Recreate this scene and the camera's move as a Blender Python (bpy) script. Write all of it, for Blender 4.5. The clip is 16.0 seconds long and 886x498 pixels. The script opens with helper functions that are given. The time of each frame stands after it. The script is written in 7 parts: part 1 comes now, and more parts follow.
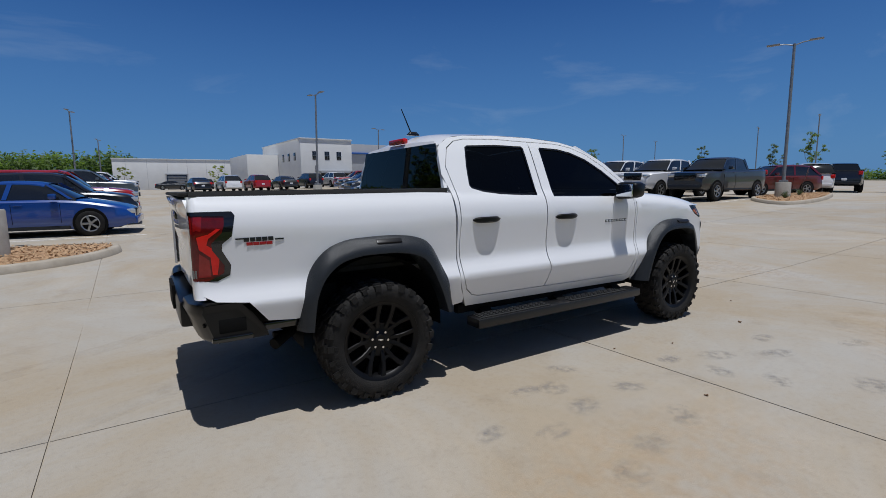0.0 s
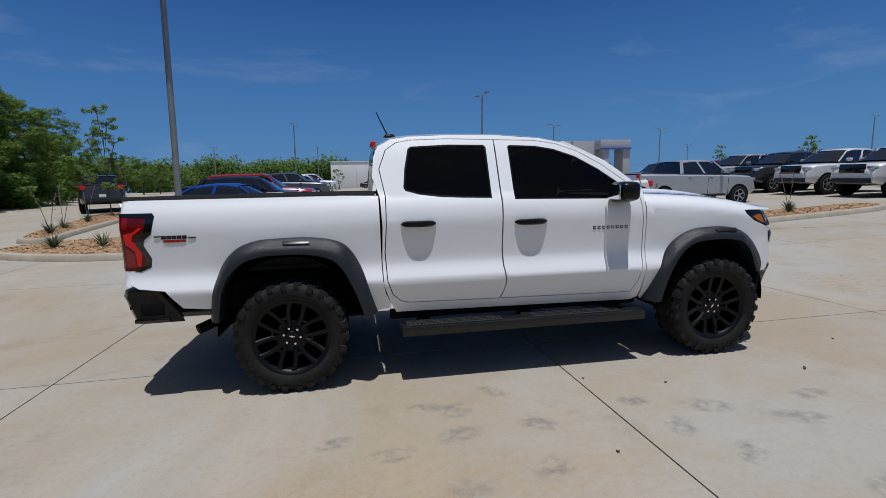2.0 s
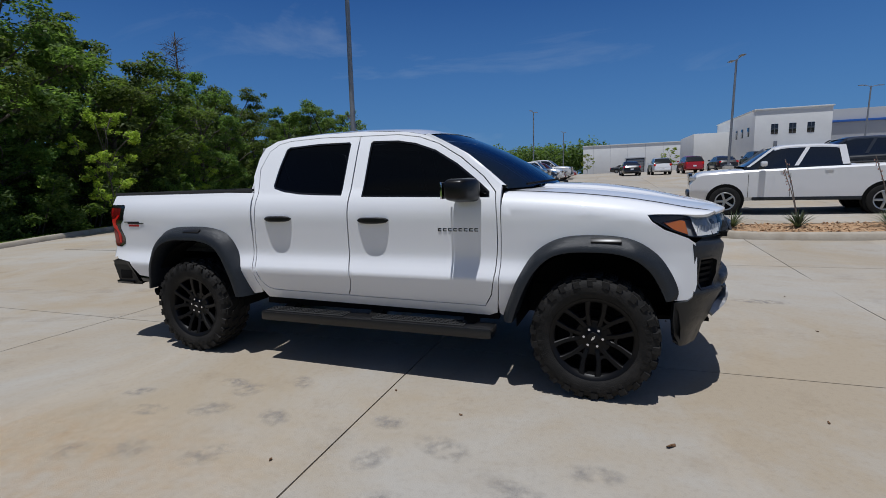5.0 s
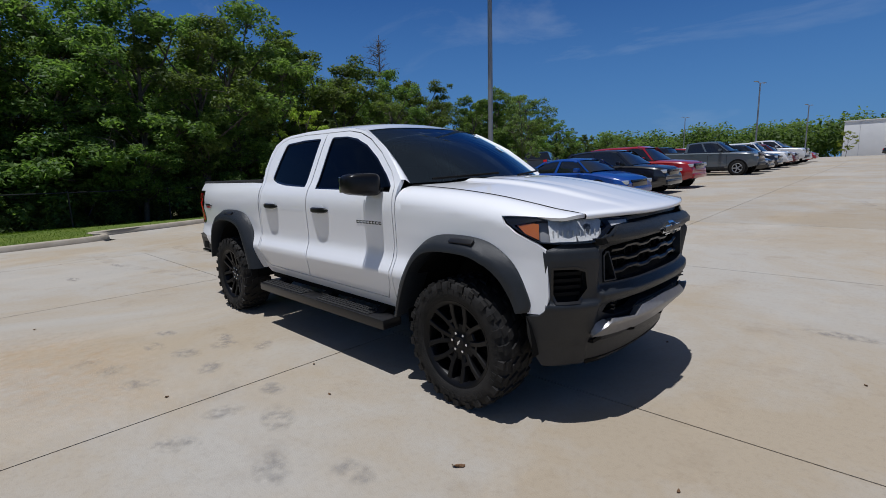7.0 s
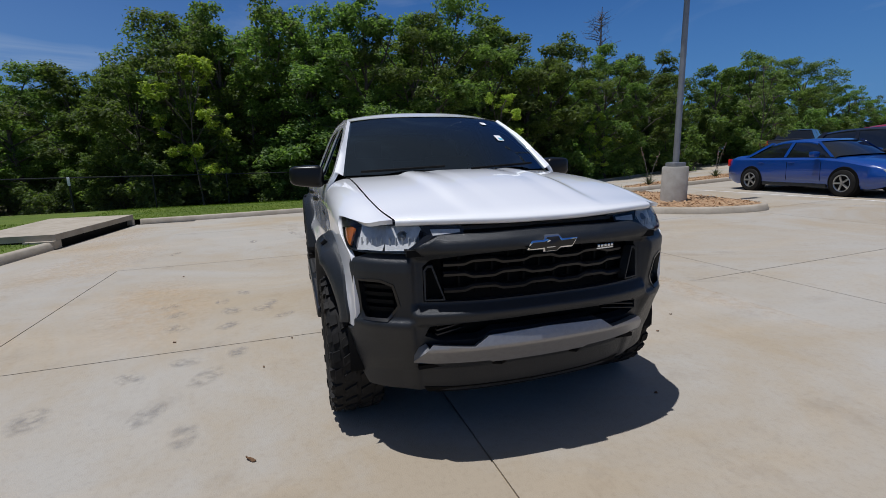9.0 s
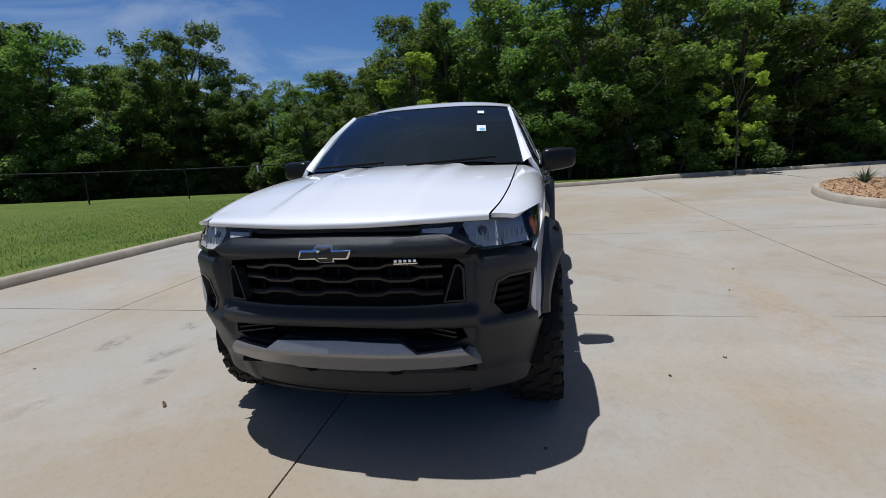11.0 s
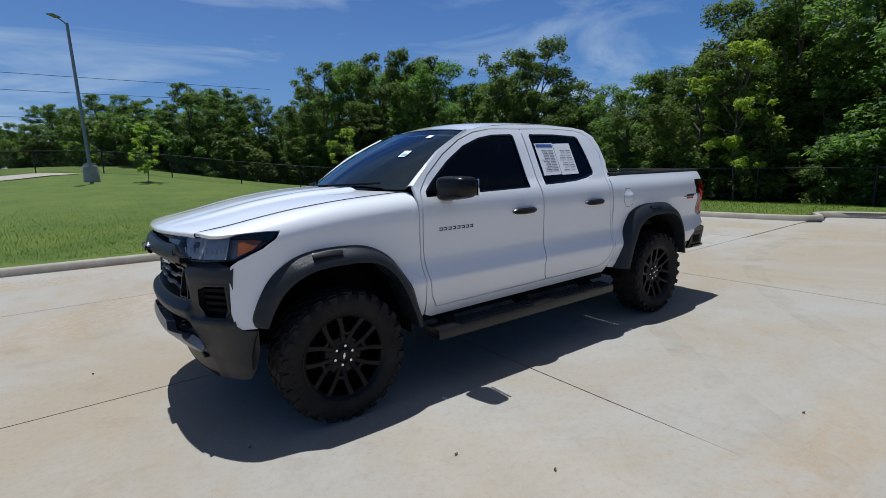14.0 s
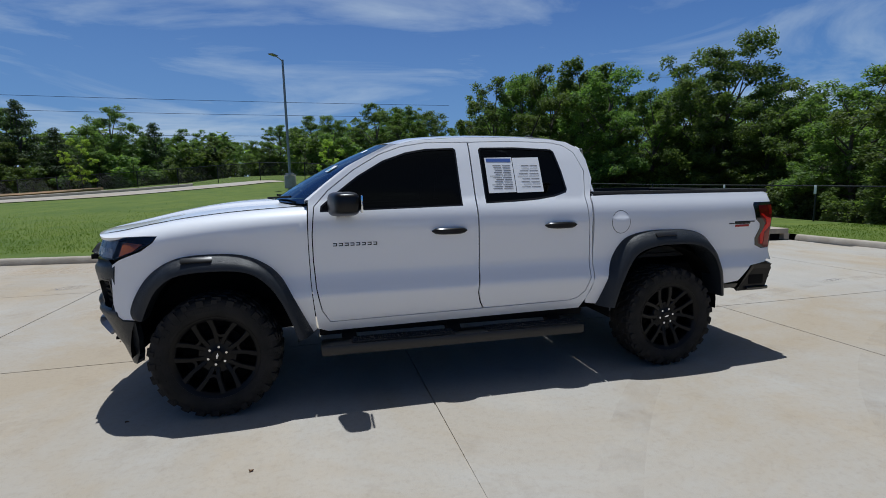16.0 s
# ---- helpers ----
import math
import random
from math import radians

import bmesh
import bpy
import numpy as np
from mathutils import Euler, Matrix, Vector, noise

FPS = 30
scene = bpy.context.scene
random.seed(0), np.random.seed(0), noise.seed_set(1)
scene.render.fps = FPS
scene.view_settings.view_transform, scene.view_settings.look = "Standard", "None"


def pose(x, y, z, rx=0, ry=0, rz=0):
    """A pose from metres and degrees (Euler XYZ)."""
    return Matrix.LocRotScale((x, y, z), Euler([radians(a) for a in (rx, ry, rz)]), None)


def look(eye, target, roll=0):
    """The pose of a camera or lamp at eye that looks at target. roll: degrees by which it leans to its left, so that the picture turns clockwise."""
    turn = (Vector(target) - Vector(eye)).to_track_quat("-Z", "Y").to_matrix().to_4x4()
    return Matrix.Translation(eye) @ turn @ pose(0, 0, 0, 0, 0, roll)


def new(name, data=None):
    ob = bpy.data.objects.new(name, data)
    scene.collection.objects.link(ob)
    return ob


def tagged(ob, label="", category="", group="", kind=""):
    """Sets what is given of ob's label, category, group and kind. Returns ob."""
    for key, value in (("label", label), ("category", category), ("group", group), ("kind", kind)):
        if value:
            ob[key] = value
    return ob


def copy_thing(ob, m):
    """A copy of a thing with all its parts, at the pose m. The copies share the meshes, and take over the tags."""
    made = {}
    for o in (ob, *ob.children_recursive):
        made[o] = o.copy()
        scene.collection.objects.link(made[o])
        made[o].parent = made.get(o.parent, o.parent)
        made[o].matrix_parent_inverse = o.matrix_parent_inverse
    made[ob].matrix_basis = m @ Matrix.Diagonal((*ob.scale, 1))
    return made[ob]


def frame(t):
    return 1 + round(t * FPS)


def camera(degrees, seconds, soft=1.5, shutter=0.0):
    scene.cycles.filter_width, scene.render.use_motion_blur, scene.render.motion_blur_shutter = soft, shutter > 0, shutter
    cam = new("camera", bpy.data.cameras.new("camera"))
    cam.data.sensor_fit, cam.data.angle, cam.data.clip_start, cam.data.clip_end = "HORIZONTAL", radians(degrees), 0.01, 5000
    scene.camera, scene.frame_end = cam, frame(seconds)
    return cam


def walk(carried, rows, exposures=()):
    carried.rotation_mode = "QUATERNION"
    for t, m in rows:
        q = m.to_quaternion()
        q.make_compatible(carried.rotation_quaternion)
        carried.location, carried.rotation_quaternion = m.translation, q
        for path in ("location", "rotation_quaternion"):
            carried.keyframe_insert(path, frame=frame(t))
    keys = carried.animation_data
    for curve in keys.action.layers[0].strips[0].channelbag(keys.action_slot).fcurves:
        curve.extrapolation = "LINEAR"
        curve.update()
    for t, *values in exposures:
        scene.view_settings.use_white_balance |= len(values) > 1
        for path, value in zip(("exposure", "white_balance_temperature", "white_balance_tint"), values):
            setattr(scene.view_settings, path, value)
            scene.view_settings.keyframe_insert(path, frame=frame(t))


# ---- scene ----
cam = camera(85.8, 16.0, 0.6)
PATH = [
    (0, (-1.289, -3.78, 1.412), (-0.23, -2.103, 1.151), -0.8),
    (0.5, (-0.851, -3.946, 1.408), (0.029, -2.169, 1.151), -0.9),
    (1, (-0.426, -4.12, 1.398), (0.279, -2.266, 1.143), -0.9),
    (1.5, (0.027, -4.263, 1.393), (0.552, -2.35, 1.137), -1.0),
    (2, (0.498, -4.333, 1.42), (0.841, -2.38, 1.161), -1.3),
    (2.5, (1.018, -4.43, 1.426), (1.171, -2.452, 1.173), -1.5),
    (3, (1.525, -4.421, 1.425), (1.496, -2.437, 1.171), -1.6),
    (3.5, (2.045, -4.416, 1.415), (1.846, -2.443, 1.155), -1.7),
    (4, (2.554, -4.326, 1.411), (2.191, -2.378, 1.139), -1.8),
    (4.5, (3.03, -4.152, 1.41), (2.496, -2.245, 1.132), -2.0),
    (4.7, (3.225, -4.084, 1.421), (2.621, -2.199, 1.139), -2.0),
    (6.8, (5.047, -3.086, 1.43), (3.721, -1.624, 1.109), -1.9),
    (7, (5.232, -2.934, 1.424), (3.834, -1.541, 1.101), -2.0),
    (7.5, (5.564, -2.533, 1.428), (4.025, -1.3, 1.095), -2.1),
    (8, (5.817, -2.083, 1.413), (4.143, -1.038, 1.087), -1.8),
    (8.5, (6.006, -1.605, 1.418), (4.216, -0.784, 1.072), -1.8),
    (9, (6.093, -1.097, 1.434), (4.213, -0.52, 1.068), -1.8),
    (9.5, (6.179, -0.59, 1.427), (4.244, -0.261, 1.046), -2.0),
    (10, (6.159, -0.08, 1.423), (4.199, -0.006, 1.028), -2.4),
    (10.2, (6.135, 0.121, 1.438), (4.175, 0.09, 1.04), -2.6),
    (12.3, (5.616, 2.172, 1.46), (3.933, 1.161, 1.081), -2.9),
    (12.5, (5.512, 2.35, 1.489), (3.878, 1.259, 1.116), -2.6),
    (13, (5.233, 2.797, 1.494), (3.737, 1.52, 1.129), -2.0),
    (13.5, (4.855, 3.161, 1.484), (3.523, 1.711, 1.134), -1.7),
    (14, (4.421, 3.483, 1.483), (3.269, 1.883, 1.148), -1.6),
    (14.5, (3.949, 3.745, 1.481), (2.98, 2.026, 1.155), -1.6),
    (15, (3.468, 3.92, 1.487), (2.683, 2.107, 1.175), -1.3),
    (15.5, (3.006, 4.078, 1.48), (2.393, 2.196, 1.191), -0.9),
    (16, (2.612, 4.132, 1.477), (2.147, 2.206, 1.203), -0.7),
]
walk(cam, [(t, look(eye, target, roll)) for t, eye, target, roll in PATH],
     [(0.0, -0.15, 6180, 12), (4.5, -0.15, 6150, 12), (7.5, -0.05, 6180, 13), (10.0, -0.01, 6220, 13), (13.0, 0.17, 5920, 9), (16.0, 0.05, 5970, 9)])

# ---- world, sun ----
world = bpy.data.worlds.new("world")
scene.world = world
world.use_nodes = True
wn = world.node_tree.nodes
wl = world.node_tree.links
sky = wn.new("ShaderNodeTexSky")
sky.sky_type = "NISHITA"
sky.sun_disc = False
sky.sun_elevation = radians(78)
sky.sun_rotation = radians(180)
sky.air_density, sky.dust_density, sky.ozone_density = 1.0, 0.3, 4.0
wn["Background"].inputs["Strength"].default_value = 0.044
hue = wn.new("ShaderNodeHueSaturation")
hue.inputs["Saturation"].default_value = 1.3
hue.inputs["Hue"].default_value = 0.506
hue.inputs["Value"].default_value = 1.05
deep = wn.new("ShaderNodeMix")
deep.data_type, deep.blend_type = "RGBA", "MULTIPLY"
deep.inputs["B"].default_value = (0.72, 0.96, 1.32, 1)
wl.new(sky.outputs[0], hue.inputs["Color"])
wl.new(hue.outputs[0], deep.inputs["A"])
# thin high cloud, streaky, denser low in the sky
tcw = wn.new("ShaderNodeTexCoord")
mpw = wn.new("ShaderNodeMapping")
mpw.inputs["Scale"].default_value = (1.0, 2.2, 5.5)
mpw.inputs["Rotation"].default_value = (0.15, 0.1, 0.6)
wl.new(tcw.outputs["Generated"], mpw.inputs["Vector"])
cn = wn.new("ShaderNodeTexNoise")
cn.inputs["Scale"].default_value, cn.inputs["Detail"].default_value, cn.inputs["Roughness"].default_value, cn.inputs["Distortion"].default_value = 1.6, 7, 0.58, 0.5
wl.new(mpw.outputs[0], cn.inputs["Vector"])
cr = wn.new("ShaderNodeMapRange")
cr.inputs["From Min"].default_value, cr.inputs["From Max"].default_value, cr.inputs["To Max"].default_value = 0.55, 0.85, 0.30
wl.new(cn.outputs["Fac"], cr.inputs["Value"])
cm = wn.new("ShaderNodeMix")
cm.data_type = "RGBA"
cm.inputs["B"].default_value = (11.0, 12.6, 14.0, 1)
# pale blue haze low down all round
hz = wn.new("ShaderNodeMapRange")
hz.inputs["From Min"].default_value, hz.inputs["From Max"].default_value, hz.inputs["To Min"].default_value, hz.inputs["To Max"].default_value = 0.0, 0.42, 0.85, 0.0
# haze and low cloud on the southern side, below the sun
sp = wn.new("ShaderNodeSeparateXYZ")
wl.new(tcw.outputs["Generated"], sp.inputs[0])
south = wn.new("ShaderNodeMapRange")
south.inputs["From Min"].default_value, south.inputs["From Max"].default_value = 0.25, -0.95
wl.new(sp.outputs["Y"], south.inputs["Value"])
wl.new(sp.outputs["Z"], hz.inputs["Value"])
# the blue pales towards the high sun
up = wn.new("ShaderNodeMapRange")
up.inputs["From Min"].default_value, up.inputs["From Max"].default_value, up.inputs["To Min"].default_value, up.inputs["To Max"].default_value = 0.42, 0.85, 1.0, 0.0
wl.new(sp.outputs["Z"], up.inputs["Value"])
wl.new(up.outputs[0], deep.inputs["Factor"])
sat = wn.new("ShaderNodeMapRange")
sat.inputs["From Min"].default_value, sat.inputs["From Max"].default_value, sat.inputs["To Min"].default_value, sat.inputs["To Max"].default_value = 0.42, 0.85, 1.3, 0.3
wl.new(sp.outputs["Z"], sat.inputs["Value"])
wl.new(sat.outputs[0], hue.inputs["Saturation"])
low = wn.new("ShaderNodeMapRange")
low.inputs["From Min"].default_value, low.inputs["From Max"].default_value, low.inputs["To Min"].default_value = 0.55, 0.12, 0.35
wl.new(sp.outputs["Z"], low.inputs["Value"])
mask = wn.new("ShaderNodeMath")
mask.operation = "MULTIPLY"
wl.new(south.outputs[0], mask.inputs[0])
wl.new(low.outputs[0], mask.inputs[1])
puff = wn.new("ShaderNodeMapRange")
puff.inputs["From Min"].default_value, puff.inputs["From Max"].default_value, puff.inputs["To Min"].default_value, puff.inputs["To Max"].default_value = 0.50, 0.70, 0.14, 0.85
wl.new(cn.outputs["Fac"], puff.inputs["Value"])
veil = wn.new("ShaderNodeMath")
veil.operation = "MULTIPLY"
wl.new(mask.outputs[0], veil.inputs[0])
wl.new(puff.outputs[0], veil.inputs[1])
both = wn.new("ShaderNodeMath")
both.operation = "MAXIMUM"
wl.new(cr.outputs[0], both.inputs[0])
wl.new(veil.outputs[0], both.inputs[1])
wl.new(both.outputs[0], cm.inputs["Factor"])
hm = wn.new("ShaderNodeMix")
hm.data_type = "RGBA"
hm.inputs["B"].default_value = (2.0, 5.4, 11.0, 1)
wl.new(deep.outputs["Result"], hm.inputs["A"])
wl.new(hz.outputs[0], hm.inputs["Factor"])
wl.new(hm.outputs["Result"], cm.inputs["A"])
wl.new(cm.outputs["Result"], wn["Background"].inputs["Color"])

sun = new("sun", bpy.data.lights.new("sun", "SUN"))
sun.data.energy, sun.data.angle, sun.data.color = 3.8, radians(0.53), (0.985, 0.98, 0.955)
sun.matrix_world = look((0.1, -4.0, 20.0), (0, 0, 0))

# ---- materials ----
def mat(name, color, rough=0.6, metal=0.0, color2=None, scale=8.0, bump=0.0, bump_scale=None, detail=6.0, coat=0.0, spec=0.5, rand=0.0, fac=(0.35, 0.65)):
    """A material whose colour drifts between two tones at two scales, with fine relief; rand varies it from piece to piece."""
    m = bpy.data.materials.new(name)
    m.use_nodes = True
    nt = m.node_tree
    b = nt.nodes["Principled BSDF"]
    b.inputs["Base Color"].default_value = (*color, 1)
    b.inputs["Roughness"].default_value = rough
    b.inputs["Metallic"].default_value = metal
    b.inputs["Coat Weight"].default_value = coat
    b.inputs["Specular IOR Level"].default_value = spec
    tc = nt.nodes.new("ShaderNodeTexCoord")
    out = None
    if color2:
        n1 = nt.nodes.new("ShaderNodeTexNoise")
        n1.inputs["Scale"].default_value = scale
        n1.inputs["Detail"].default_value = detail
        n1.inputs["Roughness"].default_value = 0.65
        nt.links.new(tc.outputs["Object"], n1.inputs["Vector"])
        mr = nt.nodes.new("ShaderNodeMapRange")
        mr.inputs["From Min"].default_value, mr.inputs["From Max"].default_value = fac
        nt.links.new(n1.outputs["Fac"], mr.inputs["Value"])
        mix = nt.nodes.new("ShaderNodeMix")
        mix.data_type = "RGBA"
        mix.inputs["A"].default_value = (*color, 1)
        mix.inputs["B"].default_value = (*color2, 1)
        nt.links.new(mr.outputs[0], mix.inputs["Factor"])
        out = mix.outputs["Result"]
    if rand:
        oi = nt.nodes.new("ShaderNodeObjectInfo")
        hs = nt.nodes.new("ShaderNodeHueSaturation")
        m2 = nt.nodes.new("ShaderNodeMapRange")
        m2.inputs["To Min"].default_value, m2.inputs["To Max"].default_value = 1 - rand, 1 + rand
        nt.links.new(oi.outputs["Random"], m2.inputs["Value"])
        nt.links.new(m2.outputs[0], hs.inputs["Value"])
        if out:
            nt.links.new(out, hs.inputs["Color"])
        else:
            hs.inputs["Color"].default_value = (*color, 1)
        out = hs.outputs[0]
    if out:
        nt.links.new(out, b.inputs["Base Color"])
    if bump:
        n2 = nt.nodes.new("ShaderNodeTexNoise")
        n2.inputs["Scale"].default_value = bump_scale or scale * 6
        n2.inputs["Detail"].default_value = 4
        nt.links.new(tc.outputs["Object"], n2.inputs["Vector"])
        bp = nt.nodes.new("ShaderNodeBump")
        bp.inputs["Strength"].default_value = bump
        bp.inputs["Distance"].default_value = 0.01
        nt.links.new(n2.outputs["Fac"], bp.inputs["Height"])
        nt.links.new(bp.outputs[0], b.inputs["Normal"])
    return m


def concrete_mat(name, pale, tan):
    """Broom-finished concrete: tan and pale drifts, stains, and fine speckle, from slab to slab a little different."""
    m = bpy.data.materials.new(name)
    m.use_nodes = True
    nt = m.node_tree
    b = nt.nodes["Principled BSDF"]
    b.inputs["Roughness"].default_value = 0.82
    b.inputs["Specular IOR Level"].default_value = 0.3
    ge = nt.nodes.new("ShaderNodeNewGeometry")

    def layer(scale, lo, hi, rough=0.6, stretch=None, warp=0.0):
        n = nt.nodes.new("ShaderNodeTexNoise")
        n.inputs["Scale"].default_value, n.inputs["Detail"].default_value, n.inputs["Roughness"].default_value, n.inputs["Distortion"].default_value = scale, 6, rough, warp
        src = ge.outputs["Position"]
        if stretch:
            mp = nt.nodes.new("ShaderNodeMapping")
            mp.inputs["Scale"].default_value = stretch
            mp.inputs["Rotation"].default_value = (0, 0, 0.5)
            nt.links.new(src, mp.inputs["Vector"])
            src = mp.outputs[0]
        nt.links.new(src, n.inputs["Vector"])
        r = nt.nodes.new("ShaderNodeMapRange")
        r.inputs["From Min"].default_value, r.inputs["From Max"].default_value = lo, hi
        nt.links.new(n.outputs["Fac"], r.inputs["Value"])
        return r.outputs[0]

    def blend(a, b2, fac, kind="MIX", amount=None):
        x = nt.nodes.new("ShaderNodeMix")
        x.data_type, x.blend_type = "RGBA", kind
        for key, v in (("A", a), ("B", b2)):
            if isinstance(v, tuple):
                x.inputs[key].default_value = (*v, 1)
            else:
                nt.links.new(v, x.inputs[key])
        nt.links.new(fac, x.inputs["Factor"])
        return x.outputs["Result"]

    col = blend(pale, tan, layer(0.33, 0.40, 0.62, 0.7, warp=0.6))
    col = blend(col, (0.80, 0.77, 0.74), layer(1.9, 0.56, 0.80, 0.7), "MULTIPLY")
    col = blend(col, (1.13, 1.10, 1.06), layer(0.9, 0.52, 0.75, 0.65, (1.0, 0.25, 1.0)), "MULTIPLY")
    col = blend(col, (0.86, 0.85, 0.84), layer(26.0, 0.50, 0.72, 0.8), "MULTIPLY")
    oi = nt.nodes.new("ShaderNodeObjectInfo")
    hs = nt.nodes.new("ShaderNodeHueSaturation")
    r = nt.nodes.new("ShaderNodeMapRange")
    r.inputs["To Min"].default_value, r.inputs["To Max"].default_value = 0.955, 1.045
    nt.links.new(oi.outputs["Random"], r.inputs["Value"])
    nt.links.new(r.outputs[0], hs.inputs["Value"])
    nt.links.new(col, hs.inputs["Color"])
    nt.links.new(hs.outputs[0], b.inputs["Base Color"])
    n2 = nt.nodes.new("ShaderNodeTexNoise")
    n2.inputs["Scale"].default_value, n2.inputs["Detail"].default_value = 140, 3
    nt.links.new(ge.outputs["Position"], n2.inputs["Vector"])
    bp = nt.nodes.new("ShaderNodeBump")
    bp.inputs["Strength"].default_value, bp.inputs["Distance"].default_value = 0.25, 0.01
    nt.links.new(n2.outputs["Fac"], bp.inputs["Height"])
    nt.links.new(bp.outputs[0], b.inputs["Normal"])
    return m


CONCRETE = concrete_mat("concrete", (0.375, 0.350, 0.308), (0.350, 0.292, 0.214))
KERB = mat("kerb concrete", (0.42, 0.37, 0.30), 0.85, color2=(0.33, 0.285, 0.22), scale=3, bump=0.3, bump_scale=90)
GRASS = mat("grass", (0.060, 0.105, 0.004), 0.9, color2=(0.105, 0.145, 0.009), scale=0.9, bump=0.6, bump_scale=60)
MULCH = mat("mulch", (0.32, 0.17, 0.08), 0.9, color2=(0.45, 0.30, 0.17), scale=14, bump=0.8, bump_scale=40)
FOREST_FLOOR = mat("forest floor", (0.06, 0.07, 0.02), 0.95, color2=(0.10, 0.08, 0.04), scale=1.5, bump=0.5)
PAINT_WHITE = mat("white car paint", (0.835, 0.84, 0.85), 0.4, coat=1.0, spec=0.3)
CLADDING = mat("textured black plastic", (0.0180, 0.0212, 0.0255), 0.4, color2=(0.0150, 0.0178, 0.0215), scale=30, spec=0.4, bump=0.25, bump_scale=600)
GLOSS_BLACK = mat("gloss black", (0.006, 0.006, 0.007), 0.12, coat=0.6)
BUMPER_BLACK = mat("smooth black plastic", (0.006, 0.006, 0.0065), 0.3, spec=0.3)
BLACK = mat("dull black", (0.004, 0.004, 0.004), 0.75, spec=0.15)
GRILLE = mat("satin black", (0.009, 0.009, 0.0098), 0.35, spec=0.5)
RUBBER = mat("tyre rubber", (0.011, 0.0109, 0.0106), 0.7, color2=(0.023, 0.0215, 0.020), scale=9, spec=0.2, bump=0.3, bump_scale=150)
RIM_BLACK = mat("black wheel", (0.0035, 0.0035, 0.004), 0.4, spec=0.22)
CHROME = mat("chrome", (0.74, 0.77, 0.81), 0.08, metal=1.0)
SKID = mat("silver paint", (0.33, 0.33, 0.34), 0.42, metal=0.6, color2=(0.29, 0.29, 0.30), scale=40)
LAMP_DARK = mat("lamp bezel", (0.34, 0.34, 0.345), 0.3, metal=0.2)
REFLECT = mat("lamp reflector", (0.86, 0.86, 0.85), 0.25, metal=0.15, color2=(0.68, 0.68, 0.68), scale=30)
AMBER = mat("amber lens", (0.46, 0.13, 0.025), 0.15, coat=1.0)
RED_LENS = mat("red lens", (0.62, 0.010, 0.008), 0.25, color2=(0.75, 0.016, 0.010), scale=12)
MID_RED = mat("red lens part", (0.22, 0.004, 0.005), 0.2, color2=(0.28, 0.006, 0.006), scale=20, coat=0.5)
DARK_RED = mat("dark red lens", (0.09, 0.003, 0.004), 0.15, color2=(0.15, 0.004, 0.005), scale=14)
GREY_MET = mat("grey metal", (0.22, 0.225, 0.23), 0.45, metal=0.7, color2=(0.28, 0.28, 0.29), scale=12)
PAPER = mat("paper", (0.78, 0.79, 0.80), 0.6)
INK = mat("dark ink", (0.05, 0.05, 0.06), 0.6)
INK_BLUE = mat("blue ink", (0.04, 0.10, 0.35), 0.6)
BADGE_RED = mat("badge red", (0.35, 0.01, 0.012), 0.35)
BADGE_DARK = mat("badge black", (0.012, 0.012, 0.014), 0.3)
LINER = mat("bed liner", (0.015, 0.015, 0.015), 0.85, bump=0.4, bump_scale=300)
DASH = mat("grey dashboard", (0.03, 0.032, 0.036), 0.7, bump=0.2, bump_scale=200)
SEAT = mat("black seat cloth", (0.02, 0.02, 0.022), 0.8, bump=0.2, bump_scale=200)


def tinted_glass(name, tint, ior=1.5, shine=(0.9, 0.93, 0.95)):
    """Thin glass: a tinted view through, and a mirror by Fresnel."""
    m = bpy.data.materials.new(name)
    m.use_nodes = True
    nt = m.node_tree
    nt.nodes.remove(nt.nodes["Principled BSDF"])
    tr = nt.nodes.new("ShaderNodeBsdfTransparent")
    tr.inputs[0].default_value = (*tint, 1)
    gl = nt.nodes.new("ShaderNodeBsdfGlossy")
    gl.inputs["Roughness"].default_value = 0.01
    gl.inputs["Color"].default_value = (*shine, 1)
    fr = nt.nodes.new("ShaderNodeFresnel")
    fr.inputs["IOR"].default_value = ior
    mx = nt.nodes.new("ShaderNodeMixShader")
    nt.links.new(fr.outputs[0], mx.inputs[0])
    nt.links.new(tr.outputs[0], mx.inputs[1])
    nt.links.new(gl.outputs[0], mx.inputs[2])
    nt.links.new(mx.outputs[0], nt.nodes["Material Output"].inputs["Surface"])
    return m


PRIVACY = tinted_glass("dark tinted glass", (0.03, 0.033, 0.036), 1.45, (0.62, 0.64, 0.62))
WINDSHIELD = tinted_glass("windshield glass", (0.22, 0.28, 0.34), 2.2, (0.66, 0.86, 1.0))
CLEAR = tinted_glass("clear lens", (0.88, 0.89, 0.89), 1.45, (0.7, 0.7, 0.7))
CHIPS = mat("wood chips", (0.36, 0.20, 0.10), 0.85, color2=(0.52, 0.37, 0.22), scale=25, fac=(0.3, 0.7))
LINE = mat("line paint", (0.72, 0.71, 0.68), 0.7, color2=(0.55, 0.52, 0.46), scale=6)


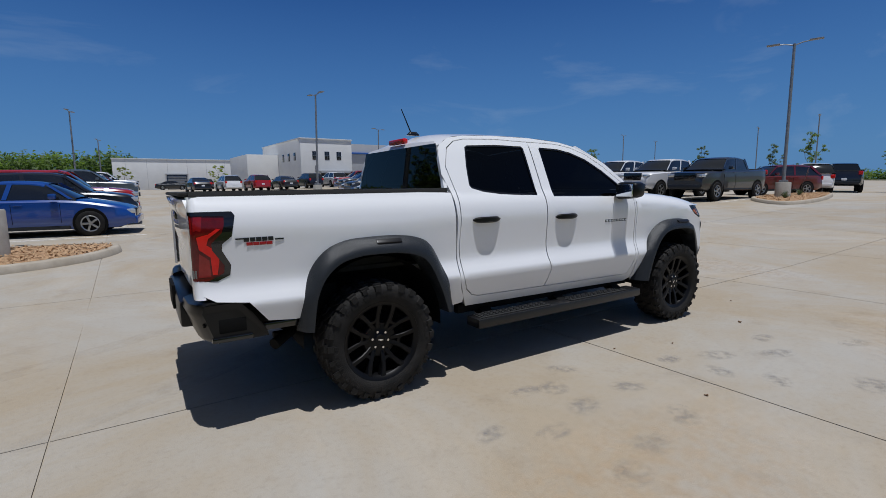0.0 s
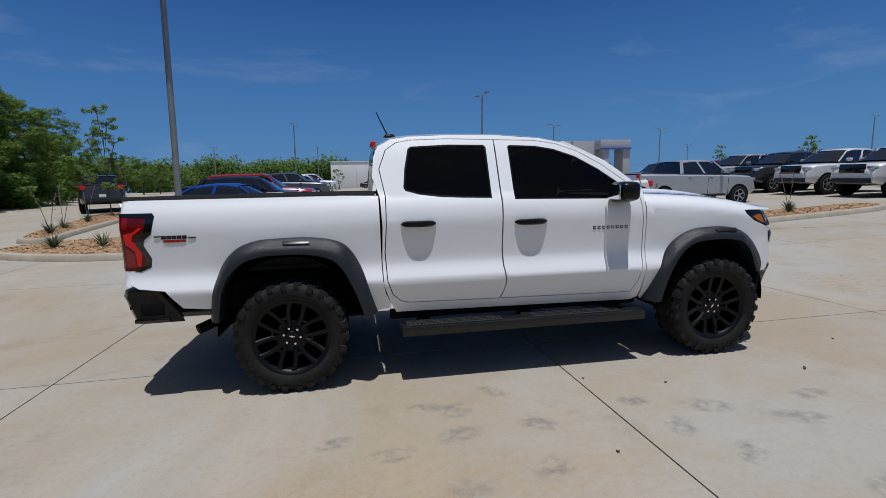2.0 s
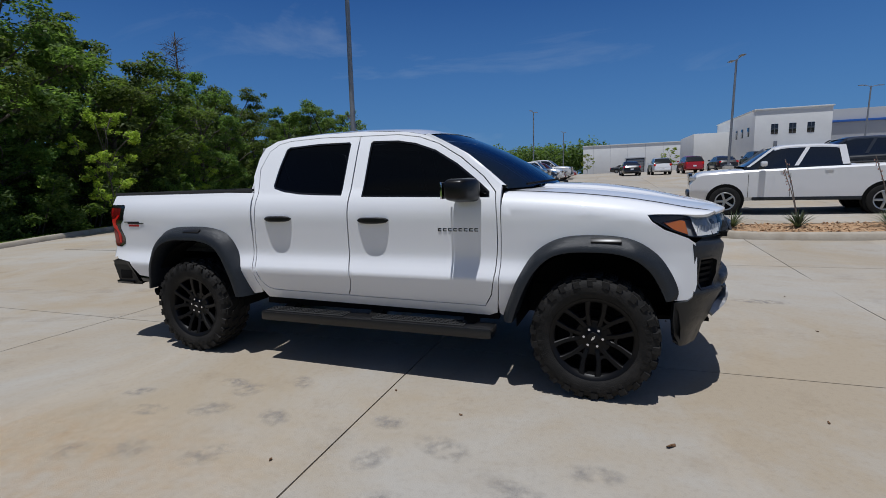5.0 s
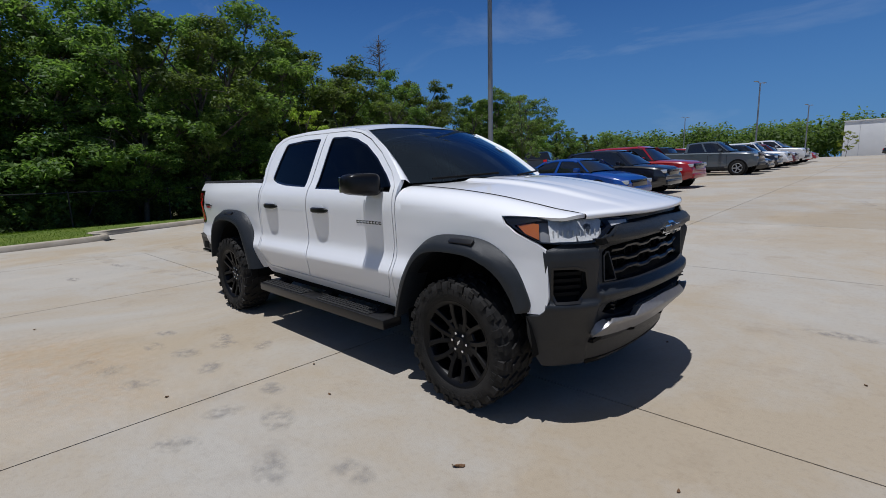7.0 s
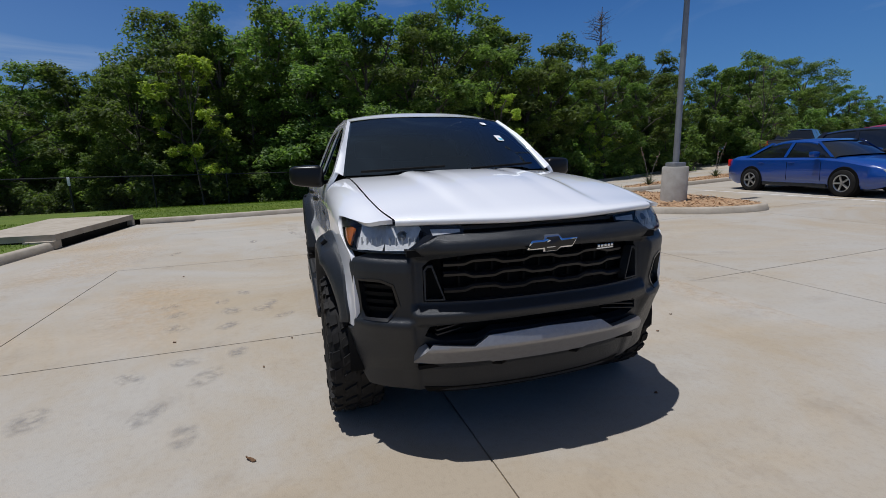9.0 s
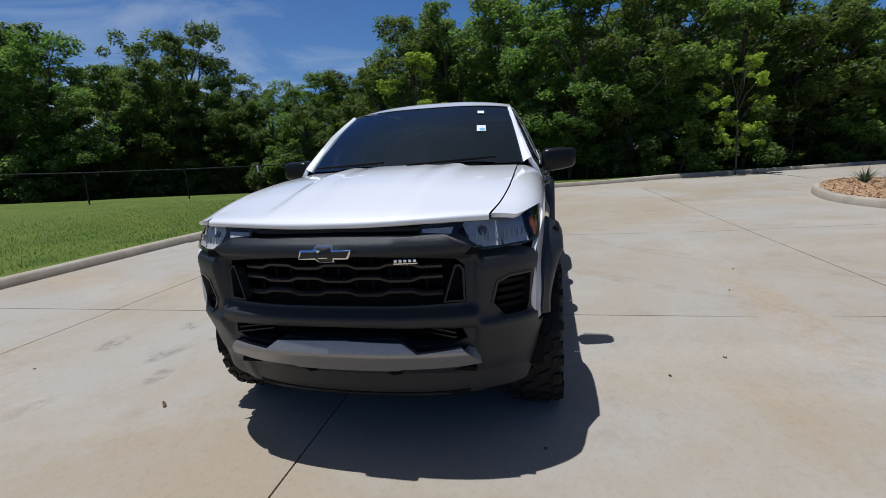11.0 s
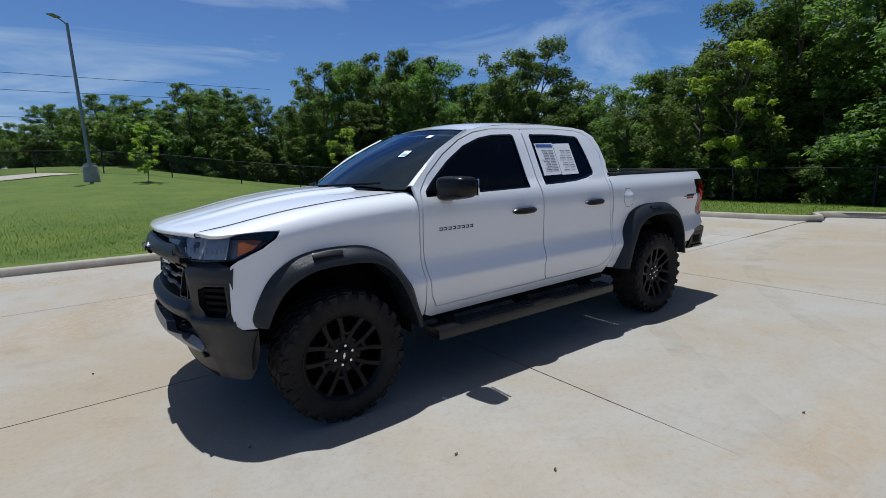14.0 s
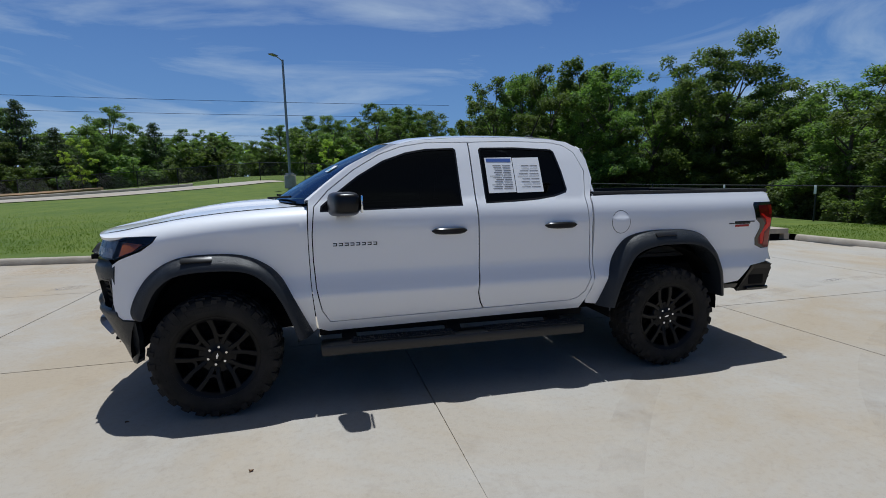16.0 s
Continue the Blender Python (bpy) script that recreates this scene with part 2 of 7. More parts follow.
def leaf_mat(name, dark, light, trans=0.35):
    """Leaves: tone varies from leaf to leaf and tree to tree, and light comes through."""
    m = bpy.data.materials.new(name)
    m.use_nodes = True
    nt = m.node_tree
    b = nt.nodes["Principled BSDF"]
    b.inputs["Roughness"].default_value = 0.55
    b.inputs["Specular IOR Level"].default_value = 0.3
    ge = nt.nodes.new("ShaderNodeNewGeometry")
    oi = nt.nodes.new("ShaderNodeObjectInfo")
    mix = nt.nodes.new("ShaderNodeMix")
    mix.data_type = "RGBA"
    mix.inputs["A"].default_value = (*dark, 1)
    mix.inputs["B"].default_value = (*light, 1)
    nt.links.new(ge.outputs["Random Per Island"], mix.inputs["Factor"])
    hs = nt.nodes.new("ShaderNodeHueSaturation")
    m2 = nt.nodes.new("ShaderNodeMapRange")
    m2.inputs["To Min"].default_value, m2.inputs["To Max"].default_value = 0.7, 1.25
    nt.links.new(oi.outputs["Random"], m2.inputs["Value"])
    nt.links.new(m2.outputs[0], hs.inputs["Value"])
    m3 = nt.nodes.new("ShaderNodeMapRange")
    m3.inputs["To Min"].default_value, m3.inputs["To Max"].default_value = 0.485, 0.515
    nt.links.new(oi.outputs["Random"], m3.inputs["Value"])
    nt.links.new(m3.outputs[0], hs.inputs["Hue"])
    nt.links.new(mix.outputs["Result"], hs.inputs["Color"])
    nt.links.new(hs.outputs[0], b.inputs["Base Color"])
    tl = nt.nodes.new("ShaderNodeBsdfTranslucent")
    gl = nt.nodes.new("ShaderNodeMix")
    gl.data_type, gl.blend_type = "RGBA", "MULTIPLY"
    gl.inputs["Factor"].default_value = 1.0
    gl.inputs["B"].default_value = (1.9, 2.0, 1.1, 1)
    nt.links.new(hs.outputs[0], gl.inputs["A"])
    nt.links.new(gl.outputs["Result"], tl.inputs["Color"])
    mx = nt.nodes.new("ShaderNodeMixShader")
    mx.inputs[0].default_value = trans
    nt.links.new(b.outputs[0], mx.inputs[1])
    nt.links.new(tl.outputs[0], mx.inputs[2])
    nt.links.new(mx.outputs[0], nt.nodes["Material Output"].inputs["Surface"])
    return m


LEAF = leaf_mat("oak leaves", (0.058, 0.100, 0.026), (0.150, 0.215, 0.056), 0.5)
LEAF_LIGHT = leaf_mat("young leaves", (0.18, 0.24, 0.03), (0.32, 0.38, 0.06), 0.42)
LEAF_PALE = leaf_mat("pale leaves", (0.085, 0.125, 0.042), (0.165, 0.22, 0.076), 0.45)
LEAF_PINE = leaf_mat("pine needles", (0.03, 0.055, 0.02), (0.06, 0.095, 0.03), 0.3)
BARK = mat("bark", (0.07, 0.06, 0.05), 0.95, color2=(0.13, 0.11, 0.09), scale=9, bump=0.7, bump_scale=30)
DEADWOOD = mat("dead wood", (0.20, 0.17, 0.15), 0.95, color2=(0.12, 0.10, 0.09), scale=8)
BLADE = leaf_mat("blades", (0.062, 0.105, 0.004), (0.105, 0.155, 0.010), 0.4)
YUCCA = leaf_mat("yucca", (0.06, 0.09, 0.05), (0.12, 0.14, 0.08), 0.15)
RED_BLOOM = mat("dusty red bloom", (0.38, 0.20, 0.16), 0.8)
POLE = mat("galvanised pole", (0.30, 0.31, 0.32), 0.5, metal=0.5, color2=(0.24, 0.25, 0.26), scale=5)
PLINTH = mat("cast concrete", (0.42, 0.40, 0.36), 0.85, color2=(0.33, 0.31, 0.27), scale=4, bump=0.3, bump_scale=60)
WALL_WHITE = mat("white render", (0.74, 0.74, 0.72), 0.8, color2=(0.68, 0.68, 0.66), scale=0.3)
WALL_GREY = mat("grey panels", (0.42, 0.43, 0.45), 0.5, color2=(0.38, 0.39, 0.41), scale=0.2)
BLUE_BAND = mat("blue fascia", (0.03, 0.12, 0.42), 0.4)
WIN_DARK = mat("dark window", (0.012, 0.015, 0.02), 0.08, coat=0.5)
CAR_GLASS = mat("car glass", (0.010, 0.012, 0.014), 0.06, coat=0.8)
ALLOY = mat("alloy wheel", (0.45, 0.46, 0.47), 0.3, metal=0.9)
LAMP_CLEAR = mat("lamp lens", (0.6, 0.62, 0.64), 0.12, metal=0.4, coat=1.0)


def paint_by_object(name, rough=0.3):
    """Car paint in the object's own colour."""
    m = mat(name, (0.5, 0.5, 0.5), rough, coat=1.0)
    oi = m.node_tree.nodes.new("ShaderNodeObjectInfo")
    m.node_tree.links.new(oi.outputs["Color"], m.node_tree.nodes["Principled BSDF"].inputs["Base Color"])
    return m


CAR_PAINT = paint_by_object("car paint")


# ---- building blocks ----
def mesh_ob(name, bm, material, parent=None, smooth=False, label=""):
    me = bpy.data.meshes.new(name)
    bm.normal_update()
    bm.to_mesh(me)
    bm.free()
    me.materials.append(material)
    if smooth:
        for p in me.polygons:
            p.use_smooth = True
        me.set_sharp_from_angle(angle=radians(40))
    ob = new(name, me)
    ob.parent = parent
    if label:
        tagged(ob, label)
    return ob


def prism(points, z0, z1, bm=None):
    """A plate with the given outline between two heights."""
    bm = bm or bmesh.new()
    lo = [bm.verts.new((x, y, z0)) for x, y in points]
    hi = [bm.verts.new((x, y, z1)) for x, y in points]
    n = len(points)
    bm.faces.new(hi)
    bm.faces.new(lo[::-1])
    for i in range(n):
        bm.faces.new((lo[i], lo[(i + 1) % n], hi[(i + 1) % n], hi[i]))
    bmesh.ops.recalc_face_normals(bm, faces=bm.faces)
    return bm


def smooth_line(pts, n=8, closed=False):
    """Catmull-Rom through the points."""
    out, m = [], len(pts)
    for i in range(m if closed else m - 1):
        idx = [(i + k) % m if closed else min(max(i + k, 0), m - 1) for k in (-1, 0, 1, 2)]
        p0, p1, p2, p3 = [Vector(pts[k]) for k in idx]
        for s in range(n):
            t = s / n
            out.append(0.5 * (2 * p1 + (p2 - p0) * t + (2 * p0 - 5 * p1 + 4 * p2 - p3) * t * t + (3 * p1 - p0 - 3 * p2 + p3) * t ** 3))
    if not closed:
        out.append(Vector(pts[-1]))
    return out


def kerb_strip(pts, w, h, closed=False, bm=None, z=0.0):
    """A kerb with a sloped face and rounded top; pts run along its road side, w is to the left of the way."""
    bm = bm or bmesh.new()
    prof = [(0, -0.05), (0.0, 0.01), (0.03, h - 0.03), (0.05, h - 0.008), (0.075, h), (w, h), (w, -0.05)]
    rings = []
    n = len(pts)
    for i, p in enumerate(pts):
        a = pts[(i - 1) % n] if closed or i else p
        b = pts[(i + 1) % n] if closed or i < n - 1 else p
        d = (Vector(b) - Vector(a)).normalized()
        nx, ny = -d.y, d.x
        rings.append([bm.verts.new((p[0] + nx * o, p[1] + ny * o, z + q)) for o, q in prof])
    for i in range(n if closed else n - 1):
        A, B = rings[i], rings[(i + 1) % n]
        for k in range(len(prof) - 1):
            bm.faces.new((A[k], B[k], B[k + 1], A[k + 1]))
    if not closed:
        bm.faces.new(rings[0])
        bm.faces.new(rings[-1][::-1])
    bmesh.ops.recalc_face_normals(bm, faces=bm.faces)
    return bm




# ---- tools for curved bodies ----
from mathutils.geometry import delaunay_2d_cdt


def lerp(table, v):
    """Straight-line reading of a table of (place, value)."""
    if v <= table[0][0]:
        return table[0][1]
    for (a, p), (b, q) in zip(table, table[1:]):
        if v <= b:
            return p + (q - p) * (v - a) / (b - a)
    return table[-1][1]


def curve(table, v):
    """Smooth reading of a table of (place, value)."""
    n = len(table)
    if v <= table[0][0]:
        return table[0][1]
    if v >= table[-1][0]:
        return table[-1][1]
    i = next(k for k in range(n - 1) if v <= table[k + 1][0])
    (x1, y1), (x2, y2) = table[i], table[i + 1]
    t = (v - x1) / (x2 - x1)
    m1 = (y2 - table[i - 1][1]) / (x2 - table[i - 1][0]) if i else (y2 - y1) / (x2 - x1)
    m2 = (table[i + 2][1] - y1) / (table[i + 2][0] - x1) if i + 2 < n else (y2 - y1) / (x2 - x1)
    h = x2 - x1
    return (2 * t**3 - 3 * t**2 + 1) * y1 + (t**3 - 2 * t**2 + t) * h * m1 + (3 * t**2 - 2 * t**3) * y2 + (t**3 - t**2) * h * m2


def inside(p, poly):
    x, y = p
    hit = False
    for (x1, y1), (x2, y2) in zip(poly, poly[1:] + poly[:1]):
        if (y1 > y) != (y2 > y) and x < (x2 - x1) * (y - y1) / (y2 - y1) + x1:
            hit = not hit
    return hit


def resample(poly, step):
    out = []
    for (x1, y1), (x2, y2) in zip(poly, poly[1:] + poly[:1]):
        n = max(1, int(math.hypot(x2 - x1, y2 - y1) / step))
        out += [(x1 + (x2 - x1) * k / n, y1 + (y2 - y1) * k / n) for k in range(n)]
    return out


def rounded(poly, n=4):
    return [tuple(p) for p in smooth_line(poly, n, True)]


def shell(name, outline, f, out, material, parent, holes=(), step=0.05, flange=0.02, label=""):
    """A sheet over an outline in two parameters, laid into space by f, with its edges turned inwards. out: which way it faces."""
    loops = [resample(list(outline), step)] + [resample(list(h), step) for h in holes]
    pts, edges = [], []
    for lp in loops:
        k = len(pts)
        pts += lp
        edges += [(k + i, k + (i + 1) % len(lp)) for i in range(len(lp))]
    xs, ys = [p[0] for p in loops[0]], [p[1] for p in loops[0]]
    nx, ny = int((max(xs) - min(xs)) / step), int((max(ys) - min(ys)) / step)
    for i in range(1, nx + 1):
        for j in range(1, ny + 1):
            p = (min(xs) + i * step - 0.0007, min(ys) + j * step - 0.0011)
            if inside(p, loops[0]) and not any(inside(p, h) for h in loops[1:]):
                if min((p[0] - q[0]) ** 2 + (p[1] - q[1]) ** 2 for q in pts[: len(edges)]) > (0.4 * step) ** 2:
                    pts.append(p)
    vs, _, fs, *_ = delaunay_2d_cdt([Vector(p) for p in pts], edges, [], 0, 1e-6)
    keep = []
    for t in fs:
        c = (sum(vs[i].x for i in t) / 3, sum(vs[i].y for i in t) / 3)
        if inside(c, loops[0]) and not any(inside(c, h) for h in loops[1:]):
            keep.append(t)
    e = 0.004
    place = [Vector(f(v.x, v.y)) for v in vs]
    norms = []
    for v in vs:
        a = Vector(f(v.x + e, v.y)) - Vector(f(v.x - e, v.y))
        b = Vector(f(v.x, v.y + e)) - Vector(f(v.x, v.y - e))
        n = a.cross(b).normalized()
        norms.append(n if n.dot(Vector(out)) >= 0 else -n)
    faces, count = [], {}
    for t in keep:
        a, b, c = t
        n = (place[b] - place[a]).cross(place[c] - place[a])
        t = (a, b, c) if n.dot(Vector(out)) >= 0 else (a, c, b)
        faces.append(t)
        for i in range(3):
            k = (t[i], t[(i + 1) % 3])
            count[frozenset(k)] = (count.get(frozenset(k), (0,))[0] + 1, k)
    verts, nrm = list(place), list(norms)
    if flange:
        dup = {}
        for num, (a, b) in count.values():
            if num == 1:
                for i in (a, b):
                    if i not in dup:
                        dup[i] = len(verts)
                        verts.extend([place[i], place[i] - norms[i] * flange])
                        nrm.extend([Vector((0, 0, 0))] * 2)
                faces.append((dup[b], dup[a], dup[a] + 1, dup[b] + 1))
    me = bpy.data.meshes.new(name)
    me.from_pydata([tuple(v) for v in verts], [], faces)
    me.validate()
    for p in me.polygons:
        p.use_smooth = True
    if len(me.vertices) == len(nrm):
        me.normals_split_custom_set_from_vertices([tuple(n) for n in nrm])
    me.materials.append(material)
    ob = new(name, me)
    ob.parent = parent
    if label:
        tagged(ob, label)
    return ob


def grid_mesh(name, rows, material, parent, closed=False, label="", smooth=True, caps=False, sharp=40, out=None):
    """A sheet through rows of points, all rows equally long."""
    bm = bmesh.new()
    vr = [[bm.verts.new(p) for p in r] for r in rows]
    n = len(rows[0])
    for a, b in zip(vr, vr[1:]):
        for k in range(n if closed else n - 1):
            bm.faces.new((a[k], a[(k + 1) % n], b[(k + 1) % n], b[k]))
    if caps:
        bm.faces.new(vr[0])
        bm.faces.new(vr[-1])
    bmesh.ops.recalc_face_normals(bm, faces=bm.faces)
    if out and sum(f.normal.dot(Vector(out)) for f in bm.faces) < 0:
        bmesh.ops.reverse_faces(bm, faces=bm.faces)
    ob = mesh_ob(name, bm, material, parent, False, label)
    if smooth:
        for p in ob.data.polygons:
            p.use_smooth = True
        ob.data.set_sharp_from_angle(angle=radians(sharp))
    return ob


def box_bm(bm, c, s, bevel=0.0, rot=None, taper=None):
    """A bevelled block added to a bmesh."""
    m = Matrix.Translation(c) @ (rot.to_matrix().to_4x4() if rot else Matrix.Identity(4))
    r = bmesh.ops.create_cube(bm, size=1, matrix=Matrix.Diagonal((*s, 1)))
    vs = r["verts"]
    if taper:
        for v in vs:
            if v.co.z > 0:
                v.co.x *= taper[0]
                v.co.y *= taper[1]
    if bevel:
        es = {e for v in vs for e in v.link_edges}
        r2 = bmesh.ops.bevel(bm, geom=list(es), offset=bevel, segments=2, affect="EDGES", profile=0.6)
        vs = list({v for f in r2["faces"] for v in f.verts} | {v for v in vs if v.is_valid})
    bmesh.ops.transform(bm, matrix=m, verts=[v for v in vs if v.is_valid])
    return bm


def box(name, c, s, material, parent=None, bevel=0.01, rot=None, label="", taper=None):
    return mesh_ob(name, box_bm(bmesh.new(), c, s, bevel, rot, taper), material, parent, True, label)


def tube(name, pts, r, material, parent=None, seg=10, label="", r2=None, caps=True):
    """A round bar along the points; r2: its radius at the end."""
    pts = [Vector(p) for p in pts]
    rows = []
    for i, p in enumerate(pts):
        d = (pts[min(i + 1, len(pts) - 1)] - pts[max(i - 1, 0)]).normalized()
        a = d.orthogonal().normalized() if i == 0 else (a - d * a.dot(d)).normalized()
        b = d.cross(a)
        rr = r if r2 is None else r + (r2 - r) * i / (len(pts) - 1)
        rows.append([p + (a * math.cos(2 * math.pi * k / seg) + b * math.sin(2 * math.pi * k / seg)) * rr for k in range(seg)])
    return grid_mesh(name, rows, material, parent, True, label, caps=caps, sharp=50)


def lathe(name, prof, material, parent=None, seg=48, axis="y", label="", bm=None):
    """A turned body: prof is (radius, place along the axis)."""
    rows = []
    for k in range(seg):
        a = 2 * math.pi * k / seg
        c, s = math.cos(a), math.sin(a)
        rows.append([(r * c, h, r * s) if axis == "y" else (r * c, r * s, h) for r, h in prof])
    rows.append(rows[0])
    bm = bmesh.new()
    vr = [[bm.verts.new(p) for p in r] for r in rows[:-1]]
    for i in range(seg):
        a, b = vr[i], vr[(i + 1) % seg]
        for k in range(len(prof) - 1):
            bm.faces.new((a[k], a[k + 1], b[k + 1], b[k]))
    bmesh.ops.remove_doubles(bm, verts=bm.verts, dist=1e-5)
    bmesh.ops.recalc_face_normals(bm, faces=bm.faces)
    return mesh_ob(name, bm, material, parent, True, label)


def part(name, bm, material, parent, label=""):
    return mesh_ob(name, bm, material, parent, True, label)


def thing(name, label, category, group="", m=None):
    ob = new(name)
    ob.empty_display_size = 0.2
    if m is not None:
        ob.matrix_basis = m
    return tagged(ob, label, category, group)


# ---- the lie of the land ----
def gz(x, y):
    """Height of the ground: flat round the pickup, rising to the far lot and to the lawn, falling into the woods."""
    z = 0.0
    if y > 3:
        d = y - 3
        z = 0.024 * d if d < 50 else 1.2 + 0.4 * (1 - math.exp(-(d - 50) / 33))
    if y < -7:
        k = lerp([(-12, 0.0), (-6.6, 0.022), (2, 0.074), (6, 0.077), (14, 0.05), (25, 0.024), (60, 0.02)], x)
        z = min(2.1, (-7 - y) * k)
    if x > 8 and y > -6:
        z += min(0.5, 0.035 * (x - 8)) * min(1, (y + 6) / 8)
    if x < -12.5 and y < 30:
        z -= min(0.5, 0.07 * (-12.5 - x)) * min(1, max(0, (30 - y) / 15))
    return z


def sheet(name, outline, material, up=0.0, step=1.0, flange=0.0, **tags):
    return tagged(shell(name, outline, lambda x, y: (x, y, gz(x, y) + up), (0, 0, 1), material, None, step=step, flange=flange), **tags)


bm = bmesh.new()
bmesh.ops.create_grid(bm, x_segments=90, y_segments=90, size=1)
for v in bm.verts:
    x, y = math.copysign(abs(v.co.x) ** 2.2 * 900, v.co.x), math.copysign(abs(v.co.y) ** 2.2 * 900, v.co.y)
    v.co = (x, y, gz(x, y) - 0.10)
tagged(mesh_ob("ground", bm, FOREST_FLOOR, smooth=True), "leaf-littered earth under the trees round the lot", "ground", kind="structure")

KW = [(-10.45, -0.55), (-11.3, 2.0), (-12.2, 4.6), (-13.6, 8.0), (-16.4, 14.5), (-20.2, 22.5), (-25, 31), (-34, 46), (-46, 64)]
KS = [(-8.45, -5.22), (-4.6, -5.52), (-1.7, -5.84), (3.0, -6.16), (9.0, -6.62), (30.0, -8.4), (90, -13)]
LOT = [(-8.6, -1.0), (-8.45, -5.22)] + KS[1:] + [(150, -14), (150, 130), (-80, 130)] + KW[::-1] + [(-9.2, -0.30)]
sheet("pavement", LOT, CONCRETE, -0.013, 3.0, 0.0, label="pale tan concrete of a wide car lot", category="pavement", kind="structure")

# kerbs: south side, west side with a jog
def ring_kerb(name, pts, label, n=5, h=0.13, closed=False, w=0.16):
    line = smooth_line(pts, n, closed)
    bm = kerb_strip(line, w, h, closed)
    for v in bm.verts:
        v.co.z += gz(v.co.x, v.co.y)
    return tagged(mesh_ob(name, bm, KERB, smooth=True), label, "kerb", kind="structure")


ring_kerb("kerb_south", KS[1:][::-1], "sandy concrete kerb along the lawn")
ring_kerb("kerb_west", [(-8.47, -5.1), (-8.62, -3.6), (-8.78, -2.2), (-8.95, -1.2), (-9.15, -0.62), (-9.6, -0.36), (-10.45, -0.45)] [::1] + KW[1:], "sandy concrete kerb beside the woods", 5)
# storm drain: slab over a dark throat
drain = thing("storm_drain", "concrete kerb inlet slab over a dark open throat", "storm drain")
d0, d1 = Vector((-4.7, -5.51)), Vector((-8.40, -5.22))
dd = (d1 - d0).normalized()
dn = Vector((dd.y, -dd.x)) if Vector((dd.y, -dd.x)).y < 0 else Vector((-dd.y, dd.x))
top = [d0, d1, d1 + dn * 1.9, d0 + dn * 1.55]
part("slab", prism([tuple(p) for p in top], 0.15, 0.27), KERB, drain)
part("throat", prism([tuple(p + dn * 0.12) for p in top], -0.3, 0.15), BLACK, drain, "black throat of the inlet")
part("cheek", prism([tuple(d0 + dn * a + dd * b) for a, b in ((-0.01, -0.1), (-0.01, 0.16), (0.5, 0.16), (0.5, -0.1))], 0.0, 0.152), KERB, drain)
part("cheek", prism([tuple(d1 + dn * a + dd * b) for a, b in ((-0.01, -0.12), (-0.01, 0.02), (0.5, 0.02), (0.5, -0.12))], 0.0, 0.152), KERB, drain)

# lawns
LAWN = [(-4.75, -5.66)] + [(x, y - 0.14) for x, y in KS[2:]] + [(90, -60), (-2, -60), (-12, -20), (-14.5, -8), (-14.8, -0.4), (-9.4, -0.72), (-9.05, -1.6), (-8.7, -4.8), (-8.55, -7.1), (-4.8, -7.2)]
sheet("lawn", LAWN, GRASS, 0.115, 0.9, 0.0, label="mown green lawn sloping up behind the kerb", category="lawn", kind="structure")
STRIP = [(-10.4, -0.75)] + [(x - 0.13, y + 0.05) for x, y in KW[1:]] + [(-50, 64), (-27.5, 31), (-22.4, 22.5), (-18.2, 14.5), (-15.8, 8), (-14.9, 0), (-14.8, -0.75)]
sheet("grass_verge", STRIP, GRASS, 0.11, 0.8, 0.0, label="strip of grass between kerb and woods", category="lawn", kind="structure")
PAD = [(51.5, -21.6), (26.0, -22.0), (18.4, -22.6), (12.4, -23.8), (7.3, -25.7), (4.9, -27.4), (6.9, -29.2), (13.3, -28.4), (20.9, -26.2), (31.1, -25.8), (51.5, -25.0)]
sheet("far_drive", PAD, CONCRETE, 0.15, 1.2, 0.0, label="pale concrete drive beyond the lawn", category="drive", kind="structure")
ring_kerb("kerb_drive", [(51.5, -25.2), (31, -26), (21, -26.4), (14.2, -28.6), (10.8, -29.1)], "concrete kerb of the far drive", 4, 0.30)
# bare earth mound past the drive
sheet("earth_mound", rounded([(19.3, -27.6), (29.5, -27.6), (43, -30), (41.5, -37), (26, -37), (17.5, -33.5)], 3), mat("bare earth", (0.30, 0.17, 0.08), 0.95, color2=(0.16, 0.13, 0.06), scale=0.5, bump=0.6, bump_scale=5), 0.35, 1.5, 0.6, label="reddish bare earth mound with weeds", category="mound", kind="structure")

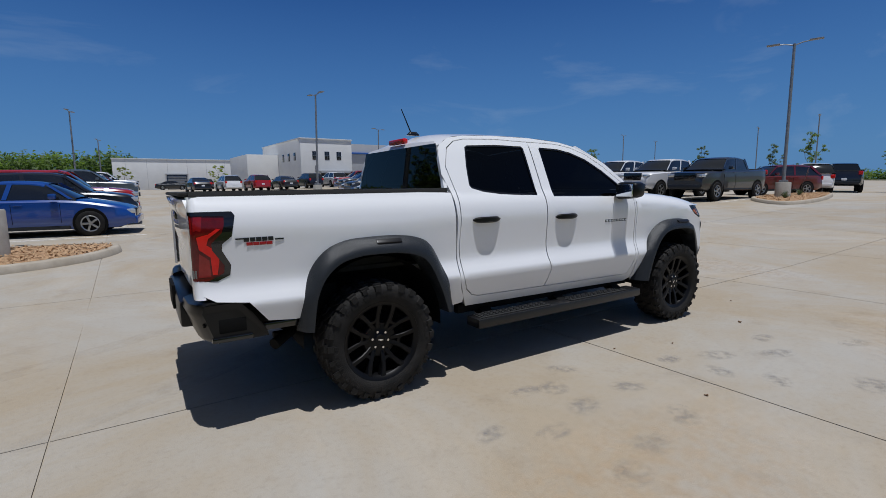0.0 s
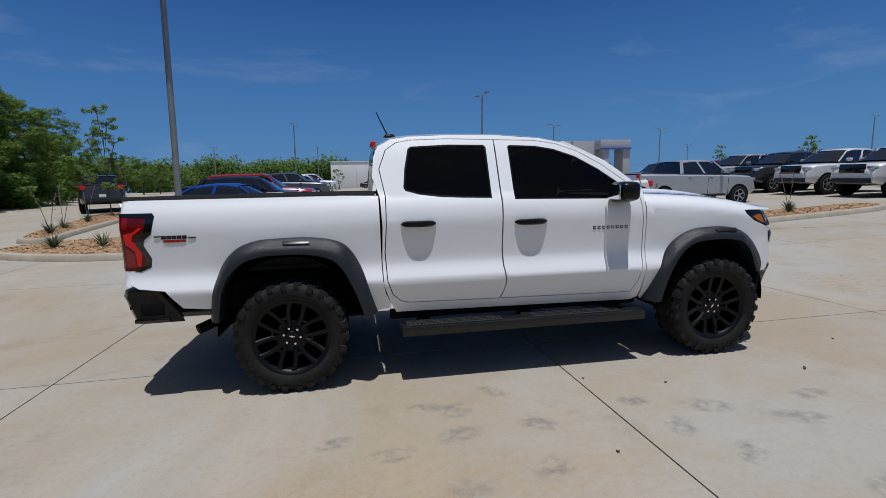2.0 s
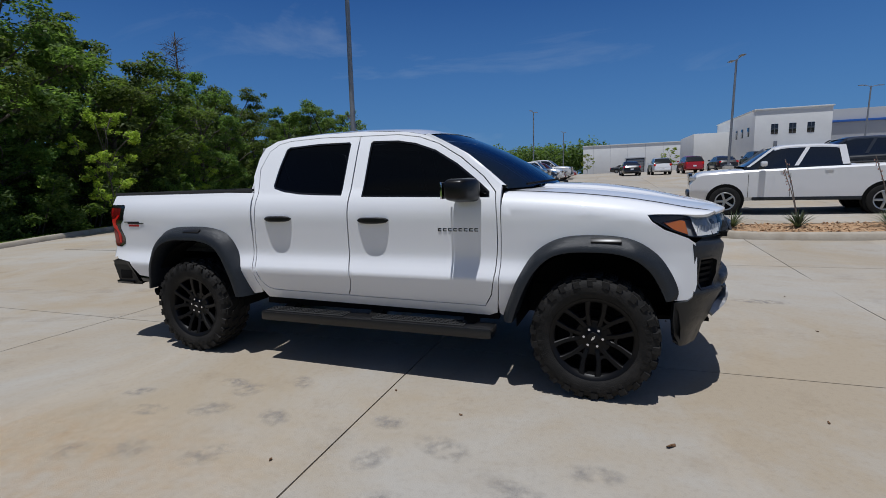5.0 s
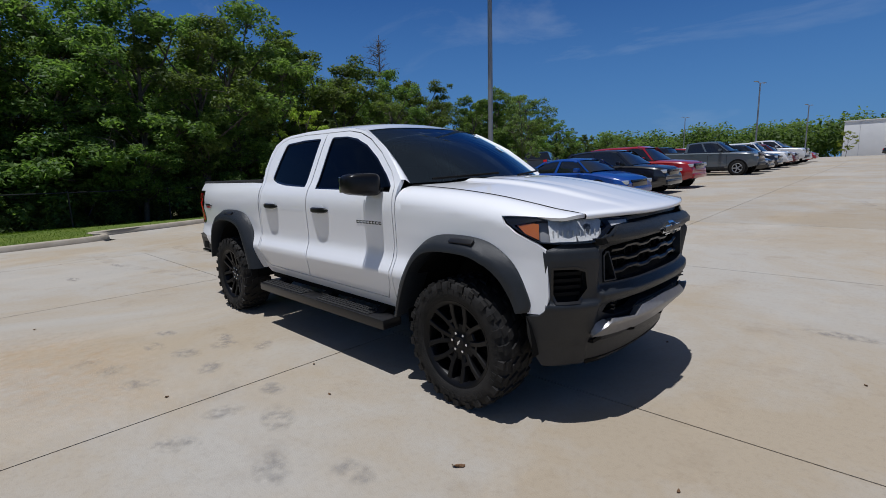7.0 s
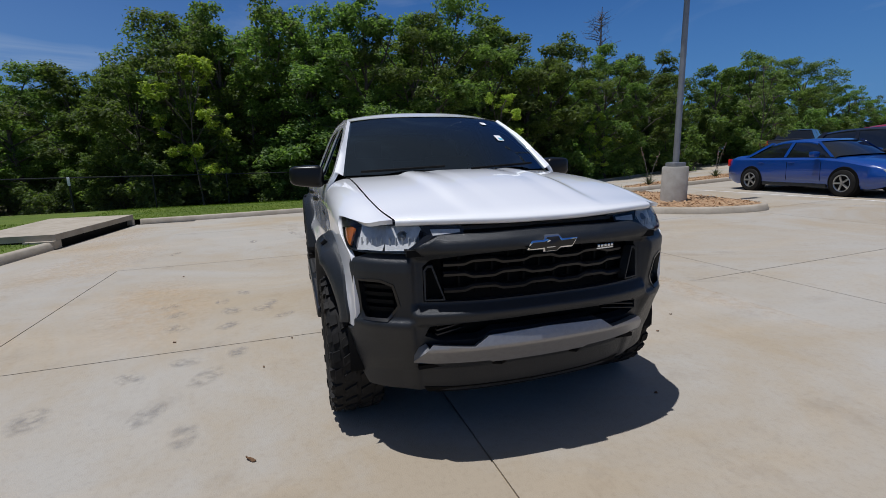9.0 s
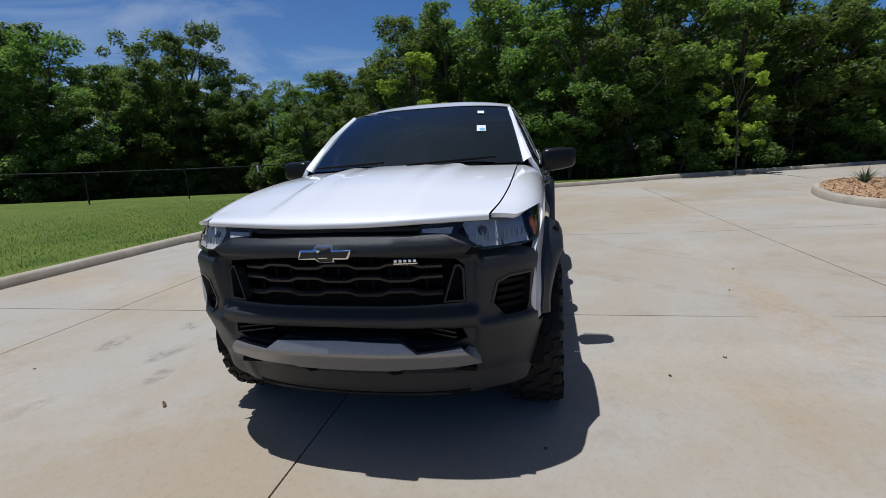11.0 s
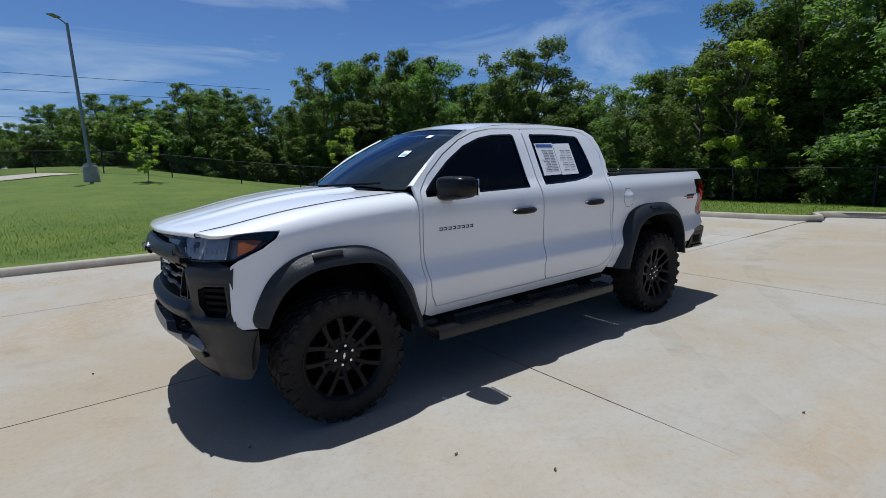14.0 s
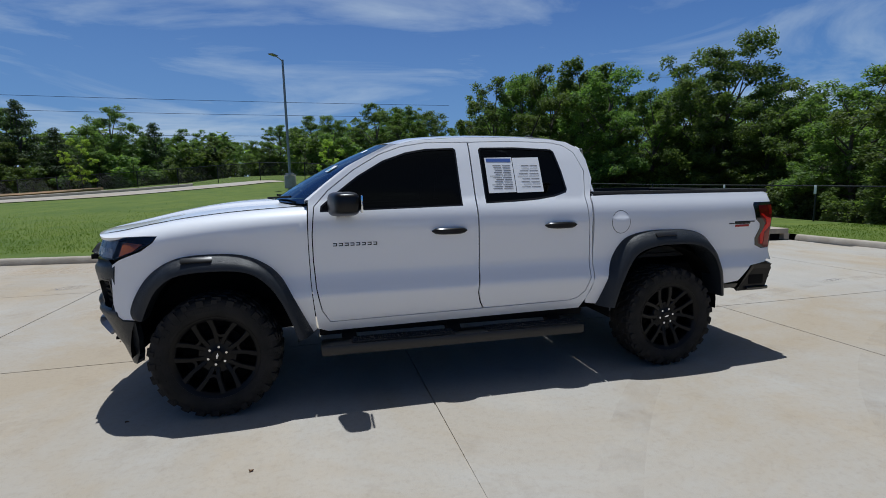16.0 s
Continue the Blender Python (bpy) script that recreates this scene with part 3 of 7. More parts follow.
# planted islands
def island(name, pts, label, closed_n=5):
    line = smooth_line(pts, closed_n, True)
    bm = kerb_strip(line, 0.16, 0.14, True)
    for v in bm.verts:
        v.co.z += gz(v.co.x, v.co.y)
    tagged(mesh_ob(name + "_kerb", bm, KERB, smooth=True), "pale concrete kerb round a planted island", "kerb", kind="structure")
    n = len(line)
    inner = []
    for i, p in enumerate(line):
        d = (line[(i + 1) % n] - line[i - 1]).normalized()
        inner.append((p.x - d.y * 0.14, p.y + d.x * 0.14))
    sheet(name + "_mulch", inner, MULCH, 0.125, 0.35, 0.0, label=label, category="planting bed", kind="structure")
    rnd = random.Random(len(pts))
    verts, faces = [], []
    xs, ys = [p[0] for p in inner], [p[1] for p in inner]
    while len(faces) < 3500:
        p = (rnd.uniform(min(xs), max(xs)), rnd.uniform(min(ys), max(ys)))
        if not inside(p, inner):
            if rnd.random() < 0.002:
                faces.append(None)
            continue
        a, l, w = rnd.uniform(0, 6.28), rnd.uniform(0.03, 0.09), rnd.uniform(0.008, 0.02)
        z = gz(*p) + 0.13 + rnd.uniform(0, 0.025)
        t1, t2 = rnd.uniform(-0.02, 0.03), rnd.uniform(-0.02, 0.03)
        c, s = math.cos(a), math.sin(a)
        k = len(verts)
        verts += [(p[0] + c * l / 2 - s * w, p[1] + s * l / 2 + c * w, z + t1), (p[0] + c * l / 2 + s * w, p[1] + s * l / 2 - c * w, z + t1 * 0.7),
                  (p[0] - c * l / 2 + s * w, p[1] - s * l / 2 - c * w, z + t2), (p[0] - c * l / 2 - s * w, p[1] - s * l / 2 + c * w, z + t2 * 0.7)]
        faces.append((k, k + 1, k + 2, k + 3))
    me = bpy.data.meshes.new("wood_chips")
    me.from_pydata(verts, [], [f for f in faces if f])
    me.materials.append(CHIPS)
    tagged(new("wood_chips", me), "loose brown wood chips on the bed", "mulch", kind="stuff")


island("island_west", [(-7.6, 7.9), (-6.75, 6.95), (-4.9, 6.3), (-3.4, 6.45), (-2.25, 7.15), (-1.72, 8.2), (-1.85, 8.95), (-2.7, 9.3), (-4.3, 9.5), (-6.1, 9.5), (-7.2, 8.9)], "brown wood-chip mulch round the lamp base")
island("island_north", [(-8.7, 10.4), (-7.7, 10.0), (-8.0, 12.0), (-8.7, 16.4), (-9.3, 20), (-10.4, 21), (-11.1, 19.6), (-9.9, 14.5)], "brown wood-chip mulch along the drive")
island("island_east", [(5.1, 7.0), (6.2, 6.5), (10.0, 6.85), (14.6, 7.35), (16.4, 7.75), (17.0, 8.35), (16.2, 8.95), (11.2, 8.55), (6.4, 8.1), (5.2, 7.7)], "brown wood-chip mulch strip with grassy plants")
island("island_far", [(20.6, 4.9), (23.4, 4.9), (31.5, 7.2), (32.3, 8.3), (30, 8.6), (23.4, 7.6), (21.0, 6.2)], "brown mulch round a far lamp base")

# parking lines
def line_on(x0, y0, x1, y1, w=0.1):
    d = Vector((x1 - x0, y1 - y0)).normalized()
    n = Vector((-d.y, d.x)) * w / 2
    pts = [(x0 + n.x, y0 + n.y), (x1 + n.x, y1 + n.y), (x1 - n.x, y1 - n.y), (x0 - n.x, y0 - n.y)]
    sheet("parking_line", pts, LINE, 0.004, 1.0, 0.0, label="worn white painted parking line", category="road marking", kind="structure")


for k in range(4):
    line_on(-6.4, 11.65 + 2.85 * k, -1.2, 11.65 + 2.85 * k)
for k in range(7):
    line_on(20.2, 7.5 + 2.75 * k, 25.4, 7.5 + 2.75 * k)


# ---- the white pickup: x ahead, rear axle at x = 0 ----
truck = thing("pickup_truck", "white crew-cab pickup truck with black flares and wheels", "pickup truck")
WB, RW = 3.337, 0.398

SIDE_LOW = [(0.42, 0.81), (0.50, 0.858), (0.56, 0.889), (0.66, 0.920), (0.735, 0.938), (0.752, 0.938), (0.79, 0.923), (0.83, 0.905), (0.87, 0.892), (0.91, 0.888),
            (0.97, 0.889), (1.06, 0.894), (1.16, 0.899), (1.22, 0.894), (1.28, 0.878), (1.33, 0.853), (1.37, 0.826)]


def side_y(x, z):
    """Half width of the body side."""
    y = curve(SIDE_LOW, z) if z < 1.37 else 0.826 - (z - 1.37) * 0.455 - max(0, z - 1.62) ** 2 * 0.4
    if x > 3.35:
        y -= 0.15 * max(0, x - 3.35) ** 3.0
    if x > 3.58 and z < 0.95:
        y += (0.889 - curve(SIDE_LOW, z)) * min(1.0, (x - 3.58) / 0.27) * min(1.0, (0.95 - z) / 0.06) * (1 if z > 0.6 else 0.4)
    if x < -0.4:
        y -= 0.09 * (-0.4 - x) ** 2
    if z < 1.2:
        for c in (0.0, WB):
            y += 0.018 * math.exp(-(((x - c) / 0.5) ** 2)) * min(1, max(0, (1.3 - z) / 0.3))
    return y


def side_f(s):
    return lambda x, z: (x, s * side_y(x, z), z)


def offset_f(s, d):
    return lambda x, z: (x, s * (side_y(x, z) + d), z)


HOOD_EDGE = [(2.70, 1.335), (2.9, 1.325), (3.2, 1.305), (3.5, 1.272), (3.7, 1.238), (3.9, 1.198), (4.1, 1.172)]


def fender_f(s):
    """Below the shoulder the body side; above it rolls over to the bonnet's edge."""
    def f(x, q):
        ze = curve(HOOD_EDGE, x)
        z0 = ze - 0.13
        if q <= z0:
            return (x, s * side_y(x, q), q)
        a = min(1.0, (q - z0) / 0.20) * math.pi / 2
        return (x, s * (side_y(x, z0) - 0.165 * (1 - math.cos(a)) ** 1.0), z0 + 0.13 * math.sin(a))
    return f


REAR_DOOR = [(0.665, 1.56), (0.70, 1.36), (0.695, 1.14), (0.68, 0.96), (0.69, 0.75), (0.725, 0.65), (0.78, 0.60), (0.84, 0.583), (1.53, 0.57), (1.555, 0.62),
             (1.575, 0.70), (1.558, 0.82), (1.553, 0.95), (1.563, 1.33), (1.563, 1.775), (1.2, 1.785), (0.90, 1.775), (0.80, 1.755), (0.72, 1.70)]
FRONT_DOOR = [(1.573, 1.33), (1.563, 0.95), (1.568, 0.82), (1.585, 0.70), (1.565, 0.62), (1.54, 0.57), (2.62, 0.553), (2.67, 0.64), (2.70, 0.80), (2.712, 0.98),
              (2.712, 1.15), (2.695, 1.33), (2.60, 1.435), (2.42, 1.575), (2.24, 1.68), (2.08, 1.738), (1.90, 1.768), (1.573, 1.775)]
REAR_WIN = [(0.85, 1.56), (0.832, 1.42), (0.845, 1.395), (0.95, 1.365), (1.10, 1.345), (1.27, 1.335), (1.495, 1.328), (1.497, 1.72), (1.48, 1.738), (1.2, 1.742), (0.91, 1.728), (0.885, 1.71)]
FRONT_WIN = [(1.67, 1.315), (2.66, 1.295), (2.655, 1.335), (2.56, 1.415), (2.40, 1.535), (2.22, 1.64), (2.05, 1.70), (1.90, 1.727), (1.69, 1.735), (1.672, 1.72)]


def grow(poly, d):
    """The outline moved outwards by d."""
    n, out = len(poly), []
    area = sum(poly[i][0] * poly[(i + 1) % n][1] - poly[(i + 1) % n][0] * poly[i][1] for i in range(n))
    sg = 1 if area > 0 else -1
    for i in range(n):
        a, b, c = Vector(poly[i - 1]), Vector(poly[i]), Vector(poly[(i + 1) % n])
        t = ((b - a).normalized() + (c - b).normalized()).normalized()
        out.append((b.x + sg * t.y * d, b.y - sg * t.x * d))
    return out


# cab side: pillars, roof rail and sill round one opening for both doors
CAB_SIDE = [(0.655, 1.36), (0.665, 1.14), (0.655, 0.90), (0.66, 0.72), (0.70, 0.60), (0.745, 0.505), (1.6, 0.492), (2.64, 0.475), (2.70, 0.50), (2.718, 0.64), (2.735, 0.85),
            (2.74, 1.10), (2.735, 1.33), (2.735, 1.375), (2.62, 1.475), (2.45, 1.60), (2.28, 1.70), (2.12, 1.755), (1.95, 1.79), (1.6, 1.815), (1.2, 1.818), (0.9, 1.806), (0.76, 1.785),
            (0.66, 1.73), (0.625, 1.65), (0.608, 1.5)]
DOORS = [p for p in REAR_DOOR[:9]] + FRONT_DOOR[5:] + REAR_DOOR[14:]
for s in (-1, 1):
    out = (0, s, 0)
    shell("cab_side", CAB_SIDE, side_f(s), out, PAINT_WHITE, truck, [grow(DOORS, 0.007)], 0.05, 0.03)
    shell("door_seal", grow(DOORS, 0.02), offset_f(s, -0.03), out, BLACK, truck, [grow(REAR_WIN, 0.025), grow(FRONT_WIN, 0.025)], 0.08, 0)
    for kind, outline, win in (("rear_door", REAR_DOOR, REAR_WIN), ("front_door", FRONT_DOOR, FRONT_WIN)):
        d = shell(kind, outline, side_f(s), out, PAINT_WHITE, truck, [win], 0.035, 0.02)
        shell("window_glass", grow(win, 0.012), offset_f(s, -0.012), out, PRIVACY, d, step=0.08, flange=0, label="dark tinted door glass")
        shell("window_trim", grow(win, 0.002), offset_f(s, -0.004), out, GLOSS_BLACK, d, [grow(win, -0.014)], 0.06, 0.012, "gloss black window trim")
        hx, hz = (0.925, 1.158) if kind == "rear_door" else (1.782, 1.145)
        y0 = side_y(hx, hz)
        rows = []
        for k in range(13):
            u = k / 12 * 2 - 1
            w = 0.019 * (1 - abs(u) ** 4) ** 0.5 + 0.004
            b = 0.034 * (1 - abs(u) ** 2.6) + 0.010
            rows.append([(hx + 0.128 * u, s * (y0 + b - 0.012), hz - w), (hx + 0.128 * u, s * (y0 + b), hz - w * 0.6), (hx + 0.128 * u, s * (y0 + b), hz + w * 0.6),
                         (hx + 0.128 * u, s * (y0 + b - 0.012), hz + w), (hx + 0.128 * u, s * (y0 - 0.006), hz)])
        grid_mesh("door_handle", rows, BUMPER_BLACK, d, True, "gloss black door handle", caps=True)
        cup = rounded([(hx - 0.065, hz), (hx - 0.045, hz - 0.03), (hx, hz - 0.038), (hx + 0.045, hz - 0.03), (hx + 0.065, hz), (hx + 0.045, hz + 0.035), (hx, hz + 0.043), (hx - 0.045, hz + 0.035)], 3)
        shell("handle_cup", cup, lambda x, z, hx=hx, hz=hz, s=s: (x, s * (side_y(x, z) + 0.001 + 0.0015 * max(0, 1 - ((x - hx) / 0.065) ** 2 - ((z - hz) / 0.042) ** 2)), z), out, PAINT_WHITE, d, step=0.015, flange=0.003)
        if kind == "front_door":
            # mirror
            mx = (2.485, s * 1.0, 1.352)
            bm = bmesh.new()
            bmesh.ops.create_uvsphere(bm, u_segments=24, v_segments=14, radius=1)
            for v in bm.verts:
                x, y, z = v.co
                x, y, z = [math.copysign(abs(q) ** 0.45, q) for q in (x, y, z)]
                tp = 1 - 0.18 * (s * y)
                v.co = (mx[0] + 0.092 * x * tp + 0.03 * (1 - s * y) * 0.5, mx[1] + 0.118 * y, mx[2] + 0.076 * z * (1 - 0.12 * s * y) + 0.006 * s * y)
            mir = part("mirror", bm, BUMPER_BLACK, d, "gloss black door mirror")
            bm = bmesh.new()
            box_bm(bm, (mx[0] - 0.088, mx[1] + s * 0.008, mx[2]), (0.014, 0.17, 0.11), 0.005)
            part("mirror_glass", bm, CHROME, mir, "mirror glass")
            rows = [[(mx[0] + 0.05 * a + (0.05 if k else 0), s * yy, zz + 0.014 * b) for a, b in ((-1, -1), (1, -1), (1, 1), (-1, 1))] for k, (yy, zz) in enumerate(((0.91, 1.30), (0.83, 1.31)))]
            grid_mesh("mirror_arm", rows, BUMPER_BLACK, mir, True, caps=True)
            # name badge as plain bars
            for k in range(8):
                bm = bmesh.new()
                xx = 2.285 + 0.305 * (k + 0.5) / 8
                for dz in (-0.008, 0.008):
                    box_bm(bm, (xx, s * (side_y(xx, 1.075) + 0.001), 1.078 + dz), (0.026, 0.004, 0.006), 0.001)
                box_bm(bm, (xx - 0.010, s * (side_y(xx, 1.075) + 0.001), 1.078), (0.006, 0.004, 0.020), 0.001)
                part("badge_letter", bm, BADGE_DARK, d, "thin black name lettering drawn as bars")

    # fender
    FENDER = [(2.745, 1.05), (2.74, 0.85), (2.724, 0.64), (2.715, 0.50), (2.75, 0.47), (2.80, 0.62), (2.90, 0.84), (3.02, 0.97), (3.17, 1.02), (3.34, 1.03), (3.50, 1.02), (3.62, 0.97),
              (3.72, 0.86), (3.79, 0.70), (3.80, 0.655), (3.875, 0.660), (3.905, 0.69), (3.918, 0.76), (3.912, 0.92), (3.900, 1.005), (3.858, 1.035), (3.73, 1.085), (3.66, 1.135), (3.635, 1.175),
              (3.70, 1.178), (3.80, 1.178), (3.90, 1.178), (3.945, 1.180), (3.97, 1.187), (4.00, 1.213), (4.022, 1.2465), (3.9, 1.268), (3.7, 1.308), (3.5, 1.342), (3.2, 1.375), (2.9, 1.395), (2.745, 1.402)]
    shell("front_fender", FENDER, fender_f(s), (0, s, 0.35), PAINT_WHITE, truck, step=0.035, flange=0.02)

    # bed side
    BED = [(0.645, 1.33), (0.648, 0.90), (0.652, 0.76), (0.67, 0.66), (0.705, 0.585), (0.70, 0.545), (0.60, 0.53), (0.55, 0.68), (0.50, 0.84), (0.42, 0.98), (0.32, 1.04), (0.15, 1.065), (-0.08, 1.065),
           (-0.22, 1.05), (-0.34, 1.0), (-0.42, 0.92), (-0.47, 0.80), (-0.50, 0.63), (-0.54, 0.625), (-0.70, 0.64), (-0.80, 0.765), (-0.97, 0.785), (-1.03, 0.82), (-1.035, 0.898), (-0.955, 0.897), (-0.888, 0.926), (-0.880, 0.985),
           (-0.922, 1.07), (-0.918, 1.108), (-0.868, 1.148), (-0.842, 1.266), (-0.856, 1.288), (-1.035, 1.289), (-1.035, 1.345), (-1.02, 1.372), (0.4, 1.372), (0.645, 1.365)]
    shell("bed_side", BED, side_f(s), out, PAINT_WHITE, truck, step=0.035, flange=0.025)
    grid_mesh("bed_rail_top", [[(x, s * (side_y(x, 1.37) - 0.002), 1.370), (x, s * (side_y(x, 1.37) - 0.03), 1.384), (x, s * (side_y(x, 1.37) - 0.09), 1.384)] for x in (-1.05, -0.6, -0.2, 0.2, 0.63)], PAINT_WHITE, truck)
    rows = [[(x, s * (0.825 - 0.09 * max(0, -0.4 - x) ** 2 - o), z) for o, z in ((0.0, 1.378), (0.008, 1.398), (0.10, 1.398), (0.105, 1.37), (0.0, 1.37))] for x in (-1.06, -0.6, -0.2, 0.2, 0.62)]
    grid_mesh("bed_rail_cap", rows, LINER, truck, True, "black plastic bed rail cap", caps=True)
    grid_mesh("bed_wall", [[(x, s * 0.72, 1.38), (x, s * 0.70, 0.86)] for x in (-1.04, 0.62)], LINER, truck, label="black lined inner bed wall")
    # small badge behind the wheel: bars in two colours
    bm = bmesh.new()
    for k in range(5):
        xx = -0.79 + 0.033 * k
        box_bm(bm, (xx, s * (side_y(xx, 1.125) + 0.001), 1.124), (0.030, 0.004, 0.024), 0.001)
    box_bm(bm, (-0.825, s * (side_y(-0.82, 1.13) + 0.002), 1.131), (0.05, 0.004, 0.008))
    box_bm(bm, (-0.61, s * (side_y(-0.61, 1.13) + 0.002), 1.119), (0.05, 0.004, 0.008))
    part("trim_badge", bm, BADGE_DARK, truck, "black trim lettering drawn as bars")
    bm = bmesh.new()
    for k in range(4):
        xx = -0.775 + 0.036 * k
        box_bm(bm, (xx, s * (side_y(xx, 1.10) + 0.002), 1.099), (0.034, 0.004, 0.018), 0.001)
    part("trim_badge", bm, BADGE_RED, truck, "red trim lettering drawn as bars")

    # flares
    for cx, oo, ii in ((0.0, [(-0.535, 0.545), (-0.505, 0.70), (-0.475, 0.82), (-0.425, 0.935), (-0.335, 1.03), (-0.21, 1.08), (-0.06, 1.093), (0.16, 1.092), (0.33, 1.062), (0.425, 1.0), (0.505, 0.86), (0.565, 0.67), (0.61, 0.52)],
                        [(-0.455, 0.545), (-0.435, 0.69), (-0.415, 0.77), (-0.365, 0.865), (-0.27, 0.945), (-0.14, 0.978), (-0.04, 0.982), (0.13, 0.978), (0.28, 0.942), (0.365, 0.87), (0.445, 0.71), (0.485, 0.60), (0.51, 0.52)]),
                       (WB, [(2.735, 0.475), (2.79, 0.61), (2.855, 0.76), (2.935, 0.90), (3.03, 0.985), (3.15, 1.037), (3.30, 1.052), (3.47, 1.045), (3.59, 1.012), (3.70, 0.935), (3.775, 0.83), (3.82, 0.72), (3.81, 0.665)],
                        [(2.83, 0.475), (2.87, 0.60), (2.925, 0.73), (2.99, 0.835), (3.08, 0.915), (3.18, 0.945), (3.30, 0.952), (3.45, 0.946), (3.56, 0.915), (3.65, 0.84), (3.705, 0.75), (3.745, 0.66), (3.75, 0.655)])):
        o2, i2 = smooth_line(oo, 4), smooth_line(ii, 4)
        rows = []
        for a, b in zip(o2, i2):
            r = []
            yo = side_y(a.x, a.y) + 0.0
            ym = max(yo + 0.05, 1.0) if cx == 0 or a.x < 3.60 else max(yo + 0.03, 0.992 - 0.06 * min(1, (a.x - 3.60) / 0.2))
            for k, yy in ((0.0, yo - 0.01), (0.02, yo + 0.012), (0.16, yo + 0.35 * (ym - yo)), (0.42, yo + 0.80 * (ym - yo)), (0.75, ym), (0.96, ym), (1.0, ym - 0.012), (1.0, 0.80)):
                p = a.lerp(b, k)
                r.append((p.x, s * yy, p.y))
            rows.append(r)
        fl = grid_mesh("wheel_flare", rows, CLADDING, truck, False, "textured black plastic wheel arch flare", sharp=55)
        box("flare_pad", (cx + 0.07, s * 0.952, 1.043 if cx == 0 else 1.006), (0.14, 0.035, 0.068), GRILLE, fl, 0.006, Euler((s * -0.75, 0, 0)), taper=(1.3, 1))
        well = [[(cx + (r * 0.985 if k else r) * math.cos(a) , s * yy, 0.46 + r * math.sin(a)) for k, yy in enumerate((0.90, 0.45))] for r in (0.50,) for a in [radians(-5 + 190 * i / 20) for i in range(21)]]
        grid_mesh("wheel_well", well, BLACK, truck, label="black wheel housing")
        grid_mesh("wheel_well", [[(cx + 0.5 * math.cos(a), s * 0.46, 0.46 + 0.5 * math.sin(a)), (cx, s * 0.46, 0.40)] for a in [radians(-5 + 190 * i / 20) for i in range(21)]], BLACK, truck)

    # running board
    rb = box("running_board", (1.73, s * 0.925, 0.385), (1.92, 0.17, 0.075), GRILLE, truck, 0.02, label="black plastic running board")
    for x0 in (1.17, 2.13):
        bm = bmesh.new()
        box_bm(bm, (x0, s * 0.93, 0.4255), (0.72, 0.12, 0.008), 0.003)
        for i in range(24):
            for j in range(3):
                box_bm(bm, (x0 - 0.34 + i * 0.0295, s * (0.895 + 0.033 * j), 0.4315), (0.02, 0.016, 0.008))
        part("step_pad", bm, LINER, rb, "ribbed rubber step pad")
    for x0 in (0.95, 1.75, 2.5):
        box("bracket", (x0, s * 0.80, 0.44), (0.10, 0.30, 0.07), BLACK, rb, 0.01, Euler((s * -0.5, 0, 0)))
    # black strip below the doors, its colour standing in for shade under the sill
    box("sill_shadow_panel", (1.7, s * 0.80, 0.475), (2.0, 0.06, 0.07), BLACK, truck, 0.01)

# roof
def roof_edge(x):
    return curve([(p[0], p[1]) for p in sorted(CAB_SIDE[17:24])], x)


rows = []
for i in range(25):
    x = 0.645 + (2.15 - 0.645) * i / 24
    zr = roof_edge(min(x, 2.12)) if x > 0.66 else 1.72
    ye = side_y(1.0, zr)
    back = -0.02 * (i == 0)
    r = []
    for k in range(25):
        u = k / 12 - 1
        crown = 0.048 * (1 - abs(u) ** 2.6)
        if x < 0.8:
            crown *= 0.6 + 0.4 * max(0, (x - 0.645) / 0.155)
        xx = x + (0.075 * (1 - u * u) if i == 24 else 0) + 0.075 * (1 - u * u) * max(0, (x - 1.7) / 0.45) * (i != 24)
        r.append((xx, ye * u, zr + crown - 0.05 * max(0, (x - 1.95) / 0.2) * (1 - u * u) * 0.35))
    rows.append(r)
grid_mesh("roof", rows, PAINT_WHITE, truck, sharp=60)
WT, WBASE = rows[-1], None
rows = []
for i in range(13):
    v = i / 12
    r = []
    for k in range(25):
        u = k / 12 - 1
        xt, yt, zt = WT[k]
        xb, yb, zb = 2.76 + 0.27 * (1 - u * u), 0.775 * u, 1.352 + 0.01 * (1 - u * u)
        bulge = 0.03 * math.sin(math.pi * v)
        r.append((xt + (xb - xt) * v + bulge * 0.5, yt * 0.985 + (yb - yt * 0.985) * v, zt - 0.004 + (zb - zt) * v + bulge * 0.8))
    rows.append(r)
grid_mesh("windshield", rows, WINDSHIELD, truck, label="tinted windshield with two small stickers", sharp=80, out=(1, 0, 0.6))
WS = rows
grid_mesh("windshield_band", [[(p[0] - 0.004, p[1] * 0.99, p[2] - 0.006) for p in rows[i]] for i in (0, 1)], PRIVACY, truck, label="dark sun band behind the windshield", out=(1, 0, 0.6))
for s in (-1, 1):
    k = 24 if s > 0 else 0
    rr = []
    for i in range(13):
        p = Vector(rows[i][k])
        v = i / 12
        q = Vector((lerp([(0, 2.12), (0.5, 2.45), (1, 2.735)], v), 0, lerp([(0, 1.755), (0.5, 1.60), (1, 1.375)], v)))
        q.y = s * side_y(q.x, q.z)
        m = (p + q) / 2 + Vector((0.012, s * 0.006, 0.012))
        rr.append([p + Vector((0, -s * 0.02, -0.004)), p + Vector((0.003, 0, 0.006)), m, q])
    grid_mesh("windshield_pillar", rr, PAINT_WHITE, truck, sharp=70)
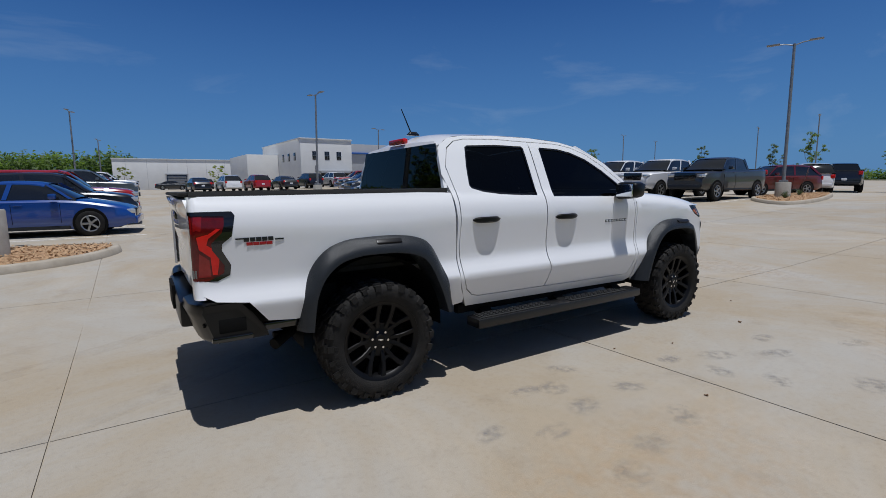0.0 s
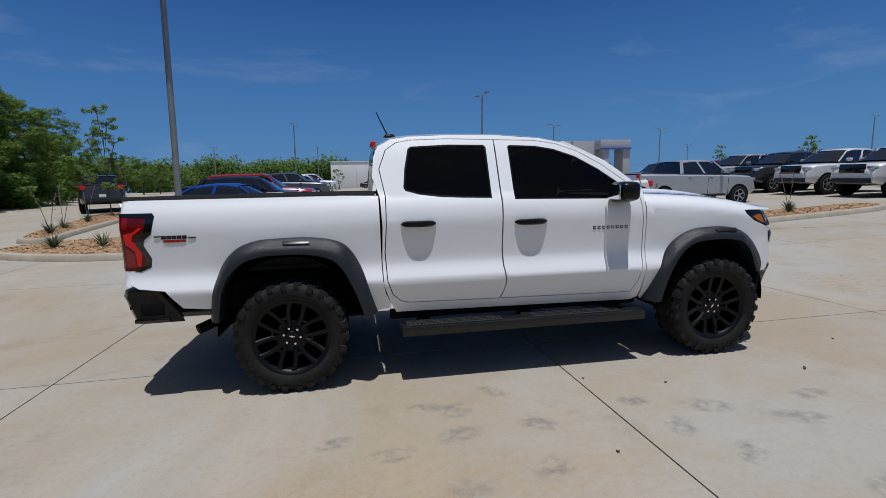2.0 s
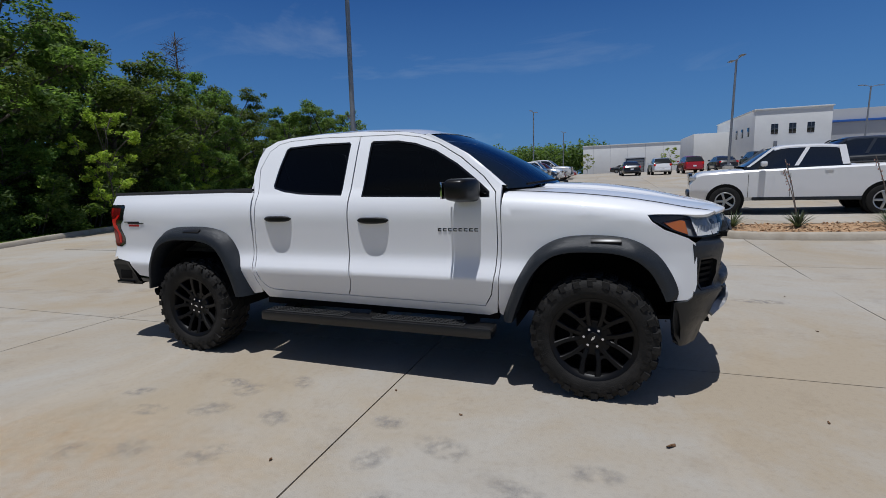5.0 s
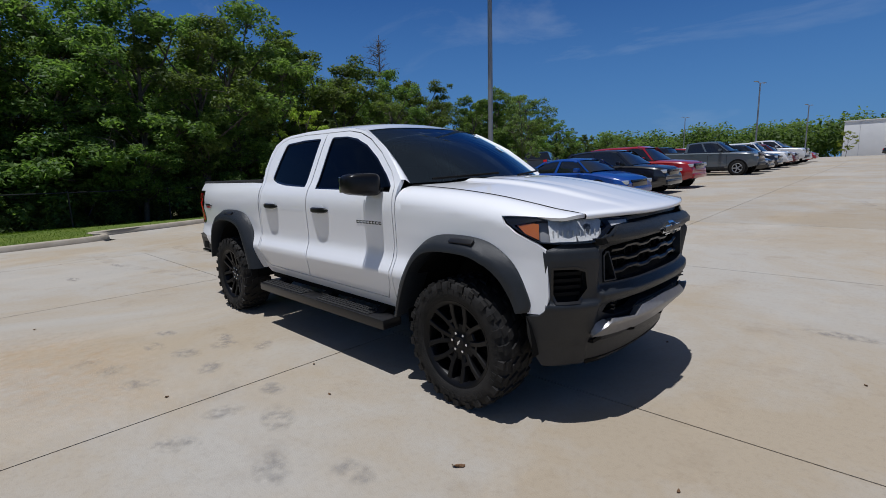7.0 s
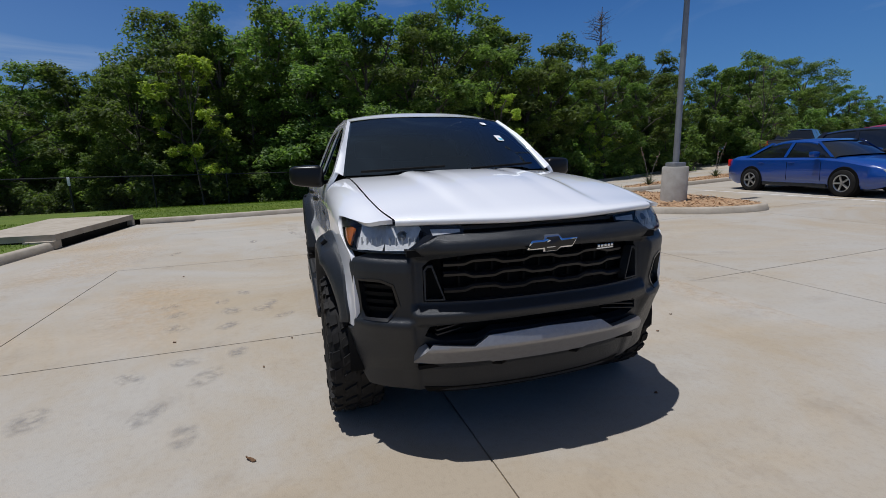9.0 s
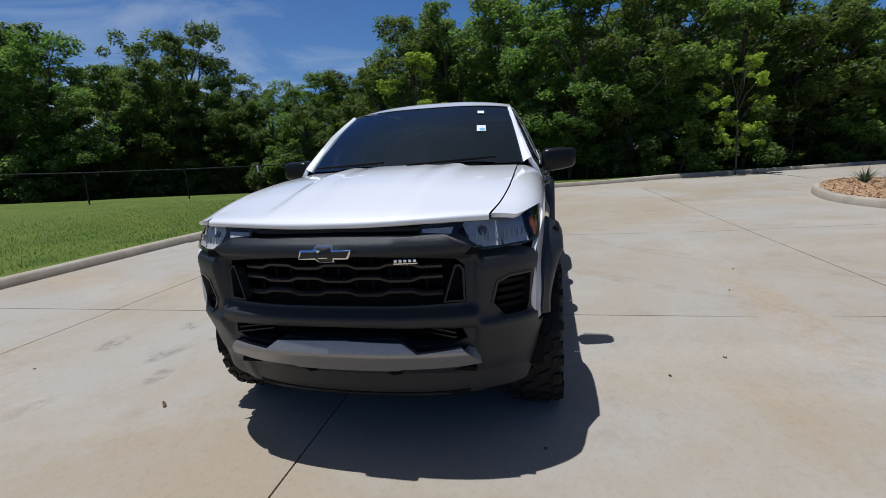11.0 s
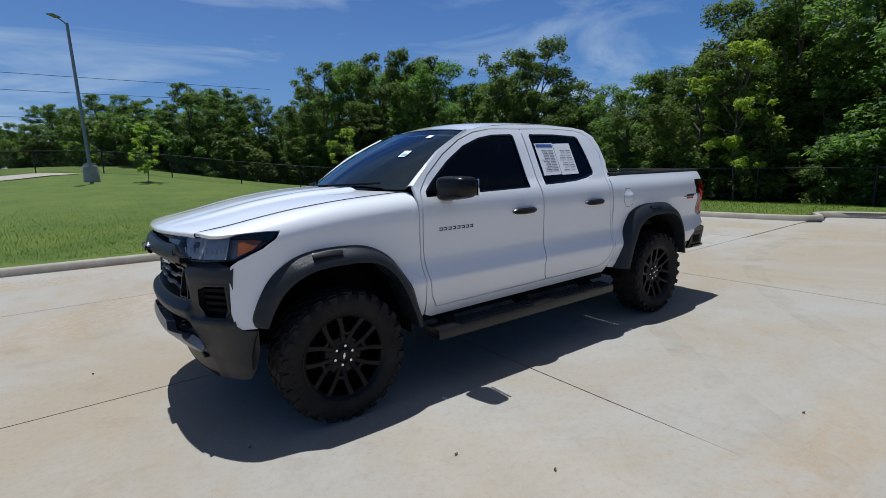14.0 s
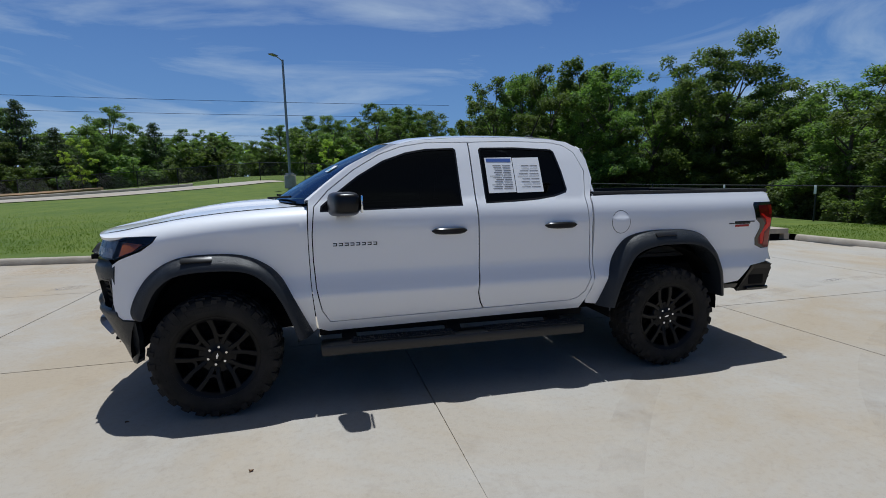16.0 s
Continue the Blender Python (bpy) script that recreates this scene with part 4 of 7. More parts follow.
for k, (u, v, w, h) in enumerate(((20, 0.23, 0.05, 0.05), (20.5, 0.55, 0.065, 0.085))):
    a, b = WS[int(v * 12)], WS[int(v * 12) + 1]
    p = Vector(a[int(u)])
    t = (Vector(b[int(u)]) - p).normalized()
    sd = (Vector(a[int(u) + 1]) - p).normalized()
    n = sd.cross(t).normalized()
    n = n if n.x > 0 else -n
    q = [p + n * 0.006 + sd * i * w / 2 + t * j * h / 2 for i, j in ((-1, -1), (1, -1), (1, 1), (-1, 1))]
    bm = bmesh.new()
    bm.faces.new([bm.verts.new(x) for x in q])
    part("window_sticker", bm, PAPER, truck, "small white sticker on the glass")
    q = [p + n * 0.008 + sd * i * w / 2 + t * j * h / 2 for i, j in ((-0.4, 0.0), (0.8, 0.0), (0.8, 0.8), (-0.4, 0.8))]
    if k:
        bm = bmesh.new()
        bm.faces.new([bm.verts.new(x) for x in q])
        part("window_sticker", bm, mat("sticker blue", (0.15, 0.45, 0.6), 0.6), truck, "light blue print on a sticker")

# bonnet
rows = []
for i in range(29):
    v = i / 28
    r = []
    for k in range(97):
        u = k / 48 - 1
        xr = 2.80 + 0.22 * (1 - u * u)
        xf = 4.152 - 0.132 * abs(u) ** 2.6
        x = xr + (xf - xr) * v
        ye = side_y(x, curve(HOOD_EDGE, x) - 0.13) - 0.165 - 0.005
        y = ye * u
        zc = curve([(2.7, 1.362), (3.0, 1.352), (3.3, 1.335), (3.6, 1.295), (3.85, 1.245), (4.02, 1.212), (4.10, 1.196), (4.165, 1.178)], x)
        ze = curve(HOOD_EDGE, x) + 0.004
        z = zc + (min(ze, zc + 0.01) - zc) * abs(u) ** 2.4
        # raised middle with a sunk flank
        d = abs(y)
        inner = 0.40 - 0.05 * v
        z += 0.020 * (1 - v ** 3) / (1 + math.exp((d - inner) / 0.012)) - 0.007 * max(0.0, 1 - abs(d - inner + 0.15) / 0.09) * (1 - v) ** 0.7
        z -= 0.006 * max(0, (v - 0.93) / 0.07) ** 2
        r.append((x, y, z))
    rows.append(r)
lip = rows[-1]
for dx, dz in ((0.005, 0.007), (0.006, 0.016), (0.001, 0.025), (-0.012, 0.030), (-0.05, 0.030)):
    rows.append([(x + dx, y, z - dz) for x, y, z in lip])
grid_mesh("bonnet", rows, PAINT_WHITE, truck, sharp=70)
grid_mesh("cowl", [[(2.74 + 0.27 * (1 - u * u), 0.76 * u, 1.348), (2.83 + 0.24 * (1 - u * u), 0.74 * u, 1.325)] for u in [k / 10 - 1 for k in range(21)]], BLACK, truck, label="black cowl below the windshield")
for y0, y1 in ((-0.66, -0.12), (0.05, 0.60)):
    tube("wiper", [(2.78 + 0.27 * (1 - (y0 / 0.775) ** 2) + 0.02, y0, 1.375), (2.76 + 0.27 * (1 - (y1 / 0.775) ** 2) - 0.01, y1, 1.395)], 0.008, BLACK, truck, 6, "black wiper arm")

# rear of the cab
grid_mesh("rear_window", [[(0.632 - 0.026 * k, y * w, z) for y in (-1, -0.5, 0, 0.5, 1)] for k, z, w in ((0, 1.735, 0.655), (1, 1.40, 0.765))], PRIVACY, truck, label="dark rear window", out=(-1, 0, 0))
grid_mesh("cab_back", [[(0.652, -0.60, 1.755), (0.652, -0.3, 1.768), (0.652, 0.3, 1.768), (0.652, 0.60, 1.755)], [(0.638, -0.64, 1.730), (0.638, -0.3, 1.735), (0.638, 0.3, 1.735), (0.638, 0.64, 1.730)]], PAINT_WHITE, truck)
grid_mesh("cab_back", [[(0.612, -0.80, 1.42), (0.612, 0.80, 1.42)], [(0.63, -0.80, 0.62), (0.63, 0.80, 0.62)]], PAINT_WHITE, truck)
for s in (-1, 1):
    grid_mesh("cab_corner", [[(0.640, s * 0.62, 1.735), (0.646, s * (side_y(0.65, 1.72) - 0.014), 1.722), (0.664, s * (side_y(0.65, 1.72) - 0.004), 1.722)], [(0.606, s * 0.76, 1.40), (0.606, s * (side_y(0.6, 1.40) - 0.008), 1.40), (0.63, s * side_y(0.6, 1.40), 1.40)]], PAINT_WHITE, truck)
box("brake_lamp", (0.650, 0, 1.797), (0.05, 0.28, 0.045), RED_LENS, truck, 0.015, label="red high brake lamp")
bm = bmesh.new()
box_bm(bm, (0.80, 0.0, 1.876), (0.13, 0.06, 0.035), 0.014, taper=(0.5, 0.5))
ant = part("antenna", bm, GLOSS_BLACK, truck, "black roof antenna")
tube("mast", [(0.78, 0, 1.885), (0.69, 0, 2.08)], 0.006, BLACK, ant, 6, r2=0.004)

# cabin
box("dashboard", (2.62, 0, 1.13), (0.55, 1.5, 0.35), DASH, truck, 0.06, label="dark dashboard")
lw = lathe("steering_wheel", [(0.175 + 0.016 * math.cos(a), 0.016 * math.sin(a)) for a in [2 * math.pi * k / 8 for k in range(9)]], SEAT, truck, 24, "z", "black steering wheel")
lw.matrix_basis = pose(2.30, 0.38, 1.20, 0, -65, 0)
for y in (-0.38, 0.38):
    box("seat", (1.75, y, 0.92), (0.5, 0.5, 0.16), SEAT, truck, 0.05, label="black front seat")
    box("seat_back", (1.48, y, 1.20), (0.14, 0.46, 0.55), SEAT, truck, 0.05, Euler((0, -0.2, 0)))
    box("headrest", (1.41, y, 1.55), (0.09, 0.26, 0.17), SEAT, truck, 0.04)
box("rear_seat", (0.95, 0, 0.90), (0.45, 1.35, 0.16), SEAT, truck, 0.05, label="black rear bench")
box("rear_seat_back", (0.73, 0, 1.18), (0.10, 1.35, 0.52), SEAT, truck, 0.05)
box("cabin_floor", (1.7, 0, 0.62), (2.0, 1.5, 0.04), BLACK, truck, 0)
box("firewall", (2.80, 0, 0.95), (0.05, 1.5, 0.66), BLACK, truck, 0)

# bed and tail
box("bed_floor", (-0.21, 0, 0.86), (1.68, 1.44, 0.03), LINER, truck, 0, label="black bed floor")
box("bed_front_wall", (0.605, 0, 1.10), (0.03, 1.44, 0.54), LINER, truck, 0)


def gate_f(y, z):
    lip = 0.035 * max(0.0, min(1.0, (z - 1.27) / 0.05))
    return (-1.085 - lip + 0.035 * (abs(y) / 0.8) ** 4 + 0.02 * max(0.0, min(1.0, (1.15 - z) / 0.1)), y, z)


shell("tailgate", rounded([(-0.75, 0.82), (0.75, 0.82), (0.765, 1.1), (0.765, 1.355), (0, 1.375), (-0.765, 1.355), (-0.765, 1.1)], 1), gate_f, (-1, 0, 0), PAINT_WHITE, truck, step=0.06, flange=0.05)
box("tailgate_cap", (-1.055, 0, 1.385), (0.10, 1.50, 0.022), LINER, truck, 0.008, label="black tailgate cap")
box("tailgate_handle", (-1.088, 0, 1.245), (0.02, 0.26, 0.06), GLOSS_BLACK, truck, 0.008, label="black tailgate handle")
for s in (-1, 1):
    # tail lamp wraps the corner
    def lamp_f(u, z, s=s, d=0.0):
        if u > 0.06:
            return (-1.035 + (u - 0.06), s * (side_y(-1.035 + u - 0.06, z) - 0.001 + d), z)
        a = u / 0.06 * math.pi / 2
        return (-1.035 - (0.04 + d) * math.cos(a), s * (side_y(-1.035, z) - 0.041 + (0.04 + d) * math.sin(a)), z)
    L = [(0.012, 0.905), (0.14, 0.90), (0.205, 0.93), (0.213, 0.985), (0.17, 1.07), (0.175, 1.11), (0.225, 1.15), (0.25, 1.265), (0.235, 1.285), (0.012, 1.287)]
    on = lambda d: (lambda u, z, s=s, d=d: lamp_f(u, z, s, d))
    tl = shell("tail_lamp", L, lamp_f, (-0.7, s, 0), DARK_RED, truck, step=0.02, flange=0.02, label="dark red tail lamp with a bright red element")
    shell("lamp_element", [(0.051, 1.150), (0.11, 1.165), (0.154, 1.195), (0.173, 1.19), (0.109, 1.142), (0.098, 1.105), (0.16, 1.058), (0.156, 1.0), (0.144, 0.935), (0.120, 0.935), (0.115, 1.035), (0.060, 1.082)], on(0.003), (-0.7, s, 0), RED_LENS, tl, step=0.015, flange=0.003, label="bright red lamp element")
    shell("lamp_element", [(0.022, 1.262), (0.085, 1.262), (0.075, 1.185), (0.022, 1.165)], on(0.002), (-0.7, s, 0), MID_RED, tl, step=0.03, flange=0.002)
    shell("lamp_element", [(0.05, 0.925), (0.112, 0.925), (0.108, 1.02), (0.06, 1.06)], on(0.002), (-0.7, s, 0), MID_RED, tl, step=0.03, flange=0.002)
    shell("reverse_lens", [(0.014, 0.92), (0.042, 0.92), (0.042, 0.965), (0.014, 0.965)], on(0.002), (-0.7, s, 0), GREY_MET, tl, step=0.03, flange=0.002, label="small grey reversing lens")
    shell("lamp_trim", [(0.012, 1.289), (0.237, 1.288), (0.253, 1.266), (0.228, 1.148), (0.178, 1.108), (0.173, 1.072), (0.216, 0.986), (0.208, 0.928), (0.14, 0.897), (0.10, 0.903), (0.178, 0.942), (0.183, 0.985), (0.125, 1.075), (0.122, 1.112), (0.178, 1.17), (0.192, 1.21), (0.196, 1.262), (0.012, 1.268)], on(0.004), (-0.7, s, 0), GLOSS_BLACK, tl, step=0.02, flange=0.004, label="gloss black lamp trim")
    grid_mesh("bed_corner", [[tuple(Vector(lamp_f(u, z, s, -0.003))) for u in (0.075, 0.06, 0.045, 0.03, 0.015, 0.0)] + [(-1.076, s * (side_y(-1.035, z) - 0.07), z), (-1.060, s * 0.772, z)] for z in [0.80 + 0.57 * k / 8 for k in range(9)]], PAINT_WHITE, truck, sharp=60)
    # bumper corner: chunky black with a foot step
    prof = [(-0.70, 0.552), (-0.715, 0.60), (-0.785, 0.705), (-0.845, 0.768), (-0.872, 0.780), (-0.99, 0.785), (-1.035, 0.772), (-1.048, 0.730), (-1.035, 0.700), (-0.995, 0.575), (-0.975, 0.550)]
    rows = [[(x - o, s * yy, z - e) for x, z in prof] for yy, o, e in ((0.50, 0.075, 0.012), (0.74, 0.066, 0.008), (0.83, 0.045, 0.0), (0.875, 0.015, 0.0), (0.895, 0.0, 0.004))]
    rb = grid_mesh("rear_bumper", rows, BUMPER_BLACK, truck, True, "black plastic rear bumper corner with a step", caps=True, sharp=40)
    rows = [[(x + 0.012 * k, s * (0.893 + 0.012 * (k == 0)), z) for k, (x, z) in enumerate(((x0, z0), (x0 + dx, z0 - dz)))] for x0, z0, dx, dz in ((-1.040, 0.768, 0.0, 0.05), (-0.875, 0.772, 0.0, 0.05), (-0.84, 0.760, -0.03, 0.045), (-0.705, 0.572, -0.045, 0.0))]
    grid_mesh("bumper_band", rows, BUMPER_BLACK, rb, label="raised rim of the bumper")
    box("foot_step", (-0.90, s * 0.898, 0.567), (0.22, 0.035, 0.03), GLOSS_BLACK, rb, 0.01)
    box("bumper_pocket", (-0.895, s * 0.892, 0.64), (0.15, 0.012, 0.085), BLACK, rb, 0.01)
    tube("sensor", [(-1.0, s * 0.86, 0.655), (-1.045, s * 0.872, 0.655)], 0.012, BLACK, rb, 10)
    box("lower_trim", (-0.62, s * 0.875, 0.60), (0.20, 0.04, 0.045), GLOSS_BLACK, truck, 0.008)
    tube("exhaust_pipe", [(-0.3, s * 0.55, 0.53), (-0.50, s * 0.68, 0.505), (-0.655, s * 0.80, 0.455)], 0.036, BLACK, truck, 12, "black exhaust tip") if s < 0 else None
box("bumper_bar", (-1.06, 0, 0.66), (0.16, 1.1, 0.17), BUMPER_BLACK, truck, 0.03, label="black rear bumper bar")
box("plate_holder", (-1.145, 0, 0.70), (0.02, 0.34, 0.16), BLACK, truck, 0.004)

# underbody
for s in (-1, 1):
    box("frame_rail", (1.5, s * 0.43, 0.56), (4.9, 0.09, 0.16), BLACK, truck, 0.01, label="black chassis rail")
box("underbody", (1.65, 0, 0.64), (1.9, 1.55, 0.1), BLACK, truck, 0.02)
box("underbody", (-0.55, 0, 0.68), (0.7, 1.4, 0.2), BLACK, truck, 0.02)
# unseen plate added low in the nose to keep sun slits out of the shadow
box("splash_shield", (3.87, 0, 0.47), (0.32, 1.20, 0.02), BLACK, truck, 0)
# another added, hidden panel: blocks light leaking in at the bonnet's front gap
box("radiator_support", (4.0, 0, 1.035), (0.20, 1.30, 0.03), BLACK, truck, 0)
box("engine_bay", (3.40, 0, 0.85), (1.0, 0.9, 0.6), BLACK, truck, 0.02)
tube("rear_axle", [(0, -0.75, RW), (0, 0.75, RW)], 0.05, BLACK, truck, 10)
lathe("differential", [(0.0, -0.14), (0.10, -0.1), (0.14, 0), (0.10, 0.1), (0.0, 0.14)], BLACK, truck, 16).matrix_basis = pose(0, 0, RW)
tube("front_axle", [(WB, -0.75, RW), (WB, 0.75, RW)], 0.04, BLACK, truck, 10)
for s in (-1, 1):
    box("control_arm", (WB, s * 0.6, 0.36), (0.3, 0.35, 0.05), BLACK, truck, 0.01)
    box("leaf_spring", (0.0, s * 0.52, 0.43), (1.2, 0.06, 0.04), BLACK, truck, 0.01)
    tube("damper", [(-0.1, s * 0.5, 0.40), (-0.2, s * 0.45, 0.75)], 0.03, BLACK, truck, 8)

# ---- front end: places along the plan curve by u (0 in the middle), heights by z ----
PLAN = [(4.178, 0.0), (4.172, 0.2), (4.155, 0.37), (4.126, 0.51), (4.082, 0.635), (4.03, 0.73), (3.955, 0.825), (3.87, 0.886), (3.76, 0.908), (3.60, 0.916)]
PL = smooth_line(PLAN, 10)
PU = [0.0]
for a, b in zip(PL, PL[1:]):
    PU.append(PU[-1] + (b - a).length)


def plan(u):
    u = abs(u)
    for i in range(len(PU) - 1):
        if u <= PU[i + 1]:
            return PL[i].lerp(PL[i + 1], (u - PU[i]) / (PU[i + 1] - PU[i]))
    return PL[-1] + (PL[-1] - PL[-2]).normalized() * (u - PU[-1])


def uy(y):
    return next(u for u, p in zip(PU, PL) if p.y >= y)


def ux(x):
    return next(u for u, p in zip(PU, PL) if p.x <= x)


# how far the face stands back, by height: the middle with its shelf below the grille, and the blocks at the corners
NOSE = [(0.27, -0.21), (0.305, -0.155), (0.36, -0.135), (0.44, -0.115), (0.50, -0.07), (0.62, -0.038), (0.68, -0.028), (0.715, 0.004), (0.755, 0.012), (0.792, -0.036), (0.985, -0.044), (1.030, 0.004), (1.070, 0.010), (1.118, -0.036), (1.25, -0.10)]
BLOCK = [(0.27, -0.20), (0.305, -0.145), (0.36, -0.122), (0.44, -0.098), (0.50, -0.065), (0.60, -0.030), (0.66, -0.004), (0.690, 0.010), (0.704, 0.011), (0.735, -0.018), (0.80, -0.014), (0.955, 0.010), (0.985, 0.007), (1.035, -0.042), (1.25, -0.10)]


FOLD = uy(0.605)


def front_f(d=0.0, sgn=None):
    def f(u, z):
        p = plan(u)
        w = max(0.0, min(1.0, (abs(u) - FOLD) / 0.035))
        k = lerp(NOSE, z) * (1 - w) + lerp(BLOCK, z) * w
        soft = 1.0 if abs(u) < 0.75 else max(0.25, 1 - (abs(u) - 0.75) * 1.6)
        q = plan(abs(u) + 0.01) - plan(abs(u) - 0.01) if abs(u) > 0.011 else Vector((0, 1))
        n = Vector((q.y, -q.x)).normalized() * (k * soft + d)
        n = Vector((abs(n.x) * (1 if k * soft + d > 0 else -1), abs(n.y) * (1 if k * soft + d > 0 else -1)))
        sg = 1 if u >= 0 else -1
        return (p.x + n.x, sg * (p.y + n.y), z)
    return f


def mirrored(half):
    """A full outline from its half with u >= 0, which begins and ends in the middle."""
    return half + [(-u, z) for u, z in half[::-1] if u > 1e-6]


U_END = ux(3.925)
BUMPER = mirrored([(0.0, 0.30), (0.40, 0.305), (uy(0.62), 0.318), (uy(0.76), 0.33), (ux(3.87), 0.35), (ux(3.83), 0.42), (ux(3.80), 0.52), (ux(3.80), 0.645), (ux(3.875), 0.652), (ux(3.898), 0.682), (ux(3.909), 0.755), (ux(3.903), 0.92), (ux(3.893), 0.998),
                   (uy(0.80), 1.030), (uy(0.65), 1.030), (uy(0.58), 1.072), (uy(0.50), 1.108), (0.0, 1.118)])
GR = mirrored([(0.0, 0.798), (0.30, 0.797), (uy(0.46), 0.800), (uy(0.582), 0.803), (uy(0.585), 0.965), (uy(0.54), 1.000), (0.38, 1.018), (0.15, 1.03), (0.0, 1.03)])
LOWER = mirrored([(0.0, 0.65), (0.27, 0.65), (0.34, 0.612), (uy(0.50), 0.612), (uy(0.585), 0.640), (uy(0.55), 0.690), (0.42, 0.705), (0.0, 0.715)])
VENT = [(uy(0.71), 0.885), (uy(0.75), 0.905), (uy(0.842), 0.905), (uy(0.842), 0.77), (uy(0.825), 0.725), (uy(0.735), 0.725), (uy(0.685), 0.79)]
DUCT = [(uy(0.490), 0.815), (uy(0.570), 0.815), (uy(0.572), 0.945), (uy(0.560), 0.962), (uy(0.540), 0.962)]
fascia = shell("front_bumper", BUMPER, front_f(), (1, 0, 0), CLADDING, truck, [GR, LOWER, VENT, [(-u, z) for u, z in VENT]], 0.022, 0.05, "dark grey textured plastic front bumper")
shell("radiator_panel", mirrored([(0.0, 0.55), (uy(0.60), 0.56), (uy(0.62), 1.04), (0.0, 1.06)]), front_f(-0.09), (1, 0, 0), BLACK, truck, step=0.1, flange=0)
for s in (-1, 1):
    shell("vent_back", [(s * u, z) for u, z in grow(VENT, 0.02)], front_f(-0.05), (1, s, 0), BLACK, truck, step=0.06, flange=0)
    for k in range(4):
        z = 0.755 + 0.037 * k
        shell("vent_slat", [(s * u, q) for u, q in ((uy(0.715), z), (uy(0.838), z), (uy(0.838), z + 0.018), (uy(0.715), z + 0.018))], front_f(-0.020), (1, s, 0), BLACK, fascia, step=0.05, flange=0.02, label="black vent slat")
    shell("vent_frame", [(s * u, z) for u, z in grow(VENT, 0.010)], front_f(0.003), (1, s, 0), GRILLE, fascia, [[(s * u, z) for u, z in grow(VENT, -0.004)]], 0.04, 0.02)
# grille: wavy bars between side blades
for k, z0 in enumerate((0.852, 0.915, 0.975)):
    pts = []
    for i in range(81):
        y = -0.50 + 1.00 * i / 80
        w = 0.007 * max(-1, min(1, 2.6 * math.cos(2 * math.pi * y / 0.30 + math.pi * k)))
        c = front_f(-0.035)(y, z0)
        pts.append((c[0], c[1], z0 + w))
    rows = [[(x - 0.03, y, z - 0.014), (x + 0.012, y, z - 0.011), (x + 0.016, y, z + 0.001), (x + 0.006, y, z + 0.011), (x - 0.03, y, z + 0.015)] for x, y, z in pts]
    grid_mesh("grille_bar", rows, GRILLE, fascia, True, "black wavy grille bar", caps=True, sharp=25)
for i in range(11):
    y = -0.40 + 0.08 * i
    c = front_f(-0.06)(y, 0.92)
    box("grille_rib", (c[0], y, 0.92), (0.02, 0.012, 0.19), BLACK, fascia, 0.003)
for s in (-1, 1):
    shell("grille_duct", [(s * u, z) for u, z in grow(DUCT, 0.011)], front_f(0.006), (1, s, 0), CLADDING, fascia, [[(s * u, z) for u, z in DUCT]], 0.03, 0.045, "dark rimmed air duct beside the grille")
    shell("duct_back", [(s * u, z) for u, z in grow(DUCT, 0.008)], front_f(-0.045), (1, s, 0), BLACK, fascia, step=0.06, flange=0)
# dark bar across the top and slot below the bonnet
shell("upper_bar", mirrored([(0.0, 1.048), (uy(0.50), 1.043), (uy(0.57), 1.058), (uy(0.50), 1.104), (0.0, 1.116)]), front_f(0.012), (1, 0, 0), CLADDING, fascia, step=0.05, flange=0.03, label="dark grey bar above the grille")
shell("bonnet_slot", mirrored([(0.0, 1.09), (uy(0.5), 1.08), (uy(0.60), 1.08), (uy(0.60), 1.165), (0.0, 1.175)]), front_f(-0.05), (1, 0, 0), BLACK, truck, step=0.06, flange=0)
shell("slot_grid", mirrored([(0.0, 1.128), (uy(0.42), 1.124), (uy(0.42), 1.140), (0.0, 1.145)]), front_f(-0.02), (1, 0, 0), GRILLE, fascia, step=0.06, flange=0.01)
# emblem: a plain dark plate with a bright rim
EM = [(-0.125, 1.025), (-0.105, 1.07), (-0.045, 1.07), (-0.035, 1.09), (0.035, 1.09), (0.045, 1.07), (0.125, 1.07), (0.105, 1.025), (0.045, 1.025), (0.035, 1.005), (-0.035, 1.005), (-0.045, 1.025)]
em = shell("emblem", EM, front_f(0.030), (1, 0, 0), CHROME, truck, step=0.03, flange=0.025, label="chrome-rimmed emblem plate")
shell("emblem_face", grow(EM, -0.011), front_f(0.034), (1, 0, 0), GRILLE, em, step=0.03, flange=0.004, label="black emblem face")
bm = bmesh.new()
for k in range(5):
    c = front_f(-0.005)(0.295 + 0.021 * k, 1.0)
    box_bm(bm, (c[0] + 0.01, c[1], 1.003), (0.008, 0.014, 0.013), 0.002)
    box_bm(bm, (c[0] + 0.006, c[1], 0.99), (0.008, 0.021, 0.005))
part("grille_badge", bm, CHROME, fascia, "small silver grille badge drawn as bars")
# lower lamps, skid plate, lip
for s in (-1, 1):
    for k in range(3):
        c = front_f(-0.03)(s * uy(0.47), 0.67)
        box("lower_slat", (c[0], c[1], 0.655 + 0.022 * k), (0.02, 0.16, 0.008), GRILLE, fascia, 0.002, Euler((0, 0, -s * 0.35)))
SK = mirrored([(0.0, 0.472), (0.255, 0.474), (0.275, 0.486), (uy(0.56), 0.494), (uy(0.635), 0.504), (uy(0.645), 0.517), (uy(0.60), 0.572), (uy(0.562), 0.610), (0.37, 0.594), (0.30, 0.640), (0.0, 0.65)])
